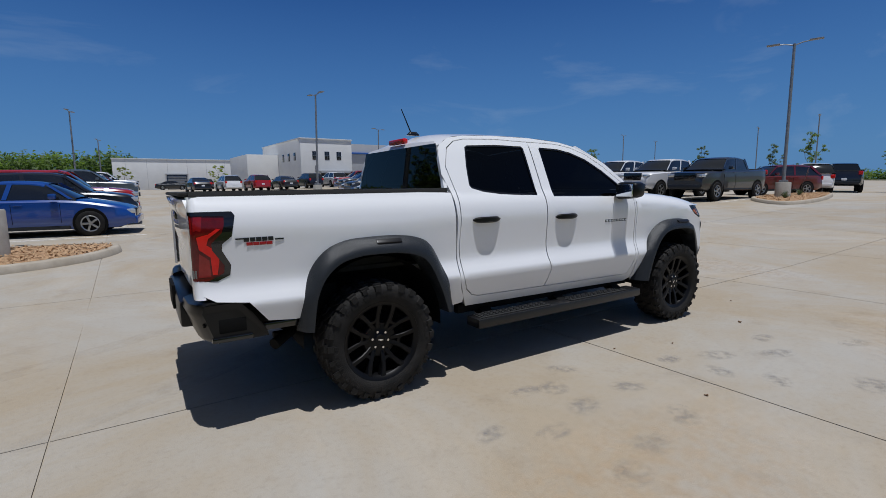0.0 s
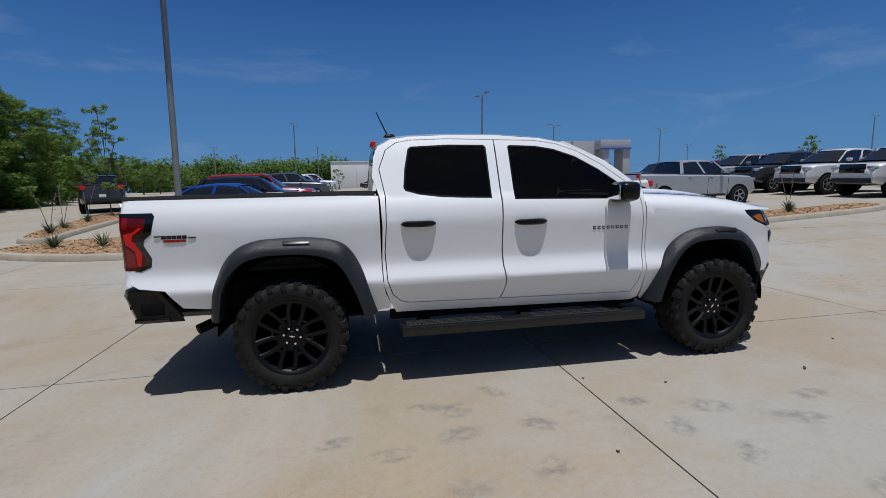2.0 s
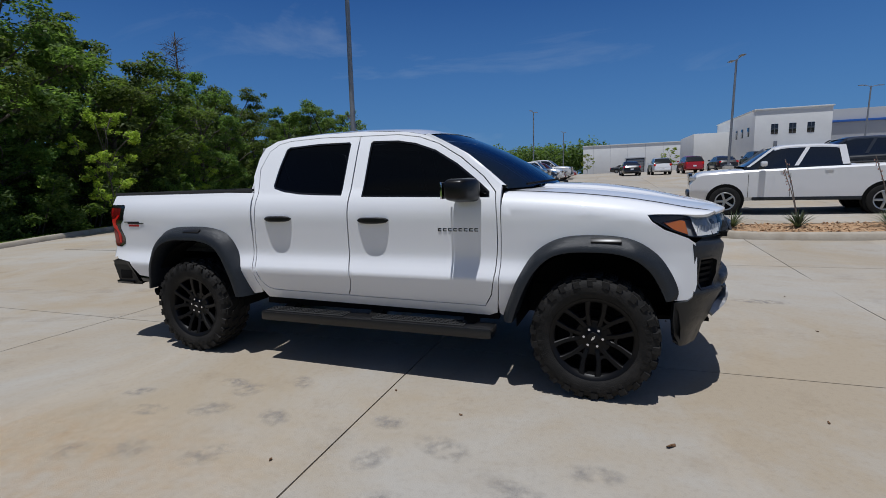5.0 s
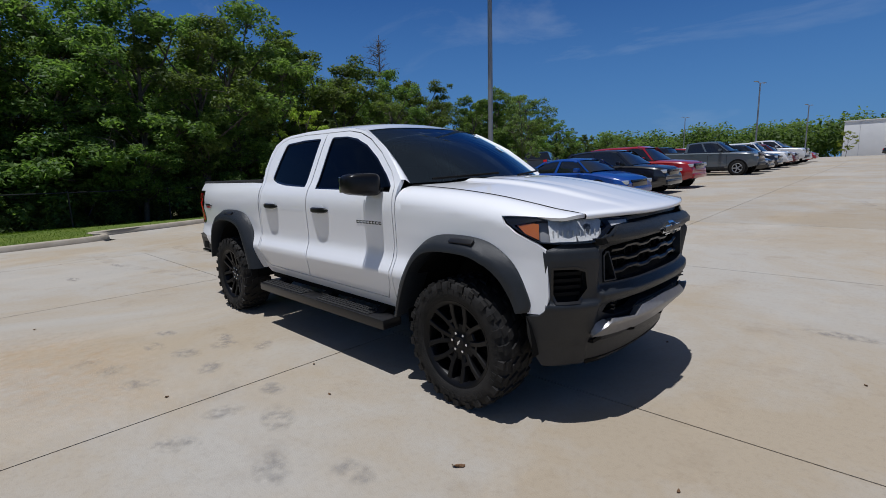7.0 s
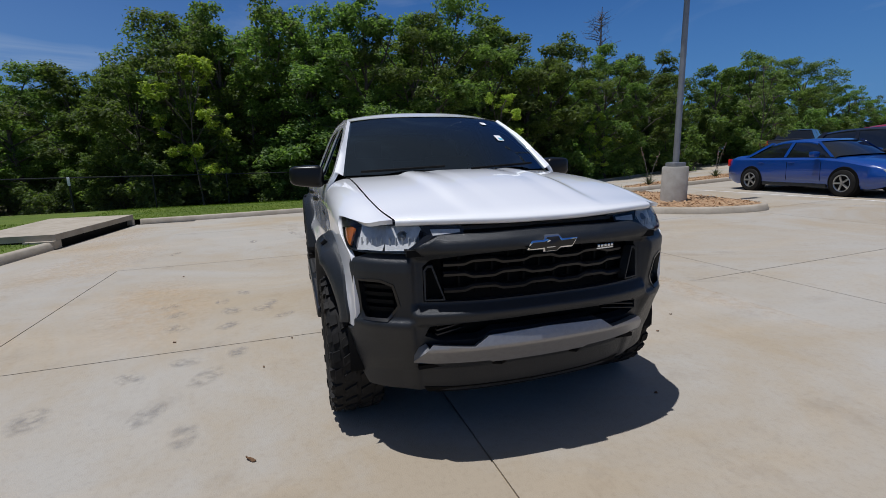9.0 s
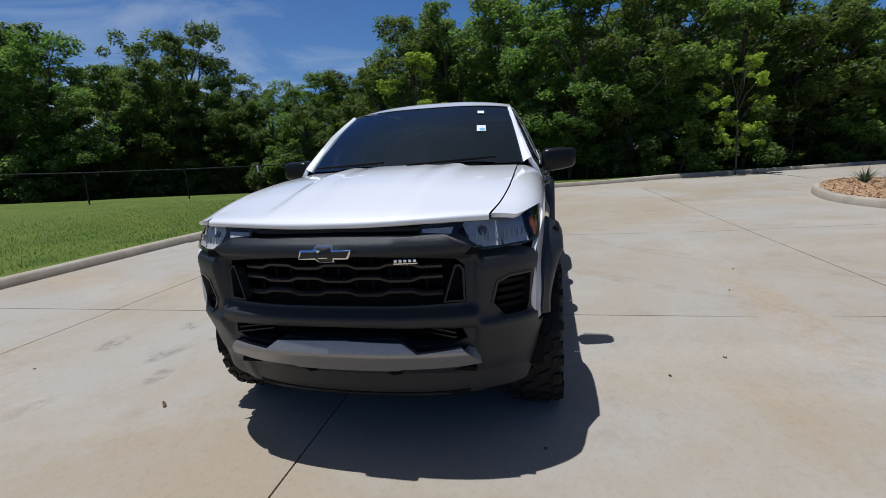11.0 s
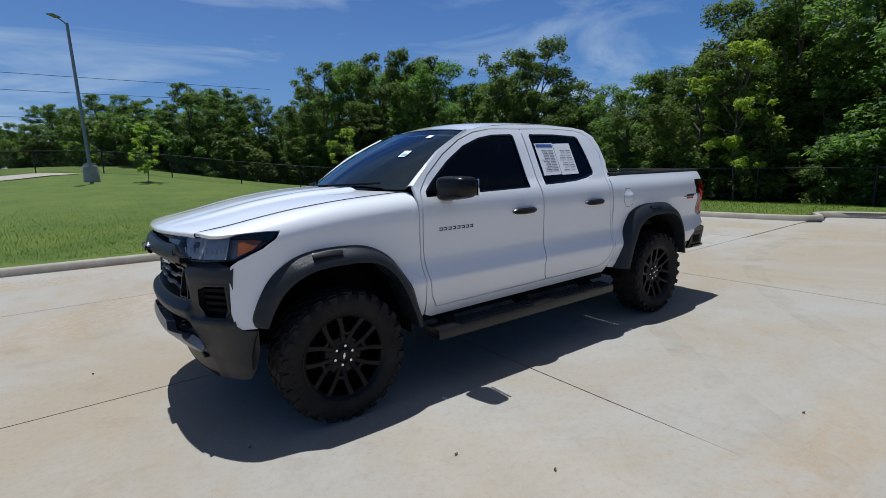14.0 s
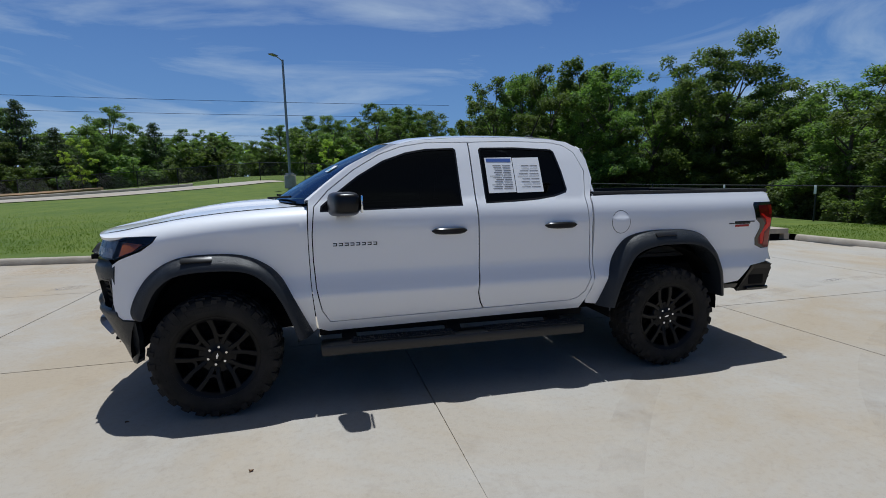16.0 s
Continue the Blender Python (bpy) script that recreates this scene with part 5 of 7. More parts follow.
skf = lambda u, z: (front_f(0.018)(u, z)[0] + 0.05 * max(0, min(1, (z - 0.50) / 0.08)) * (1 - max(0, (z - 0.585) / 0.06) * 0.6 if z > 0.585 else 1), front_f(0.018)(u, z)[1], z)
skid = shell("skid_plate", SK, skf, (1, 0, 0), SKID, truck, step=0.025, flange=0.05, label="silver painted skid plate")
shell("air_dam", mirrored([(0.0, 0.285), (0.4, 0.29), (uy(0.60), 0.305), (uy(0.61), 0.335), (0.4, 0.33), (0.0, 0.325)]), front_f(0.004), (1, 0, 0), BLACK, truck, step=0.06, flange=0.03, label="black rubber air dam")
for y in (-0.2, 0.22):
    tube("tow_hook", [(3.98, y - 0.035, 0.45), (4.06, y - 0.03, 0.455), (4.08, y, 0.457), (4.06, y + 0.03, 0.455), (3.98, y + 0.035, 0.45)], 0.012, BLACK, truck, 8)

# head lamps: the glass leans back to meet bonnet and fender
LEAN = [(uy(0.40), 0.045), (uy(0.70), 0.062), (ux(3.90), 0.060), (ux(3.80), 0.047), (ux(3.66), 0.028)]


def lamp_face(d):
    def f(u, z):
        p = plan(u)
        q = plan(abs(u) + 0.01) - plan(abs(u) - 0.01)
        n = Vector((abs(q.y), abs(q.x))).normalized()
        k = d - lerp(LEAN, abs(u)) * (max(0.0, z - 1.03) / 0.135) ** 1.3 - 0.004
        sg = 1 if u >= 0 else -1
        return (p.x + n.x * k, sg * (p.y + n.y * k), z)
    return f


for s in (-1, 1):
    LAMP = [(uy(0.40), 1.140), (uy(0.40), 1.114), (uy(0.53), 1.100), (uy(0.60), 1.055), (uy(0.645), 1.032), (uy(0.80), 1.032), (ux(3.88), 1.040), (ux(3.76), 1.088), (ux(3.68), 1.135), (ux(3.65), 1.174),
            (ux(3.80), 1.172), (ux(3.90), 1.166), (uy(0.80), 1.164), (uy(0.71), 1.168), (uy(0.62), 1.162), (uy(0.50), 1.148)]
    LM = [(s * u, z) for u, z in LAMP]
    hl = shell("head_lamp", LM, lamp_face(0.0), (1, s, 0), CLEAR, truck, step=0.03, flange=0.0, label="clear head lamp with amber corner")
    hl.visible_shadow = False
    shell("bezel", LM, lamp_face(-0.046), (1, s, 0), LAMP_DARK, hl, step=0.05, flange=0)
    # dark rim along the top and the inner end
    shell("lamp_surround", LM, lamp_face(-0.006), (1, s, 0), GRILLE, hl, [[(s * u, z) for u, z in ((uy(0.555), 1.112), (uy(0.652), 1.040), (uy(0.80), 1.039), (ux(3.885), 1.046), (ux(3.78), 1.086), (ux(3.72), 1.125), (ux(3.86), 1.150), (uy(0.80), 1.154), (uy(0.70), 1.157), (uy(0.60), 1.150))],
        [(s * u, z) for u, z in ((uy(0.41), 1.120), (uy(0.53), 1.108), (uy(0.545), 1.135), (uy(0.41), 1.134))]], 0.03, 0.06, "dark lamp surround")
    # two bright cells with upright flutes, split by a slanted wall
    for ya, yb in ((0.60, 0.735), (0.748, 0.852)):
        cell = [(uy(ya) + (0.035 if ya < 0.65 else 0.0), 1.042), (uy(yb), 1.042), (uy(yb) + 0.012, 1.150), (uy(ya) - 0.02, 1.150)]

        def dish(u, z, ya=ya, yb=yb):
            m, h = (uy(ya) + uy(yb)) / 2, (uy(yb) - uy(ya)) / 2
            e = min(1.0, ((abs(u) - m) / h) ** 2)
            return lamp_face(-0.026 + 0.010 * e + 0.005 * ((z - 1.10) / 0.05) ** 2)(u, z)
        shell("reflector", [(s * u, z) for u, z in cell], dish, (1, s, 0), REFLECT, hl, step=0.015, flange=0.0, label="bright faceted lamp reflector")
        for k in range(5):
            u = uy(ya) + (uy(yb) - uy(ya)) * (k + 0.5) / 5
            c = Vector(dish(u, 1.075))
            tube("flute", [(c.x + 0.004, s * c.y, 1.05), (c.x + 0.004, s * c.y, 1.10)], 0.004, REFLECT, hl, 6)
    p = Vector(lamp_face(-0.030)(uy(0.675), 1.10))
    q = lathe("projector", [(0.0, 0.018), (0.014, 0.014), (0.022, 0.0), (0.027, 0.0), (0.027, -0.02)], GREY_MET, hl, 20, "y", "small round lamp projector")
    q.matrix_basis = Matrix.LocRotScale((p.x, s * p.y, 1.10), Euler((0, 0, radians(-90 + s * 25))), None)
    shell("cell_wall", [(s * u, z) for u, z in ((uy(0.735), 1.040), (uy(0.750), 1.040), (uy(0.742), 1.152), (uy(0.727), 1.152))], lamp_face(-0.022), (1, s, 0), GREY_MET, hl, step=0.03, flange=0.04)
    shell("amber_reflector", [(s * u, z) for u, z in ((ux(3.872), 1.054), (ux(3.79), 1.084), (ux(3.73), 1.126), (ux(3.82), 1.138), (ux(3.866), 1.132))], lamp_face(-0.012), (0.3, s, 0), AMBER, hl, step=0.03, flange=0.01, label="amber side reflector")
    shell("day_lamp", [(s * uy(0.41), 1.119), (s * uy(0.53), 1.107), (s * uy(0.545), 1.134), (s * uy(0.41), 1.133)], lamp_face(-0.003), (1, 0, 0), REFLECT, hl, step=0.02, flange=0.01, label="slim bright day lamp")

# window papers on the rear door's glass on the driver's side
for x0, x1, w in ((1.24, 1.455, 0), (1.02, 1.235, 1)):
    y = lambda x, z, d=0.0: side_y(x, z) - 0.010 + d
    sheet = shell("window_paper", [(x0, 1.405), (x1, 1.40), (x1, 1.66), (x0, 1.665)], lambda x, z: (x, y(x, z), z), (0, 1, 0), PAPER, truck, step=0.1, flange=0.001, label="white printed price sheet on the glass")
    bm = bmesh.new()
    rnd = random.Random(5 + w)
    for k in range(14 if not w else 9):
        z = 1.60 - k * (0.013 if not w else 0.02)
        a, b = x0 + 0.02, x1 - 0.02 - rnd.random() * 0.05
        for seg in range(2):
            m0 = a + (b - a) * seg * 0.52
            m1 = m0 + (b - a) * 0.45
            bm.faces.new([bm.verts.new((xx, y(xx, zz, 0.002), zz)) for xx, zz in ((m0, z), (m1, z), (m1, z + 0.004), (m0, z + 0.004))])
    tagged(part("printed_lines", bm, INK, sheet), "grey printed lines drawn as bars", kind="stuff")
    if not w:
        bm = bmesh.new()
        bm.faces.new([bm.verts.new((xx, y(xx, zz, 0.002), zz)) for xx, zz in ((x0 + 0.01, 1.63), (x1 - 0.01, 1.63), (x1 - 0.01, 1.655), (x0 + 0.01, 1.655))])
        part("printed_band", bm, INK_BLUE, sheet, "blue printed band")
# fuel door on the driver's side
ring = [(0.42 + 0.075 * math.cos(a), 1.165 + 0.085 * math.sin(a)) for a in [2 * math.pi * k / 28 for k in range(28)]]
shell("fuel_door", ring, offset_f(1, 0.002), (0, 1, 0), PAINT_WHITE, truck, step=0.04, flange=0.004)
shell("fuel_door_gap", grow(ring, 0.004), offset_f(1, 0.0008), (0, 1, 0), BLACK, truck, [grow(ring, -0.002)], 0.04, 0)

# ---- wheels ----
def wheel(m, flip):
    w = new("wheel")
    w.parent = truck
    w.empty_display_size = 0.1
    w.matrix_basis = m
    R, T = RW - 0.012, 0.285
    o = 0.0
    # y runs outwards: the outer face at 0.14
    prof = [(0.262, 0.12), (0.275, 0.132), (0.31, 0.140), (0.345, 0.139), (0.372, 0.128), (R - 0.004, 0.112), (R, 0.09), (R, -0.09), (R - 0.004, -0.112), (0.372, -0.128), (0.31, -0.14), (0.262, -0.12)]
    ty = lathe("tyre", prof, RUBBER, w, 64, "y", "chunky mud tyre")
    verts, faces = [], []

    def lug(a0, a1, y0, y1, r0, r1, sk):
        k = len(verts)
        for r in (r0, r1):
            e = 0.12 * (r == r1)
            for a, yy in ((a0, y0), (a1, y0), (a1 + sk, y1), (a0 + sk, y1)):
                am, ym = (a0 + a1 + sk) / 2, (y0 + y1) / 2
                aa, y2 = a + (am - a) * e, yy + (ym - yy) * e
                verts.append((r * math.cos(aa), y2, r * math.sin(aa)))
        for q in ((4, 5, 6, 7), (0, 1, 5, 4), (1, 2, 6, 5), (2, 3, 7, 6), (3, 0, 4, 7)):
            faces.append(tuple(k + i for i in q))
    N = 26
    st = 2 * math.pi / N
    for i in range(N):
        a = i * st
        lo = 0.004 if i % 2 else 0.0
        lug(a, a + st * 0.62, 0.085, 0.128 - 2 * lo, R - 0.015, RW - 0.004, 0.03)
        lug(a + st * 0.5, a + st * 1.12, -0.085, -0.128 + 2 * lo, R - 0.015, RW - 0.004, -0.03)
        lug(a + st * 0.08, a + st * 0.58, 0.008, 0.075, R - 0.005, RW, 0.10)
        lug(a + st * 0.58, a + st * 1.08, -0.008, -0.075, R - 0.005, RW, -0.10)
        lug(a + st * 0.05, a + st * (0.55 if i % 2 else 0.42), 0.115, 0.142 + lo, R - 0.035 - 2 * lo, R - 0.004, 0.02)
        lug(a + st * 0.55, a + st * 1.0, -0.115, -0.142, R - 0.035, R - 0.004, -0.02)
    me = bpy.data.meshes.new("tread")
    me.from_pydata(verts, [], faces)
    me.materials.append(RUBBER)
    tr = new("tread", me)
    tr.parent = ty
    bm = bmesh.new()
    bm.from_mesh(me)
    bmesh.ops.recalc_face_normals(bm, faces=bm.faces)
    bm.to_mesh(me)
    bm.free()
    rm = lathe("rim", [(0.262, -0.12), (0.245, -0.11), (0.235, -0.03), (0.238, 0.06), (0.250, 0.10), (0.262, 0.115), (0.272, 0.122), (0.268, 0.128), (0.252, 0.122), (0.238, 0.105)], RIM_BLACK, w, 56, "y", "gloss black alloy rim")
    lathe("brake_disc", [(0.0, 0.0), (0.165, 0.0), (0.165, -0.02), (0.0, -0.02)], BLACK, rm, 32, "y", "dark steel brake disc")
    lathe("rim_back", [(0.0, -0.04), (0.237, -0.04)], BLACK, rm, 32, "y")
    hub = [(0.0, 0.088), (0.034, 0.088), (0.04, 0.082), (0.072, 0.075), (0.108, 0.072), (0.114, 0.05), (0.114, 0.02), (0.0, 0.02)]
    lathe("hub", hub, RIM_BLACK, rm, 36, "y")
    for i in range(6):
        am = 2 * math.pi * (i + 0.5) / 6
        c, sn = math.cos(am), math.sin(am)
        # a pair of nearly parallel spokes, joined near the hub
        for dd in (-1, 1):
            rows = []
            for r, off, ww, yf in ((0.060, 0.024, 0.034, 0.070), (0.11, 0.038, 0.032, 0.086), (0.16, 0.048, 0.030, 0.097), (0.225, 0.051, 0.034, 0.111), (0.250, 0.052, 0.052, 0.116)):
                rows.append([(r * c - (dd * off + q * ww * 0.5) * sn, yf - dz, r * sn + (dd * off + q * ww * 0.5) * c) for q, dz in ((-1.1, 0.05), (-1, 0.005), (-0.7, 0.0), (0.7, 0.0), (1, 0.005), (1.1, 0.05))])
            grid_mesh("spoke", rows, RIM_BLACK, rm, True, "", caps=True, sharp=35)
        rows = [[(r * c - q * 0.024 * sn, yf - dz, r * sn + q * 0.024 * c) for q, dz in ((-1, 0.05), (-1, 0.0), (1, 0.0), (1, 0.05))] for r, yf in ((0.06, 0.066), (0.112, 0.074), (0.12, 0.064))]
        grid_mesh("spoke_web", rows, RIM_BLACK, rm, True, "", caps=True, sharp=35)
        # bridge to the next pair, with a small window left between it and the hub
        a2 = am + math.pi / 3
        c2, s2 = math.cos(a2), math.sin(a2)
        p0, p1 = Vector((0.142 * c - 0.044 * sn, 0.142 * sn + 0.044 * c)), Vector((0.142 * c2 + 0.044 * s2, 0.142 * s2 - 0.044 * c2))
        out2 = (p0 + p1).normalized()
        rows = [[(q.x + out2.x * w, y - dz, q.y + out2.y * w) for w, dz in ((-0.011, 0.045), (-0.009, 0.003), (0.009, 0.0), (0.012, 0.045))] for q, y in ((p0, 0.094), ((p0 + p1) / 2 - out2 * 0.012, 0.088), (p1, 0.094))]
        grid_mesh("spoke_bridge", rows, RIM_BLACK, rm, True, "", caps=True, sharp=35)
        a = 2 * math.pi * i / 6 + 0.0
        n = lathe("lug_nut", [(0.0, 0.020), (0.008, 0.02), (0.0095, 0.016), (0.0095, 0.0)], CHROME, rm, 8, "y", "bright lug nut")
        n.matrix_basis = pose(0.058 * math.cos(a), 0.066, 0.058 * math.sin(a))
    bm = bmesh.new()
    box_bm(bm, (0, 0.089, 0), (0.036, 0.004, 0.008), 0.001)
    box_bm(bm, (0, 0.0895, 0), (0.014, 0.004, 0.014), 0.001)
    part("hub_mark", bm, CHROME, rm, "small silver hub mark")
    # raised bars where the sidewall is lettered
    bm = bmesh.new()
    for k in range(44):
        if k % 22 in (0, 1, 2, 3, 11, 12):
            continue
        a = 2 * math.pi * k / 44
        box_bm(bm, (0.325 * math.cos(a), 0.1405, 0.325 * math.sin(a)), (0.028, 0.003, 0.022), 0.0, Euler((0, -a, 0)))
    tagged(part("sidewall_relief", bm, RUBBER, ty), "raised sidewall lettering drawn as bars", kind="stuff")
    return w


for x in (0.0, WB):
    for s in (-1, 1):
        wheel(pose(x, s * 0.852, RW, 0, 20 * x + 11 * s, 180 if s < 0 else 0), s < 0)


# ---- trees ----
def leaves_mesh(name, blobs, count, size, rnd, up=0.3):
    """Many small leaves on the outsides of clumps: (centre, radius, flatness)."""
    tot = sum(b[1] ** 2 for b in blobs)
    verts, faces = [], []
    for c, r, fl in blobs:
        for _ in range(int(1.9 * count * r * r / tot)):
            n = Vector((rnd.gauss(0, 1), rnd.gauss(0, 1), rnd.gauss(0, 1) + up)).normalized()
            d = r * (0.42 + 0.68 * rnd.random() ** 0.7) * (1 + 0.55 * noise.noise(n * 1.9 + Vector(c) * 3))
            p = Vector(c) + Vector((n.x * d, n.y * d, n.z * d * fl))
            q = (n * 0.7 + Vector((rnd.gauss(0, 0.5), rnd.gauss(0, 0.5), 0.65 + rnd.gauss(0, 0.5)))).normalized()
            a = q.orthogonal().normalized()
            a = (Matrix.Rotation(rnd.uniform(0, 6.28), 3, q) @ a)
            b = q.cross(a)
            l, w = size * rnd.uniform(0.6, 1.35), size * rnd.uniform(0.35, 0.7)
            k = len(verts)
            bend = q * (-0.25 * l)
            verts += [tuple(p - a * l * 0.45 + b * w * 0.5), tuple(p + a * l * 0.6 + bend), tuple(p - a * l * 0.35 - b * w * 0.6)]
            faces.append((k, k + 1, k + 2))
    me = bpy.data.meshes.new(name)
    me.from_pydata(verts, [], faces)
    return me


def branch_rows(bm, pts, r0, r1, seg=6):
    pts = [Vector(p) for p in pts]
    prev = None
    for i, p in enumerate(pts):
        d = (pts[min(i + 1, len(pts) - 1)] - pts[max(i - 1, 0)]).normalized()
        a = d.orthogonal().normalized()
        b = d.cross(a)
        r = r0 + (r1 - r0) * i / (len(pts) - 1)
        ring = [bm.verts.new(p + (a * math.cos(6.283 * k / seg) + b * math.sin(6.283 * k / seg)) * r) for k in range(seg)]
        if prev:
            for k in range(seg):
                bm.faces.new((prev[k], prev[(k + 1) % seg], ring[(k + 1) % seg], ring[k]))
        prev = ring


def make_tree(name, label, h, crown, seed, leaf, count, size, bare=0.25, trunk=0.16, nblob=14, style="oak", twigs=9):
    """A tree with trunk, limbs and a clumped crown; h: height, crown: radius."""
    rnd = random.Random(seed)
    t = thing(name, label, "tree")
    blobs, limbs = [], []
    for k in range(nblob):
        if style == "pine":
            f = (k + 0.5) / nblob
            z = h * (bare + (0.97 - bare) * f)
            rr = crown * (1 - f) ** 0.8 * 0.75
            a = k * 2.4
            blobs.append(((rr * math.cos(a), rr * math.sin(a), z), crown * (0.42 - 0.22 * f), 0.6))
    if style != "pine":
        # limbs spread round the stem, each with its own cluster of small clumps
        for k in range(nblob):
            f = (k + rnd.random()) / nblob
            z = h * (bare + (0.93 - bare) * f)
            env = crown * (math.sin(math.pi * min(0.97, 0.20 + 0.74 * f)) ** 0.75)
            a, rr = k * 2.4 + rnd.uniform(-0.5, 0.5), env * rnd.uniform(0.30, 0.88)
            c = Vector((rr * math.cos(a), rr * math.sin(a), z))
            group = []
            for q in range(twigs):
                r = crown * rnd.uniform(0.075, 0.155)
                d = Vector((rnd.gauss(0, 1), rnd.gauss(0, 1), rnd.gauss(0, 0.75))) * crown * 0.155
                p = c + d
                p.z = min(max(p.z, h * bare * 0.8), h - r * 0.8)
                group.append((tuple(p), r, rnd.uniform(0.6, 0.9)))
            limbs.append((c, group))
            blobs += group
    bm = bmesh.new()
    lean = (rnd.uniform(-0.04, 0.04) * h, rnd.uniform(-0.04, 0.04) * h)
    top = h * (0.92 if style == "pine" else 0.72)
    spine = [(lean[0] * f + 0.06 * math.sin(5 * f + seed) * h * 0.15, lean[1] * f + 0.06 * math.cos(4 * f + seed) * h * 0.15, top * f - 0.15 * (f == 0)) for f in [k / 7 for k in range(8)]]
    branch_rows(bm, spine, trunk * h / 9, trunk * h / 9 * 0.22, 8)
    me_t = part("trunk", bm, BARK, t)
    bl = bmesh.new()
    for c, group in limbs or [(Vector(c), []) for c, r, fl in blobs]:
        f = min(0.95, max(0.15, c.z / top * 0.68))
        i = min(6, int(f * 7))
        s0 = Vector(spine[i]).lerp(Vector(spine[i + 1]), f * 7 - i)
        mid = s0.lerp(c, 0.55) + Vector((rnd.uniform(-1, 1), rnd.uniform(-1, 1), rnd.uniform(-0.2, 0.8))) * crown * 0.08
        branch_rows(bl, [s0, mid, c], trunk * h / 9 * 0.30, 0.02, 5)
        for p, r, fl in group:
            branch_rows(bl, [c.lerp(mid, 0.3 * rnd.random()), Vector(p)], 0.018, 0.006, 3)
    part("branchwork", bl, BARK, t)
    me = leaves_mesh("crown", blobs, count, size, rnd)
    me.materials.append(leaf)
    cr = new("crown", me)
    cr.parent = t
    return t


OAKS = [make_tree("tree", "broad oak tree in full dark green leaf", 10, 3.7, 11, LEAF, 8800, 0.17, 0.22, nblob=15),
        make_tree("tree", "tall oak tree with an uneven dark green crown", 10, 3.1, 23, LEAF, 7500, 0.165, 0.30, nblob=13),
        make_tree("tree", "dense green tree leafed nearly to the ground", 10, 3.4, 37, LEAF, 9200, 0.175, 0.06, nblob=17),
        make_tree("tree", "slender woodland tree with an open crown", 10, 2.5, 51, LEAF_PALE, 4200, 0.17, 0.18, 0.12, nblob=12)]
PINE = make_tree("tree", "dark pine tree with layered boughs", 10, 2.4, 61, LEAF_PINE, 4500, 0.20, 0.30, 0.14, 22, "pine")
YOUNG = make_tree("tree", "young tree with light yellow-green leaves", 5, 1.35, 71, LEAF_LIGHT, 2300, 0.11, 0.24, 0.06, 11, twigs=6)
SMALL = make_tree("tree", "small planted tree with pale green leaves on thin stems", 5, 1.2, 83, LEAF_PALE, 1500, 0.10, 0.26, 0.05, 11, twigs=6)


def make_bush(seed, label, leaf):
    rnd = random.Random(seed)
    t = thing("bush", label, "bush", "woodland undergrowth")
    blobs = [((rnd.uniform(-1.3, 1.3), rnd.uniform(-1.0, 1.0), rnd.uniform(0.2, 2.1)), rnd.uniform(0.18, 0.42), 0.85) for _ in range(34)]
    b2 = bmesh.new()
    for k in range(9):
        c = blobs[k][0]
        branch_rows(b2, [(c[0] * 0.3, c[1] * 0.3, -0.15), (c[0] * 0.6, c[1] * 0.7, c[2] * 0.5), c], 0.03, 0.01, 5)
    part("stem", b2, BARK, t)
    me = leaves_mesh("foliage", blobs, 2500, 0.15, rnd)
    me.materials.append(leaf)
    cr = new("foliage", me)
    cr.parent = t
    return t


BUSHES = [make_bush(5, "tangled green undergrowth at the edge of the woods", LEAF), make_bush(9, "leafy green bush in the undergrowth", LEAF)]



def at_bearing(az, rng):
    EYE = Vector((5.6, -1.6)) if az < 198 else Vector((3.6, 3.5))
    return EYE.x + rng * math.cos(radians(az)), EYE.y + rng * math.sin(radians(az))


# bearing from the pickup, height of the tree tops as an angle, and how far the wood's edge stands
TOPS = [(117, 3.4), (119.5, 3.6), (122.3, 5.5), (125.9, 8.2), (129.5, 9.0), (132.7, 8.8), (136.4, 8.5), (139.6, 10.6), (143.5, 11.1), (148.0, 11.6), (151.5, 12.8), (155.5, 15.0), (160.5, 16.2), (164.6, 15.2), (169.5, 16.7), (175.1, 16.1), (180.0, 16.8), (185.6, 16.3), (189.8, 14.0), (193.5, 10.2), (198, 9.6), (201, 14.4), (206, 9.6), (210, 10.0), (214, 8.8), (217.5, 8.3), (220.6, 8.8), (223.6, 14.0), (227.2, 12.6), (231, 9.6), (234.9, 11.7), (238, 13.7), (241.6, 13.3), (245, 12.6), (248.5, 11.8), (252.8, 7.0), (256, 8.6), (260, 9.5), (263, 9.2), (267, 7.8), (270.5, 8.0), (273.6, 7.0), (276.4, 4.9), (280.8, 6.1), (283.5, 6.0), (286.5, 6.8), (290.1, 8.0), (294, 5.6), (297.2, 8.0), (302, 8.6)]
RANGE = [(117, 68), (124, 62), (128, 46), (137, 36), (146, 29), (154, 25), (162, 22.5), (176, 21.5), (192, 22), (200, 26), (212, 27), (220, 34.5), (232, 37), (248, 38), (262, 37), (276, 45), (302, 52)]
rnd = random.Random(4)
used = {}


def plant(src, m, label=""):
    ob = copy_thing(src, m) if src in used else src
    if src not in used:
        src.matrix_basis = m
        used[src] = True
    return ob


def put(src, h0, x, y, h, wide=1.0):
    s = h / h0
    m = Matrix.LocRotScale((x, y, gz(x, y) - 0.1), Euler((0, 0, rnd.uniform(0, 6.283))), None)
    ob = copy_thing(src, m)
    ob.scale = (s * wide, s * wide, s)
    return ob


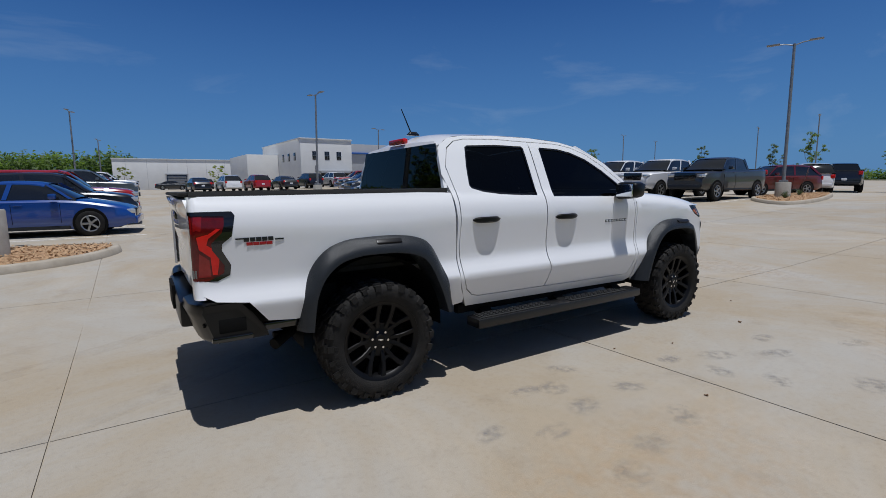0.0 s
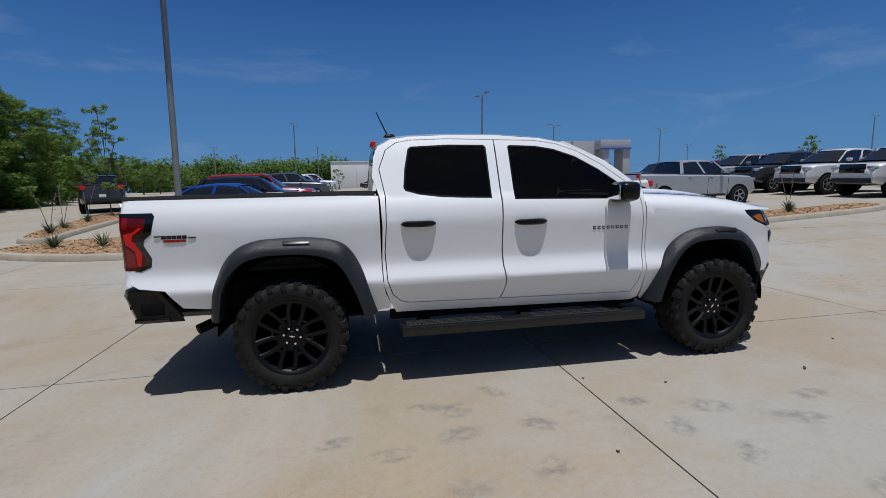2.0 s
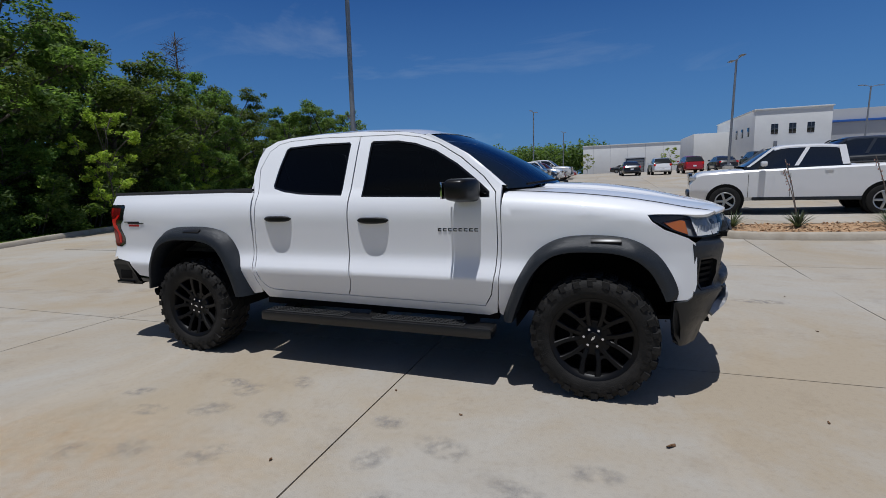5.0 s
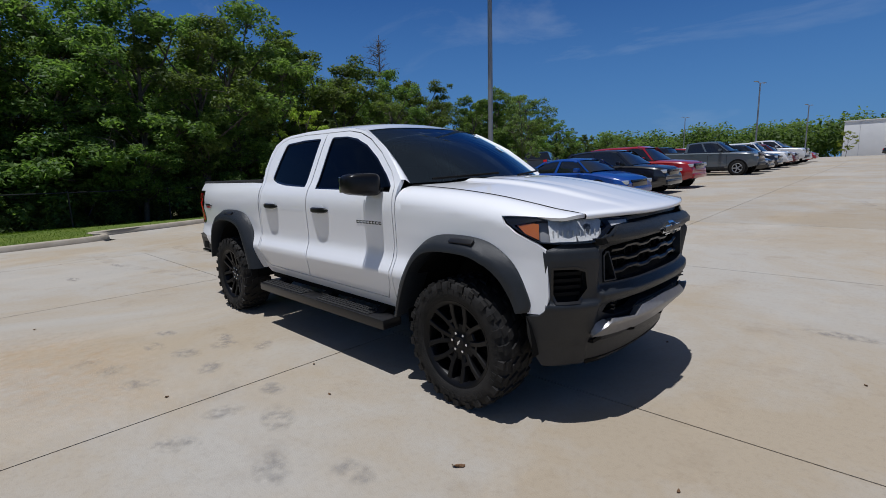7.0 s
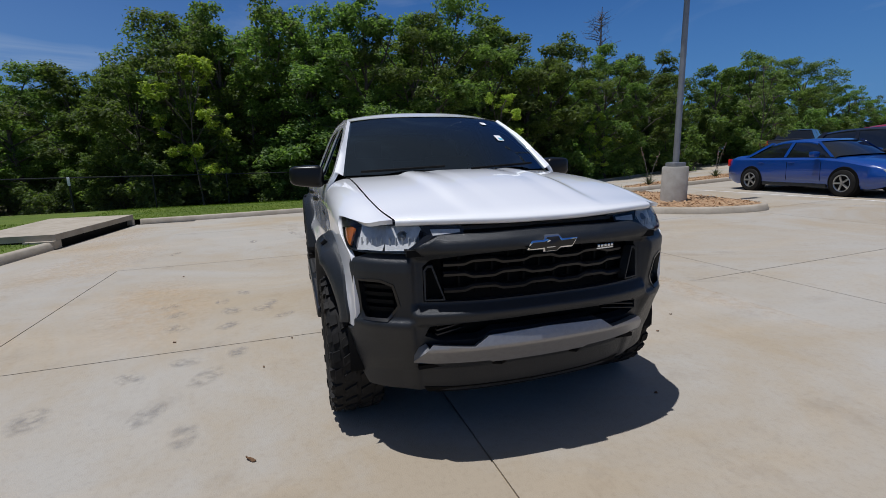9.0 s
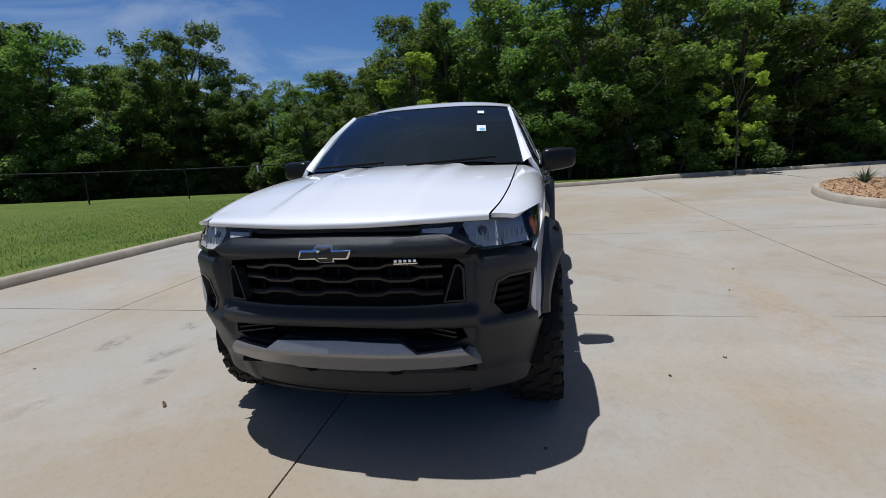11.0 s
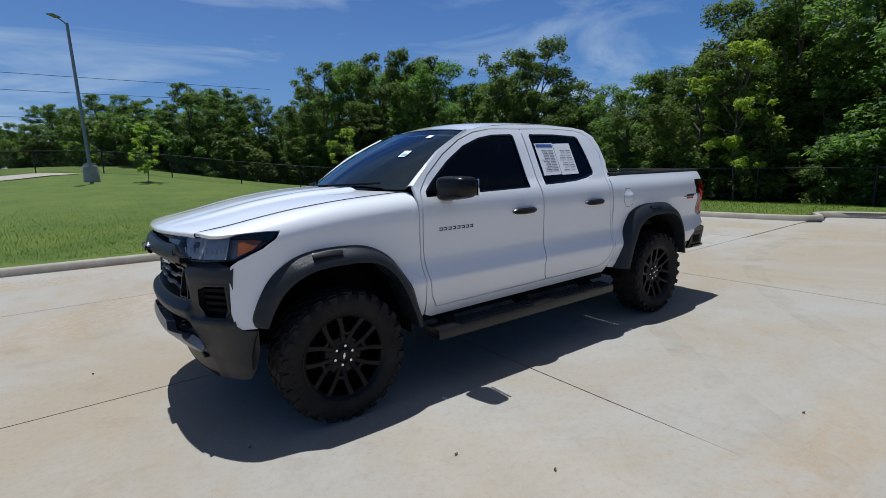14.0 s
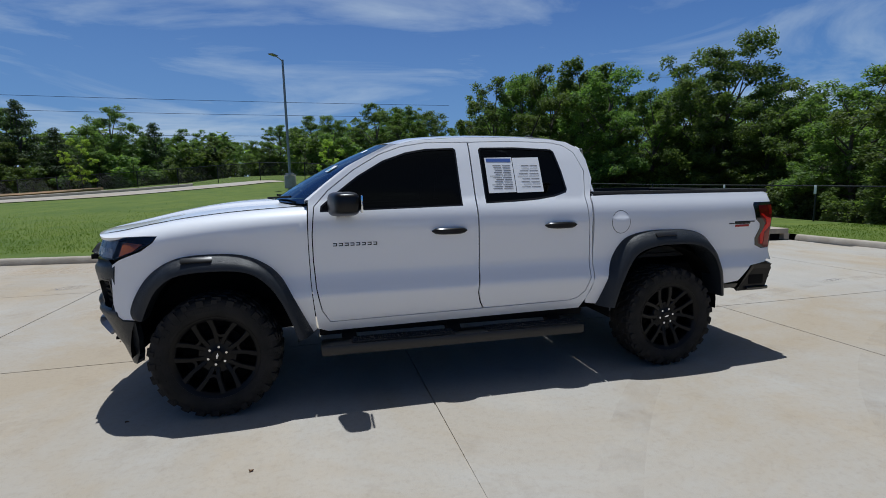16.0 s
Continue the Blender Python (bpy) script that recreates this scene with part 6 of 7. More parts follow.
for i, (az, el) in enumerate(TOPS):
    rng = lerp(RANGE, az)
    x, y = at_bearing(az + rnd.uniform(-0.6, 0.6), rng + rnd.uniform(-1, 2.0))
    h = 1.4 + rng * math.tan(radians(el)) - gz(x, y) + 0.1
    src = PINE if az > 284 and i % 3 != 1 else OAKS[(0, 1, 2, 0, 2, 1)[i % 6]]
    put(src, 10, x, y, h * (1.08 if 150 < az < 216 else 1.02), rnd.uniform(0.9, 1.15) * (1.15 if h < 9 else 1.0))
    # second and third ranks
    for dr, f in ((6, 0.93), (13, 0.88))[:2 if i % 2 else 1]:
        az2, r2 = az + rnd.uniform(-2.5, 2.5), rng + dr + rnd.uniform(-1.5, 2)
        x, y = at_bearing(az2, r2)
        h = (1.4 + r2 * math.tan(radians(lerp(TOPS, az2))) - gz(x, y)) * f * rnd.uniform(0.85, 1.0)
        if h > 2.5:
            put(OAKS[rnd.choice((0, 2, 2, 2))], 10, x, y, h, rnd.uniform(1.1, 1.4))
# lower trees at the wood's edge, then undergrowth
for k in range(44):
    az = 121 + 182 * (k + rnd.random()) / 44
    rng = lerp(RANGE, az) - rnd.uniform(-0.8, 1.2) * (-0.5 if abs(az - 188) < 4 else 1.0)
    x, y = at_bearing(az, rng)
    h = (1.4 + rng * math.tan(radians(lerp(TOPS, az)))) * rnd.uniform(0.38, 0.68)
    put(OAKS[rnd.choice((2, 2, 3, 0))], 10, x, y, h, rnd.uniform(1.1, 1.5))
for k in range(84):
    az = 119 + 183 * (k + rnd.random()) / 84
    rng = lerp(RANGE, az) - rnd.uniform(-1.0, 1.6) * (0.1 if abs(az - 188) < 4 else 1.0)
    x, y = at_bearing(az, rng)
    s = rnd.uniform(0.6, 1.25) * (1.3 if rng > 35 else 1.0)
    ob = copy_thing(BUSHES[k % 2], Matrix.LocRotScale((x, y, gz(x, y) - 0.05), Euler((0, 0, rnd.uniform(0, 6.28))), None))
    ob.scale = (s * 1.15, s * 1.15, s)
# young light trees by the fence and on the lawn
for x, y, h in ((-14.5, -4.5, 6.2), (-12.9, 7.4, 4.5), (-5.9, -18.9, 3.6), (2.4, -21.8, 3.0), (18, -31.8, 4.0), (-17.2, 14.8, 4.2), (-19.5, 19, 3.6)):
    put(YOUNG, 5, x, y, h)
# planted trees on the lot
for x, y, h in ((-9.9, 18.4, 5.0), (36.5, 17.5, 3.6), (38.5, 13.4, 3.6), (34.5, 9.6, 4.0), (40.8, 7, 3.7), (29.8, 22.5, 3.4), (32.2, 25, 3.6), (28.3, 29, 3.2)):
    put(SMALL, 5, x, y, h)
for x, y, h in ((-3.2, 92, 4.2), (11, 90, 4.5), (15, 74, 3.8), (17.5, 71, 3.5)):
    put(YOUNG, 5, x, y, h, 1.3)
# park the patterns among the trees at the back
for i, src in enumerate(OAKS + [PINE]):
    x, y = at_bearing(200 + 9 * i, 56)
    src.matrix_basis = Matrix.LocRotScale((x, y, gz(x, y)), None, (0.9, 0.9, 0.9))
YOUNG.matrix_basis = pose(*at_bearing(150, 40), 0)
SMALL.matrix_basis = pose(*at_bearing(141, 46), 0)
for i, src in enumerate(BUSHES):
    x, y = at_bearing(188 + 7 * i, 24)
    src.matrix_basis = pose(x, y, gz(x, y))

# dead tree: bare grey boughs
dead = thing("dead_tree", "bare grey-brown dead cedar among green trees", "tree")
rd = random.Random(8)
bm = bmesh.new()
branch_rows(bm, [(0, 0, -0.2), (0.1, 0, 4), (0, 0.1, 8), (0.1, 0.1, 10.8)], 0.17, 0.02, 7)
part("trunk", bm, DEADWOOD, dead)
bm = bmesh.new()
for k in range(150):
    f = rd.uniform(0.08, 0.98)
    z = 10.6 * f
    a, l = rd.uniform(0, 6.283), (2.9 * (1 - f) ** 0.7 + 0.4) * rd.uniform(0.5, 1)
    e = (l * math.cos(a), l * math.sin(a), z + l * rd.uniform(-0.1, 0.45))
    branch_rows(bm, [(0, 0, z), (e[0] * 0.5, e[1] * 0.5, z + 0.2 * l), e], 0.025, 0.006, 4)
    for q in range(7):
        g = rd.uniform(0.3, 1.0)
        b0 = Vector((e[0] * g, e[1] * g, z + (e[2] - z) * g))
        branch_rows(bm, [b0, b0 + Vector((rd.gauss(0, 0.25), rd.gauss(0, 0.25), rd.uniform(0, 0.4)))], 0.008, 0.003, 3)
part("branchwork", bm, DEADWOOD, dead)
dead.matrix_basis = pose(-21.6, 18.2, gz(-21.6, 18.2) - 0.2)
# far wooded skyline beyond the lot
rnd2 = random.Random(12)
blobs = []
for k in range(130):
    az = 93 + 25 * k / 130
    r = rnd2.uniform(150, 190)
    x, y = at_bearing(az, r)
    blobs.append(((x, y, 1.5 + rnd2.uniform(1, 7.0 + (az - 93) * 0.05)), rnd2.uniform(3, 5), 0.8))
for k in range(60):
    az = 10 + 20 * k / 60
    x, y = at_bearing(az, rnd2.uniform(230, 260))
    blobs.append(((x, y, 1.0 + rnd2.uniform(0, 2.5)), rnd2.uniform(2.5, 4), 0.8))
for k in range(170):
    az = 128 + 174 * k / 170
    r = lerp(RANGE, az) + rnd2.uniform(17, 24)
    x, y = at_bearing(az, r)
    blobs.append(((x, y, gz(x, y) + rnd2.uniform(0.5, 0.6 * r * math.tan(radians(lerp(TOPS, az))))), rnd2.uniform(2.2, 3.6), 0.8))
me = leaves_mesh("far_woods", blobs, 34000, 1.0, rnd2)
me.materials.append(LEAF)
tagged(new("far_woods", me), "dark green wooded skyline far beyond the lot", "woods", kind="stuff")


# ---- lamps, fence, buildings ----
def lamp(x, y, top, arms=2, plinth=0.95, yaw=0.0, lean=1.3, north=0.0):
    z0 = gz(x, y)
    h = top - z0
    t = thing("street_lamp", "tall grey lamp pole on a round concrete base", "street lamp", "car lot lamps", Matrix.Translation((x, y, z0)) @ Matrix.Rotation(radians(lean), 4, "Y") @ Matrix.Rotation(radians(-north), 4, "X") @ Matrix.Rotation(radians(yaw), 4, "Z"))
    lathe("base", [(0.0, plinth), (0.29, plinth), (0.305, plinth - 0.03), (0.31, -0.25), (0.0, -0.25)], PLINTH, t, 28, "z", "round cast concrete base")
    bm = box_bm(bmesh.new(), (0, 0, plinth + 0.05), (0.34, 0.34, 0.1), 0.02)
    part("base_cover", bm, POLE, t)
    lathe("pole", [(0.0, plinth), (0.075, plinth), (0.055, h), (0.0, h)], POLE, t, 16, "z")
    for k in range(arms):
        s = 1 if k == 0 else -1
        tube("arm", [(0, 0, h - 0.08), (s * 0.28, 0, h + 0.01), (s * 0.55, 0, h + 0.04)], 0.025, POLE, t, 8)
        bm = box_bm(bmesh.new(), (s * 0.78, 0, h + 0.06), (0.5, 0.26, 0.045), 0.015)
        part("lamp_head", bm, POLE, t, "flat grey lamp head")
    return t


lamp(-3.72, 8.05, 8.6, 2, 0.98, 90, 0.6, 0.3)
lamp(4.45, -22.87, 7.9, 1, 0.8, 60, 0.6)
lamp(9.3, 29.3, 7.75, 2, yaw=100)
lamp(22.9, 48.6, 8.1, 2, yaw=20)
lamp(-5.8, 48.7, 8.2, 2, yaw=80, lean=0.4)
lamp(-5.05, 69.3, 7.6, 2, yaw=80, lean=0.4)
lamp(-21.4, 77.0, 8.2, 2, yaw=80, lean=0.4)
lamp(35.4, 47.0, 7.55, 2, lean=0.4)
lamp(54.1, 67.0, 7.4, 2, lean=0.4)
lamp(23.7, 6.5, 7.45, 2, 0.8, 110, 0.3)
lamp(64, 20, 8.7, 2, yaw=20, lean=0.4)
lamp(71, 29.5, 8.7, 2, yaw=20, lean=0.4)
lamp(59.6, 42.5, 8.4, 2, yaw=20, lean=0.4)
lamp(75.5, 48, 8.6, 2, yaw=20, lean=0.4)

# chain-link fence with dark posts and rail
fence = thing("fence", "black chain-link fence along the woods", "fence")
FP = [Vector(p) for p in ((-24.5, 26.5), (-18.6, 15.5), (-15.9, 8.5), (-14.6, 2.5), (-13.9, -3.5), (-12.9, -8.2), (-10.4, -13.0), (-6.4, -18.2), (-1.9, -23.3), (3.9, -28), (12.6, -32.8), (26.5, -36.6))]
fp = []
for a, b in zip(FP, FP[1:]):
    n = max(1, round((b - a).length / 3.0))
    fp += [a.lerp(b, k / n) for k in range(n)]
fp.append(FP[-1])
FBLACK = mat("black coated steel", (0.012, 0.012, 0.012), 0.5)
tops = []
for p in fp:
    z = gz(p.x, p.y)
    tube("post", [(p.x, p.y, z - 0.1), (p.x, p.y, z + 1.32)], 0.03, FBLACK, fence, 6)
    tops.append((p.x, p.y, z + 1.27))
tube("top_rail", tops, 0.021, FBLACK, fence, 6)
tube("bottom_wire", [(x, y, z - 1.2) for x, y, z in tops], 0.006, FBLACK, fence, 4)
verts, faces = [], []
for (x0, y0, z0), (x1, y1, z1) in zip(tops, tops[1:]):
    n = int(math.hypot(x1 - x0, y1 - y0) / 0.11)
    for k in range(n):
        for s in (1, -1):
            f0, f1 = k / n, k / n + s * 1.2 / math.hypot(x1 - x0, y1 - y0)
            f1 = min(1, max(0, f1))
            hh = abs(f1 - f0) * math.hypot(x1 - x0, y1 - y0)
            a = Vector((x0 + (x1 - x0) * f0, y0 + (y1 - y0) * f0, z0 + (z1 - z0) * f0 - 1.2))
            b = Vector((x0 + (x1 - x0) * f1, y0 + (y1 - y0) * f1, z0 + (z1 - z0) * f1 - 1.2 + hh))
            w = Vector((0.003, 0.003, 0.0))
            i = len(verts)
            verts += [tuple(a - w), tuple(a + w), tuple(b + w), tuple(b - w)]
            faces.append((i, i + 1, i + 2, i + 3))
me = bpy.data.meshes.new("wire_netting")
me.from_pydata(verts, [], faces)
me.materials.append(FBLACK)
mw = new("wire_netting", me)
mw.parent = fence
tagged(mw, kind="stuff")
# white marker tags on two posts
for p in (fp[13], fp[14]):
    box("tag", (p.x + 0.04, p.y, gz(p.x, p.y) + 1.15), (0.02, 0.08, 0.28), PAPER, fence, 0.004, label="white marker tag")

# dealership building
B = gz(30, 80)
bld = thing("building", "white two-storey building with dark windows and a grey entrance wing", "building")
bm = bmesh.new()
box_bm(bm, (29.6, 91, B + 4.75), (10.2, 23, 9.7), 0.02)
box_bm(bm, (21.5, 99, B + 3.6), (6.5, 14, 7.2), 0.02)
part("wall", bm, WALL_WHITE, bld)
box("roof_coping", (29.6, 91, B + 9.65), (10.5, 23.3, 0.22), WALL_WHITE, bld, 0.02)
for k in range(3):
    w = box("window", (27.2 + 2.4 * k, 79.52, B + 6.3), (0.95, 0.10, 1.7), WIN_DARK, bld, 0.01)
    bm = bmesh.new()
    box_bm(bm, (27.2 + 2.4 * k, 79.45, B + 6.3), (1.0, 0.06, 0.06))
    box_bm(bm, (27.2 + 2.4 * k, 79.45, B + 6.3), (0.05, 0.06, 1.75))
    part("window_bars", bm, GREY_MET, w)
for k in range(3):
    box("window", (24.45, 82.5 + 3.2 * k, B + 6.2), (0.1, 0.9, 1.6), WIN_DARK, bld, 0.01)
box("porch", (31.2, 79.0, B + 3.0), (6.8, 1.6, 0.5), WALL_GREY, bld, 0.03)
for k in range(3):
    box("door", (29.0 + 2.2 * k, 79.48, B + 1.5), (1.5, 0.1, 2.5), WIN_DARK, bld, 0.01)
box("vent", (27.4, 79.45, B + 3.6), (0.5, 0.1, 1.4), GREY_MET, bld, 0.02)
bm = bmesh.new()
box_bm(bm, (40.0, 88, B + 4.6), (10.6, 12, 9.2), 0.02)
part("entrance_wing", bm, WALL_GREY, bld, "grey panelled wing")
bm = bmesh.new()
box_bm(bm, (48.4, 85.6, B + 4.6), (5.6, 8, 9.2), 0.02)
part("entrance_wing", bm, WALL_GREY, bld, "grey panelled wing")
box("showroom_window", (38.6, 81.9, B + 1.3), (6.6, 0.2, 1.9), WIN_DARK, bld, 0.01)
box("fascia_band", (39.0, 81.8, B + 7.2), (8.4, 0.3, 0.35), BLUE_BAND, bld, 0.01, label="blue fascia stripe")
box("showroom_window", (47.2, 81.5, B + 1.6), (2.6, 0.2, 1.7), WIN_DARK, bld, 0.01)
box("portal_leg", (51.8, 81, B + 3.6), (1.2, 3, 7.4), WALL_GREY, bld, 0.02)
box("portal_leg", (56.4, 81, B + 3.6), (1.6, 3, 7.4), WALL_GREY, bld, 0.02)
box("portal_top", (53.8, 81, B + 8.25), (6.9, 3.2, 1.95), WALL_GREY, bld, 0.02)
box("fascia_band", (53.8, 79.3, B + 7.3), (6.95, 0.3, 0.35), BLUE_BAND, bld, 0.01, label="blue fascia stripe")

bld.matrix_basis = Matrix.Translation((17.16, 60.3, gz(17, 60))) @ Matrix.Rotation(radians(3), 4, "Z") @ Matrix.Diagonal((0.715, 0.784, 0.66, 1)) @ Matrix.Translation((-24.5, -79.5, -B))

W2 = gz(0, 120)
wh = thing("warehouse", "long low white warehouse with one loading door", "building")
box("wall", (4.5, 128, W2 + 4.0), (33, 16, 8.1), WALL_WHITE, wh, 0.02)
box("roof_coping", (4.5, 128, W2 + 8.05), (33.3, 16.3, 0.2), WALL_WHITE, wh, 0.02)
for k in range(8):
    box("wall_joint", (-9.5 + 4.1 * k, 119.97, W2 + 4.0), (0.05, 0.04, 7.9), WALL_GREY, wh, 0)
dr = box("loading_door", (0.5, 119.95, W2 + 2.0), (4.2, 0.15, 4.0), WIN_DARK, wh, 0.01)
box("door_lintel", (0.5, 119.8, W2 + 4.1), (4.8, 0.4, 0.3), WALL_GREY, dr, 0.01)
for k in range(5):
    box("door_panel", (0.5, 119.83, W2 + 0.45 + 0.72 * k), (3.9, 0.05, 0.62), GREY_MET, dr, 0.01)

wh.matrix_basis = Matrix.Translation((-5.2, 108, gz(0, 108))) @ Matrix.Diagonal((0.86, 0.86, 0.75, 1)) @ Matrix.Translation((12, -120, -W2))

# overhead wires in front of the southern woods
wires = thing("power_line", "thin black power lines before the trees", "power line")
for dz in (0, 1.6, 2.6):
    tube("wire", [(-8 + 7 * k, -37 + 0.3 * k, 5.2 + dz + 0.012 * (k - 5) ** 2) for k in range(11)], 0.015, BLACK, wires, 4)


# ---- parked vehicles ----
def car_wheel(parent, x, y, r, rim, s):
    w = new("wheel")
    w.parent = parent
    w.matrix_basis = pose(x, y, r, 0, 0, 0 if s > 0 else 180)
    lathe("tyre", [(r * 0.62, 0.10), (r * 0.8, 0.115), (r * 0.97, 0.09), (r, 0.06), (r, -0.08), (r * 0.8, -0.10)], RUBBER, w, 28)
    rm = lathe("rim", [(r * 0.66, 0.10), (r * 0.63, 0.108), (r * 0.58, 0.100), (r * 0.56, 0.06)], rim, w, 28)
    for k in range(5):
        a = 2 * math.pi * k / 5
        bm = box_bm(bmesh.new(), (r * 0.34, 0.088, 0), (r * 0.60, 0.03, r * 0.15), 0.008)
        part("spoke", bm, rim, rm).matrix_basis = pose(0, 0, 0, 0, math.degrees(a), 0)
    lathe("hub", [(0.0, 0.108), (r * 0.12, 0.108), (r * 0.14, 0.07)], rim, rm, 12)
    return w


def vehicle(name, label, L, W, top, belt, roof, wb, fx, r, zb, rim, kind):
    """A car facing +x, its middle at x = 0. top: profile of bonnet and boot, roof: profile of the cabin roof, belt: window line, fx: front axle."""
    c = thing(name, label, kind, "parked vehicles")
    hw = W / 2
    n = 33
    rows = []
    for i in range(n):
        x = -L / 2 + L * i / (n - 1)
        e = abs(2 * x / L)
        k = 1 - 0.16 * max(0, (e - 0.72) / 0.28) ** 2.2
        zt = curve(top, x)
        lo = zb + 0.12 * max(0, (e - 0.85) / 0.15)
        zs = min(belt - 0.02, zt - 0.03)
        m = lo + 0.45 * (zs - lo)
        half = [(hw * k * 0.90, lo), (hw * k * 0.985, lo + 0.10), (hw * k, m), (hw * k * 0.985, zs - 0.05), (hw * k * 0.94, zs), (hw * k * 0.80, zt), (hw * k * 0.4, zt + 0.012)]
        rows.append([(x, -y, z) for y, z in half] + [(x, y, z) for y, z in half[::-1]])
    body = grid_mesh("body", rows, CAR_PAINT, c, True, caps=True, sharp=35)
    xs = [p[0] for p in roof]
    gl = []
    for i in range(17):
        x = xs[0] + (xs[-1] - xs[0]) * i / 16
        zr = curve(roof, x)
        f = max(0.0, min(1, (zr - belt) / 0.45))
        wt = hw * (0.90 - 0.17 * f)
        gl.append([(x, -hw * 0.925, belt - 0.08), (x, -hw * 0.915, belt - 0.01), (x, -wt, max(zr - 0.05, belt)), (x, -wt * 0.86, max(zr - 0.012, belt)), (x, 0, max(zr, belt + 0.01)),
                   (x, wt * 0.86, max(zr - 0.012, belt)), (x, wt, max(zr - 0.05, belt)), (x, hw * 0.915, belt - 0.01), (x, hw * 0.925, belt - 0.08)])
    grid_mesh("glass", gl, CAR_GLASS, c, label="dark car glass", sharp=45)
    # roof panel, rails and pillars in paint
    zmax = max(p[1] for p in roof)
    rx = [x for x in [xs[0] + (xs[-1] - xs[0]) * k / 40 for k in range(41)] if curve(roof, x) > zmax - 0.09]
    rr = []
    for k in range(9):
        x = rx[0] + (rx[-1] - rx[0]) * k / 8
        zr = curve(roof, x)
        wt = hw * (0.90 - 0.17 * min(1, (zr - belt) / 0.45))
        rr.append([(x, -wt - 0.012, zr - 0.085), (x, -wt - 0.006, zr - 0.045), (x, -wt * 0.86, zr + 0.006), (x, 0, zr + 0.018), (x, wt * 0.86, zr + 0.006), (x, wt + 0.006, zr - 0.045), (x, wt + 0.012, zr - 0.085)])
    grid_mesh("roof_panel", rr, CAR_PAINT, c, sharp=50)

    def pillar(x0, z0, x1, z1, w):
        for s in (-1, 1):
            def yy(z):
                return hw * (0.915 - 0.185 * max(0, min(1, (z - belt) / 0.45))) + 0.008
            grid_mesh("pillar", [[(x0 - w / 2, s * yy(z0), z0), (x0 + w / 2, s * yy(z0), z0)], [(x1 - w / 2, s * yy(z1), z1), (x1 + w / 2, s * yy(z1), z1)]], CAR_PAINT, c)
    ztop = zmax - 0.05
    xa = max(x for x in [xs[0] + (xs[-1] - xs[0]) * k / 60 for k in range(61)] if curve(roof, x) > zmax - 0.08)
    xc = min(x for x in [xs[0] + (xs[-1] - xs[0]) * k / 60 for k in range(61)] if curve(roof, x) > zmax - 0.08)
    pillar(xs[-1] - 0.10, belt, xa, ztop, 0.09)
    pillar((xs[0] + xs[-1]) / 2 - 0.02, belt, (xa + xc) / 2 - 0.02, ztop, 0.10)
    pillar(xs[0] + 0.10, belt, xc + 0.02, ztop, 0.16)
    for xw in (fx, fx - wb):
        for s in (-1, 1):
            lathe("wheel_arch", [(0.0, 0.0), (r * 1.16, 0.0), (r * 1.2, -0.03), (r * 1.2, -0.2)], BLACK, c, 28).matrix_basis = pose(xw, s * (hw + 0.006), r * 1.06, 0, 0, 0 if s > 0 else 180)
            car_wheel(c, xw, s * (hw - 0.065), r, rim, s)
    zf = curve(top, L / 2 - 0.25)
    for s in (-1, 1):
        box("head_lamp", (L / 2 - 0.13, s * hw * 0.70, zf - 0.14), (0.22, hw * 0.34, 0.13), LAMP_CLEAR, c, 0.03, Euler((0, 0, -s * 0.35)), "clear head lamp")
        box("tail_lamp", (-L / 2 + 0.07, s * hw * 0.80, curve(top, -L / 2 + 0.2) - 0.16), (0.10, hw * 0.22, 0.22), RED_LENS, c, 0.03, Euler((0, 0, s * 0.3)), "red tail lamp")
        box("mirror", (xs[-1] - 0.45, s * (hw + 0.10), belt + 0.08), (0.16, 0.20, 0.14), CAR_PAINT, c, 0.04)
        for xx in ((xs[0] + xs[-1]) / 2 - 0.75, (xs[0] + xs[-1]) / 2 + 0.25):
            box("door_handle", (xx, s * (hw * 0.992), belt - 0.14), (0.18, 0.03, 0.03), CAR_PAINT, c, 0.008)
            box("door_gap", (xx + 0.86, s * (hw * 0.996), zb + 0.42), (0.008, 0.012, belt - zb - 0.3), BLACK, c, 0)
        box("sill", (0, s * (hw * 0.95), zb + 0.05), (wb * 0.7, 0.08, 0.10), CLADDING, c, 0.02)
    box("grille", (L / 2 - 0.03, 0, zf - 0.18), (0.10, hw * 1.0, 0.22 if kind != "pickup truck" else 0.36), GLOSS_BLACK, c, 0.03, label="black grille")
    box("front_bumper", (L / 2 - 0.02, 0, zb + 0.17), (0.16, hw * 1.55, 0.20), CLADDING if kind != "car" else CAR_PAINT, c, 0.05)
    box("rear_bumper", (-L / 2 + 0.02, 0, zb + 0.20), (0.16, hw * 1.55, 0.20), CLADDING if kind != "car" else CAR_PAINT, c, 0.05)
    box("licence_plate", (-L / 2 - 0.01, 0, zb + 0.42), (0.02, 0.30, 0.15), PAPER, c, 0.003)
    box("underbody", (0, 0, zb + 0.06), (L * 0.86, W * 0.82, 0.14), BLACK, c, 0.02)
    return c


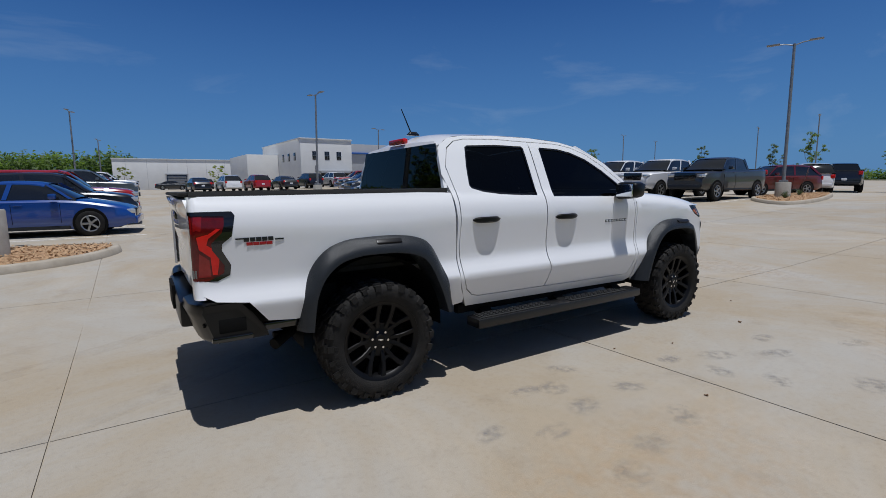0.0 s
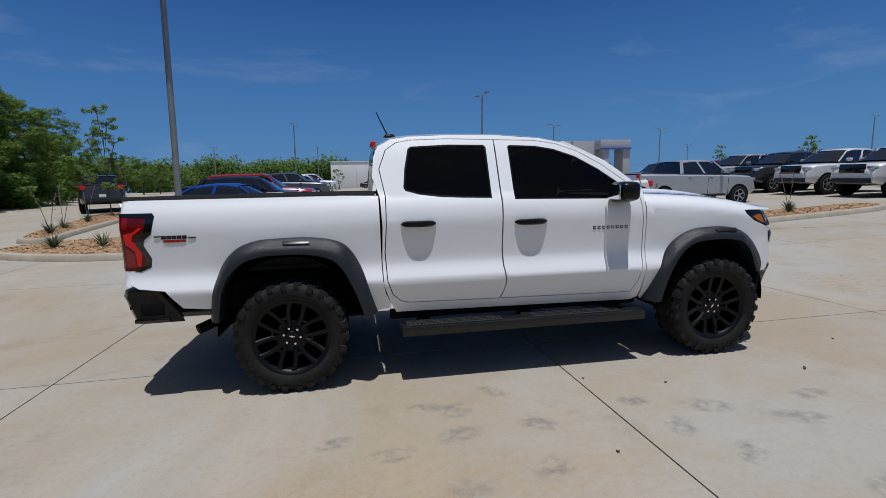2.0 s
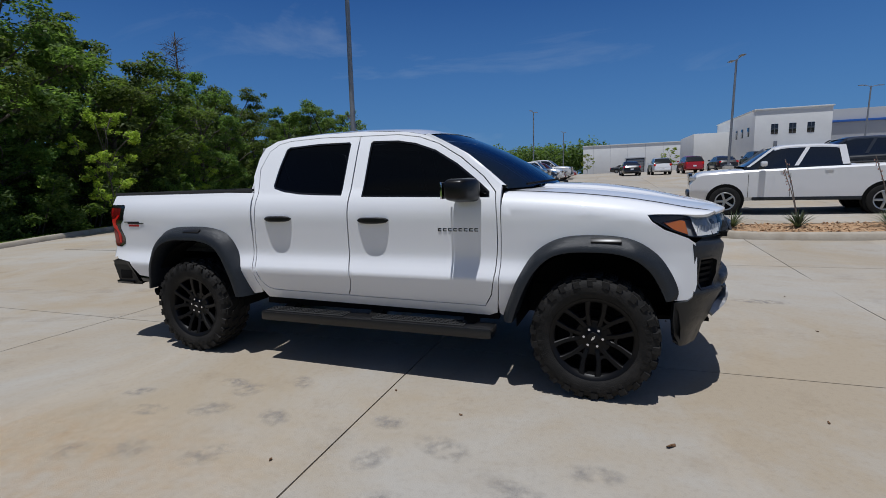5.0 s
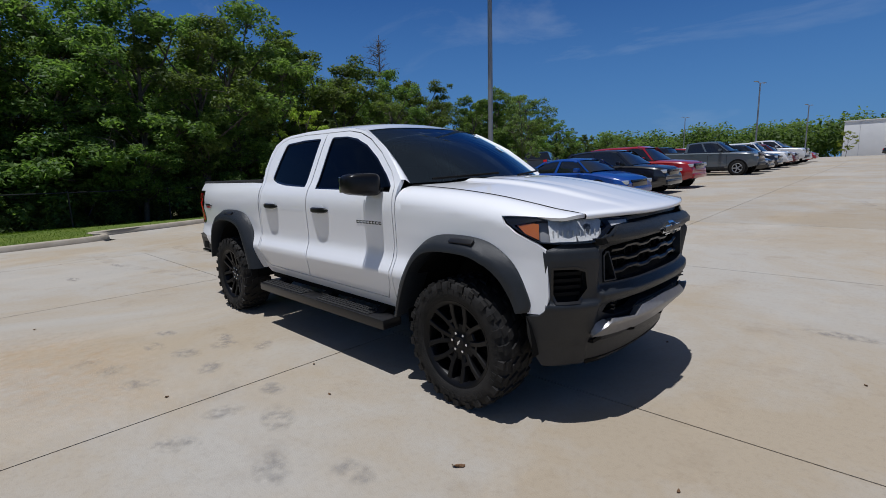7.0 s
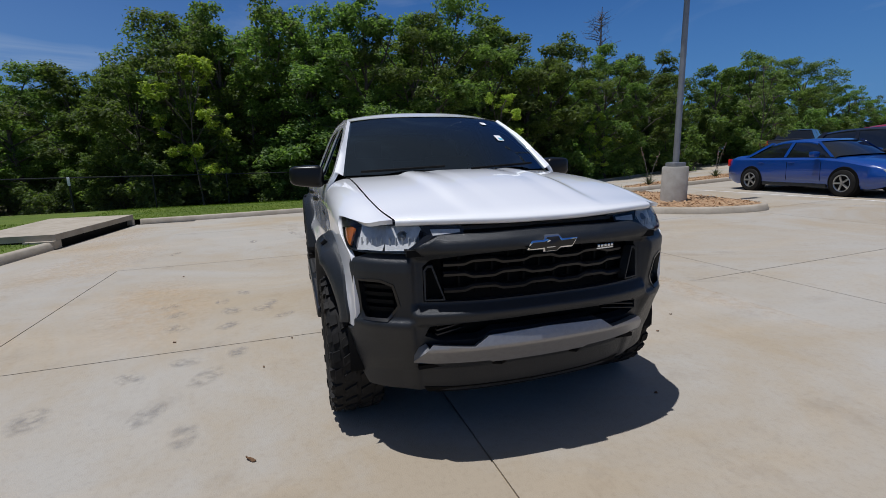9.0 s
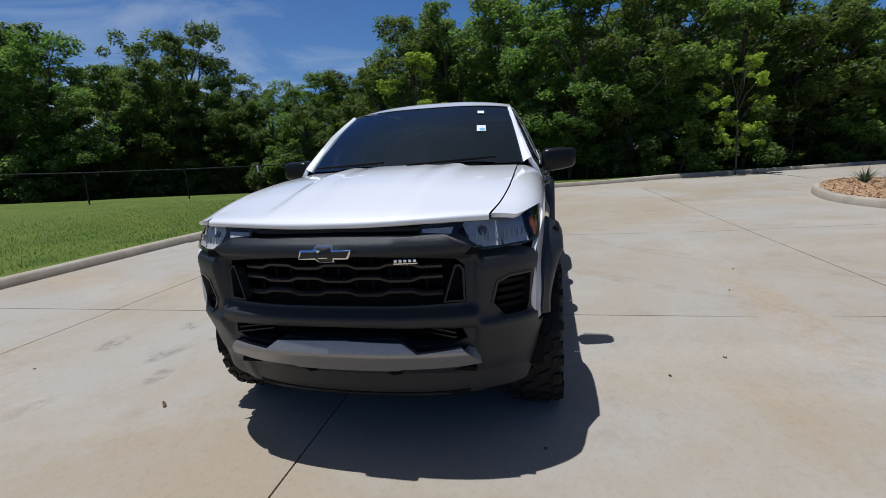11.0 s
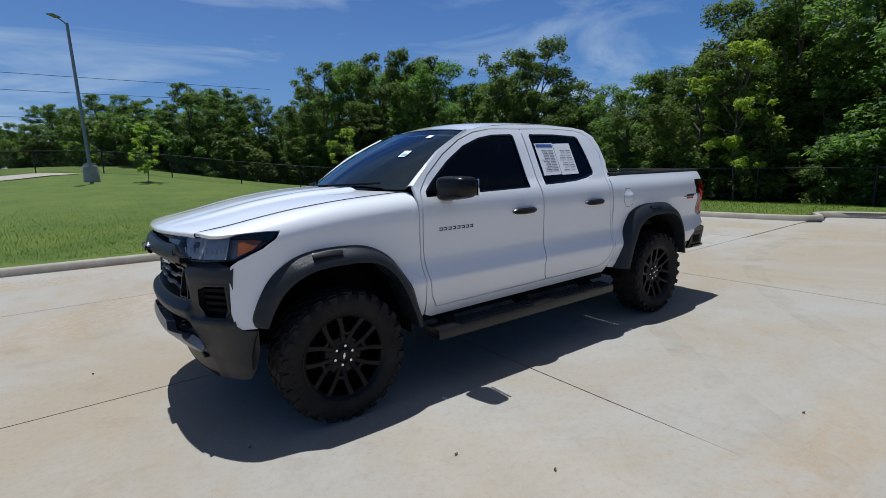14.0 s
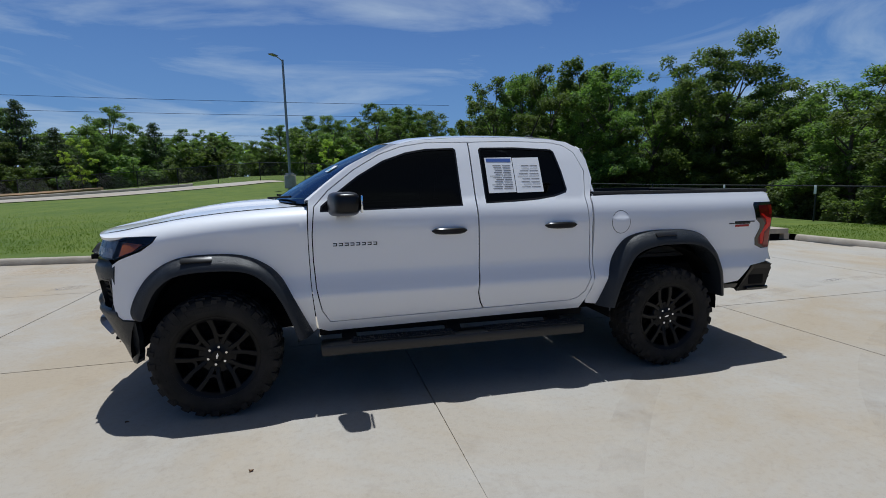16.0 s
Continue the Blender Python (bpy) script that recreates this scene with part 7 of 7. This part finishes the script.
sedan = vehicle("sedan", "metallic blue sedan with dark windows parked in a bay", 4.88, 1.84, [(-2.44, 0.80), (-2.3, 0.98), (-1.75, 1.05), (-1.2, 1.02), (1.0, 0.98), (1.9, 0.84), (2.3, 0.72), (2.44, 0.58)], 0.99,
                [(-1.75, 1.03), (-1.2, 1.28), (-0.6, 1.43), (0.0, 1.45), (0.5, 1.38), (1.15, 1.02)], 2.82, 1.43, 0.335, 0.20, ALLOY, "car")
suv = vehicle("suv", "compact sport utility vehicle parked in a bay", 4.55, 1.84, [(-2.27, 0.75), (-2.2, 1.05), (-1.9, 1.10), (1.0, 1.10), (1.8, 1.02), (2.15, 0.92), (2.27, 0.70)], 1.12,
              [(-2.15, 1.12), (-1.85, 1.50), (-1.3, 1.65), (-0.2, 1.69), (0.4, 1.60), (1.05, 1.13)], 2.65, 1.38, 0.355, 0.26, ALLOY, "car")
boxy = vehicle("suv", "boxy body-on-frame sport utility vehicle parked in a bay", 4.85, 1.92, [(-2.42, 0.80), (-2.35, 1.15), (-2.2, 1.18), (1.0, 1.18), (1.9, 1.12), (2.3, 1.02), (2.42, 0.80)], 1.20,
               [(-2.35, 1.20), (-2.2, 1.60), (-1.9, 1.77), (-0.2, 1.80), (0.3, 1.76), (0.95, 1.20)], 2.79, 1.52, 0.39, 0.34, ALLOY, "car")
pick = vehicle("pickup_truck", "full-size crew-cab pickup truck parked in a bay", 5.75, 2.0, [(-2.87, 0.95), (-2.85, 1.38), (-2.6, 1.40), (1.3, 1.32), (2.3, 1.27), (2.7, 1.20), (2.87, 0.95)], 1.38,
               [(-0.95, 1.38), (-0.88, 1.75), (-0.7, 1.90), (0.3, 1.95), (0.75, 1.88), (1.5, 1.36)], 3.65, 1.95, 0.41, 0.42, ALLOY, "pickup truck")
bm = box_bm(bmesh.new(), (-1.92, 0, 1.385), (1.62, 1.55, 0.06), 0.01)
part("bed", bm, LINER, pick, "dark open bed")

BLUE, BLK, RED, WHT = (0.002, 0.05, 0.27), (0.008, 0.008, 0.010), (0.34, 0.008, 0.010), (0.75, 0.75, 0.75)
GRY, SLV, CHAR, MAR = (0.07, 0.09, 0.11), (0.36, 0.38, 0.41), (0.025, 0.027, 0.03), (0.12, 0.006, 0.008)
WORD = {BLUE: "metallic blue", BLK: "black", RED: "bright red", WHT: "white", GRY: "slate grey", SLV: "silver", CHAR: "charcoal", MAR: "dark red"}
KIND = {sedan: "sedan with dark windows parked in a bay", suv: "compact sport utility vehicle parked in a bay", boxy: "boxy sport utility vehicle parked in a bay", pick: "crew-cab pickup truck parked in a bay"}


def park(src, x, y, yaw, color, tail=False):
    v = copy_thing(src, pose(x, y, gz(x, y), math.degrees(math.atan2(gz(x, y + 1) - gz(x, y - 1), 2)) * math.cos(radians(yaw)) * (1), 0, yaw))
    for o in (v, *v.children_recursive):
        o.color = (*color, 1)
    v["label"] = WORD[color] + " " + KIND[src]
    return v


# the row beside the lamp island, noses to the aisle
for src, x, y, c in ((sedan, -3.77, 13.15, BLUE), (suv, -3.6, 15.95, BLK), (boxy, -3.75, 18.8, RED), (pick, -4.15, 29.2, GRY), (sedan, -3.8, 32.1, BLK), (suv, -3.7, 35.0, BLK), (boxy, -3.8, 37.9, WHT),
                     (suv, -3.7, 40.8, MAR), (pick, -4.1, 43.7, WHT), (suv, -3.7, 46.6, WHT), (sedan, -3.8, 49.5, RED)):
    park(src, x, y, -6 if src is sedan and y < 14 else -1, c)
# second row behind it
for src, x, y, c in ((boxy, -9.3, 32.0, BLK), (pick, -13.4, 25.2, CHAR), (suv, -9.3, 37, RED), (suv, -9.2, 40, WHT)):
    park(src, x, y, 180 if src is not pick else 115, c)
# back to back by the east bed
for x, y, yaw, c in ((7.95, 11.8, 176, WHT), (13.7, 13.4, 2, SLV)):
    park(pick, x, y, yaw, c).scale = (0.93, 0.93, 0.93)
park(pick, 11.4, 17.4, 180, CHAR)
# far row facing the aisle
for k, (src, c) in enumerate(((pick, CHAR), (pick, WHT), (pick, WHT), (pick, CHAR), (pick, SLV), (suv, MAR), (suv, WHT), (suv, BLK))):
    park(src, 22.65, 8.9 + 2.75 * k, 180, c)
for src, x, y, yaw, c in ((suv, 30.0, 9.6, 150, MAR), (boxy, 34.5, 9.6, 30, WHT), (pick, 40.5, 9.8, 20, BLK), (suv, 32.5, 15, 180, WHT), (suv, 32.5, 18, 180, BLK), (suv, 32.5, 21, 180, RED), (sedan, 35, 24, 180, WHT), (boxy, 35, 27, 180, SLV)):
    park(src, x, y, yaw, c)
# rows towards the building
for k in range(9):
    park((suv, sedan, boxy)[k % 3], 11.0 + 0.9 * k, 20.4 + 2.9 * k, 178, (WHT, BLK, CHAR, RED, WHT, CHAR, BLK, BLUE, RED)[k])
for k in range(6):
    park((sedan, suv, suv)[k % 3], 4 + 2.9 * k, 52, 95, (BLK, WHT, RED, CHAR, BLK, WHT)[k])
park(sedan, 3.5, 88, 0, BLK)
park(suv, 8.5, 86, 90, CHAR)
# the patterns themselves stand in the far rows
for src, x, y, c in ((sedan, 38.5, 30, SLV), (suv, 38.5, 33, GRY), (boxy, 38.5, 36, BLK), (pick, 39, 39, WHT)):
    src.matrix_basis = pose(x, y, gz(x, y), 0, 0, 180)
    src["label"] = WORD[c] + " " + KIND[src]
    for o in (src, *src.children_recursive):
        o.color = (*c, 1)


# ---- small things ----
def yucca(x, y, h, bloom):
    rnd = random.Random(int(x * 10))
    z = gz(x, y) + 0.13
    t = thing("yucca", "spiky grey-green yucca clump in mulch", "plant", "plants in the mulch beds", pose(x, y, z))
    verts, faces = [], []
    for k in range(70):
        a, l, e = rnd.uniform(0, 6.283), h * rnd.uniform(0.6, 1.1), rnd.uniform(0.35, 1.35)
        d = Vector((math.cos(a) * math.cos(e), math.sin(a) * math.cos(e), math.sin(e)))
        s = Vector((-math.sin(a), math.cos(a), 0)) * 0.012
        droop = Vector((0, 0, -0.12 * l))
        i = len(verts)
        for p, w in ((Vector((0, 0, 0)), 1), (d * l * 0.55, 0.9), (d * l + droop, 0.1)):
            verts += [tuple(p - s * w), tuple(p + s * w)]
        faces += [(i, i + 1, i + 3, i + 2), (i + 2, i + 3, i + 5, i + 4)]
    me = bpy.data.meshes.new("blades")
    me.from_pydata(verts, [], faces)
    me.materials.append(YUCCA)
    o = new("blades", me)
    o.parent = t
    if bloom:
        for k in range(2):
            a = rnd.uniform(0, 6.28)
            tip = Vector((0.35 * math.cos(a), 0.35 * math.sin(a), 1.15 + 0.2 * k))
            st = tube("flower_stalk", [(0, 0, 0.1), tip * 0.5 + Vector((0, 0, 0.15)), tip], 0.009, DEADWOOD, t, 5)
            bm = bmesh.new()
            for q in range(9):
                p = Vector((0, 0, 0.1)).lerp(tip, 0.6 + 0.4 * q / 9)
                bmesh.ops.create_icosphere(bm, subdivisions=1, radius=0.011, matrix=Matrix.Translation(p + Vector((rnd.gauss(0, 0.018), rnd.gauss(0, 0.018), rnd.gauss(0.02, 0.03)))) @ Matrix.Diagonal((1, 1, 1.8, 1)))
            tagged(part("bloom", bm, RED_BLOOM, st), "small dusty red blooms", kind="stuff")


for x, y, h, b in ((-6.3, 7.75, 0.45, 0), (-5.3, 7.75, 0.45, 0), (-8.3, 11.2, 0.45, 1), (-8.7, 12.6, 0.45, 1), (6.75, 7.35, 0.45, 1), (8.25, 7.45, 0.45, 1), (11.2, 7.7, 0.5, 0), (13.2, 7.95, 0.45, 1), (5.6, 7.3, 0.45, 0), (-9.4, 15.4, 0.45, 1), (22.5, 5.9, 0.45, 0), (26.5, 6.9, 0.45, 1)):
    yucca(x, y, h, b)

# dusty smudges and prints on the concrete
def smudge_mat(name, color, strength):
    m = bpy.data.materials.new(name)
    m.use_nodes = True
    nt = m.node_tree
    b = nt.nodes["Principled BSDF"]
    b.inputs["Base Color"].default_value = (*color, 1)
    b.inputs["Roughness"].default_value = 0.9
    tc = nt.nodes.new("ShaderNodeTexCoord")
    oi = nt.nodes.new("ShaderNodeObjectInfo")
    mp = nt.nodes.new("ShaderNodeMapping")
    mp.inputs["Location"].default_value = (-1, -1, 0)
    mp.inputs["Scale"].default_value = (2, 2, 0)
    nt.links.new(tc.outputs["Generated"], mp.inputs["Vector"])
    gr = nt.nodes.new("ShaderNodeTexGradient")
    gr.gradient_type = "SPHERICAL"
    nt.links.new(mp.outputs[0], gr.inputs["Vector"])
    ns = nt.nodes.new("ShaderNodeTexNoise")
    ns.noise_dimensions = "4D"
    ns.inputs["Scale"].default_value = 14
    ns.inputs["Detail"].default_value = 6
    nt.links.new(tc.outputs["Object"], ns.inputs["Vector"])
    mw = nt.nodes.new("ShaderNodeMath")
    mw.operation = "MULTIPLY"
    mw.inputs[1].default_value = 40
    nt.links.new(oi.outputs["Random"], mw.inputs[0])
    nt.links.new(mw.outputs[0], ns.inputs["W"])
    m1 = nt.nodes.new("ShaderNodeMapRange")
    m1.inputs["From Min"].default_value, m1.inputs["From Max"].default_value = 0.38, 0.70
    nt.links.new(ns.outputs["Fac"], m1.inputs["Value"])
    m2 = nt.nodes.new("ShaderNodeMapRange")
    m2.inputs["From Max"].default_value = 0.55
    nt.links.new(gr.outputs["Fac"], m2.inputs["Value"])
    mm = nt.nodes.new("ShaderNodeMath")
    mm.operation = "MULTIPLY"
    nt.links.new(m1.outputs[0], mm.inputs[0])
    nt.links.new(m2.outputs[0], mm.inputs[1])
    ms = nt.nodes.new("ShaderNodeMath")
    ms.operation = "MULTIPLY"
    ms.inputs[1].default_value = strength
    nt.links.new(mm.outputs[0], ms.inputs[0])
    nt.links.new(ms.outputs[0], b.inputs["Alpha"])
    return m


SMUDGE = smudge_mat("dusty smudge", (0.155, 0.150, 0.148), 0.8)
PALE = smudge_mat("rusty stain", (0.36, 0.24, 0.13), 0.35)


def stain(x, y, a, b, yaw, material=SMUDGE):
    bm = bmesh.new()
    pts = [(a * math.cos(t), b * math.sin(t), 0) for t in [2 * math.pi * k / 24 for k in range(24)]]
    bm.faces.new([bm.verts.new(p) for p in pts])
    o = mesh_ob("stain", bm, material)
    o.matrix_basis = pose(x, y, gz(x, y) + 0.003, 0, 0, yaw)
    o.visible_shadow = False
    tagged(o, "faint dusty grey smudge on the concrete", "stain", "smudges on the concrete", "structure")


for x, y, a, b, yaw in ((1.02, -1.80, 0.17, 0.11, 20), (1.50, -1.77, 0.15, 0.10, -30), (1.05, -1.50, 0.13, 0.12, 60), (0.62, -1.93, 0.16, 0.09, 10), (0.96, -2.31, 0.17, 0.11, 15), (0.63, -2.42, 0.15, 0.12, 5), (1.42, -2.22, 0.16, 0.11, 40),
                        (2.62, -1.78, 0.20, 0.11, -20), (2.46, -2.30, 0.18, 0.10, 30), (3.08, -2.04, 0.19, 0.10, -15), (3.4, -1.78, 0.16, 0.09, 5), (2.22, -1.62, 0.13, 0.09, 0), (2.3, -1.98, 0.14, 0.1, 70), (0.86, -1.43, 0.15, 0.08, 0),
                        (1.35, -1.28, 0.14, 0.08, -40), (0.3, -1.75, 0.13, 0.08, 20), (2.9, -2.7, 0.2, 0.12, 10), (3.9, -2.3, 0.2, 0.1, -10), (4.9, 1.9, 0.3, 0.12, 0), (6.4, -3.9, 0.3, 0.2, 20), (-3.7, -1.92, 0.25, 0.09, 0), (-4.6, -1.2, 0.3, 0.08, 10), (-2.9, -3.1, 0.25, 0.08, -10)):
    stain(x, y, a, b, yaw)
for x, y, a, b, yaw in ((0.5, -2.6, 1.6, 0.7, 10), (-2.6, -4.2, 2.2, 0.9, -8), (4.2, -2.9, 1.8, 0.8, 30), (7.0, 0.5, 1.6, 0.8, 80), (-5.5, -4.8, 2.2, 0.6, -5), (2.4, 3.0, 1.8, 0.5, 10), (6.5, -5.6, 2.5, 0.6, -6)):
    stain(x, y, a, b, yaw, PALE)


# curved tyre marks
def tyre_mark(cx, cy, r, a0, a1, w):
    bm = bmesh.new()
    prev = None
    for k in range(41):
        a = radians(a0 + (a1 - a0) * k / 40)
        p = [bm.verts.new((cx + q * math.cos(a), cy + q * math.sin(a), gz(cx + q * math.cos(a), cy + q * math.sin(a)) + 0.0025)) for q in (r - w / 2, r + w / 2)]
        if prev:
            bm.faces.new((prev[0], p[0], p[1], prev[1]))
        prev = p
    o = mesh_ob("tyre_mark", bm, TRACK)
    o.visible_shadow = False
    tagged(o, "faint curved tyre track on the concrete", "tyre mark", kind="structure")


TRACK = mat("tyre track", (0.16, 0.14, 0.12), 0.85)
nt = TRACK.node_tree
tn = nt.nodes.new("ShaderNodeTexNoise")
tn.inputs["Scale"].default_value, tn.inputs["Detail"].default_value = 3.0, 5
nt.links.new(nt.nodes["Texture Coordinate"].outputs["Object"], tn.inputs["Vector"])
tm = nt.nodes.new("ShaderNodeMapRange")
tm.inputs["From Min"].default_value, tm.inputs["From Max"].default_value, tm.inputs["To Max"].default_value = 0.4, 0.75, 0.22
nt.links.new(tn.outputs["Fac"], tm.inputs["Value"])
nt.links.new(tm.outputs[0], nt.nodes["Principled BSDF"].inputs["Alpha"])
tyre_mark(-5.6, 7.4, 7.2, -95, -20, 0.24)
tyre_mark(-5.6, 7.4, 8.6, -95, -25, 0.22)
tyre_mark(-9.0, 15.5, 9.2, -80, -25, 0.2)
tyre_mark(14, 14, 8.5, 190, 260, 0.22)
tyre_mark(14, 15.5, 10.0, 190, 262, 0.2)

# dead leaves, pebbles and crumbs
rnd = random.Random(3)
LEAFLITTER = mat("dead leaf", (0.10, 0.05, 0.02), 0.9, color2=(0.18, 0.10, 0.05), scale=40)
for x, y, s in ((3.77, -1.40, 0.031), (2.066, -1.214, 0.018), (1.80, -2.155, 0.022), (2.60, -1.41, 0.018), (3.056, 1.654, 0.02), (2.753, 2.06, 0.02), (3.9, 0.9, 0.018), (6.9, -2.2, 0.025), (5.2, 2.2, 0.018), (-0.9, -2.6, 0.02), (4.6, -0.9, 0.02), (5.1, 0.9, 0.02), (1.2, 2.6, 0.018), (0.4, 2.9, 0.02), (3.4, -2.9, 0.02), (7.4, 1.4, 0.025)):
    s *= 0.62
    bm = bmesh.new()
    for k in range(3 if s > 0.018 else 1):
        q = [bm.verts.new((s * (k * 0.8 + math.cos(t)) + rnd.gauss(0, s * 0.1), s * 0.55 * math.sin(t), 0.004 + abs(rnd.gauss(0, s * 0.35)))) for t in [2 * math.pi * i / 7 for i in range(7)]]
        bm.faces.new(q)
    r = bmesh.ops.extrude_face_region(bm, geom=bm.faces[:])
    for v in [g for g in r["geom"] if isinstance(g, bmesh.types.BMVert)]:
        v.co.z -= 0.004
    o = mesh_ob("dead_leaf", bm, LEAFLITTER)
    o.matrix_basis = pose(x, y, gz(x, y) + 0.001, 0, 0, rnd.uniform(0, 360))
    tagged(o, "small curled brown dead leaf on concrete", "leaf", "leaves on the concrete")

# grass blades
rnd = random.Random(6)
verts, faces = [], []
lawn, strip = LAWN, STRIP
count = 0
while count < 60000:
    if rnd.random() < 0.72:
        x = rnd.uniform(-9, 14)
        y = -5.6 - 0.11 * (x + 4.6) - 0.2 - abs(rnd.gauss(0, 1)) * 3.2
        poly = lawn
    elif rnd.random() < 0.6:
        x, y = rnd.uniform(-14.5, -8.8), rnd.uniform(-7, -0.6)
        poly = lawn
    else:
        x, y = rnd.uniform(-19, -10.3), rnd.uniform(-0.7, 16)
        poly = strip
    if not inside((x, y), poly):
        count += 0.2
        continue
    z = gz(x, y) + 0.11
    a, h, w = rnd.uniform(0, 6.283), rnd.uniform(0.02, 0.06), 0.006
    c, s = math.cos(a) * w, math.sin(a) * w
    dx, dy = rnd.gauss(0, 0.02), rnd.gauss(0, 0.02)
    k = len(verts)
    verts += [(x - c, y - s, z), (x + c, y + s, z), (x + dx, y + dy, z + h)]
    faces.append((k, k + 1, k + 2))
    count += 1
me = bpy.data.meshes.new("grass")
me.from_pydata(verts, [], faces)
me.materials.append(BLADE)
tagged(new("grass", me), "short green blades of mown grass", "grass", kind="stuff")


# ---- concrete slabs, joint by joint ----
XJ = [-1.845 + 3.83 * k for k in range(-5, 8)]
YJ = [-12.5, -7.6, -3.6, -0.38, 3.90, 8.4, 13.0, 17.5, 22.0, 26.5, 31.0, 35.5, 40.0, 44.5, 49.0]
TURN = Matrix.Rotation(radians(1.2), 2)
pavement = bpy.data.objects["pavement"]
for i in range(len(XJ) - 1):
    for j in range(len(YJ) - 1):
        g = 0.0055
        quad = [TURN @ Vector((XJ[i + a] + (g if not a else -g), YJ[j + b] + (g if not b else -g))) for a, b in ((0, 0), (1, 0), (1, 1), (0, 1))]
        c = sum(quad, Vector((0, 0))) / 4
        if not all(inside(tuple(q), LOT) for q in quad) and not inside(tuple(c), LOT):
            continue
        if not all(inside(tuple(q), LOT) for q in quad) and c.y > 0:
            continue
        me = bpy.data.meshes.new("slab")
        n = 4
        top = [[quad[0].lerp(quad[1], u / n).lerp(quad[3].lerp(quad[2], u / n), v / n) for u in range(n + 1)] for v in range(n + 1)]
        verts = [(p.x, p.y, gz(p.x, p.y) * (1 if c.y > -7 else 0)) for r in top for p in r]
        faces = [(v * 5 + u, v * 5 + u + 1, v * 5 + u + 6, v * 5 + u + 5) for v in range(n) for u in range(n)]
        rim = [k for k in range(5)] + [5 * v + 4 for v in range(1, 5)] + [24 - k for k in range(1, 5)] + [5 * v for v in range(3, 0, -1)]
        base = len(verts)
        verts += [(verts[k][0], verts[k][1], verts[k][2] - 0.014) for k in rim]
        m = len(rim)
        faces += [(rim[k], base + k, base + (k + 1) % m, rim[(k + 1) % m]) for k in range(m)]
        me.from_pydata(verts, [], faces)
        me.materials.append(CONCRETE)
        o = new("slab", me)
        o.parent = pavement
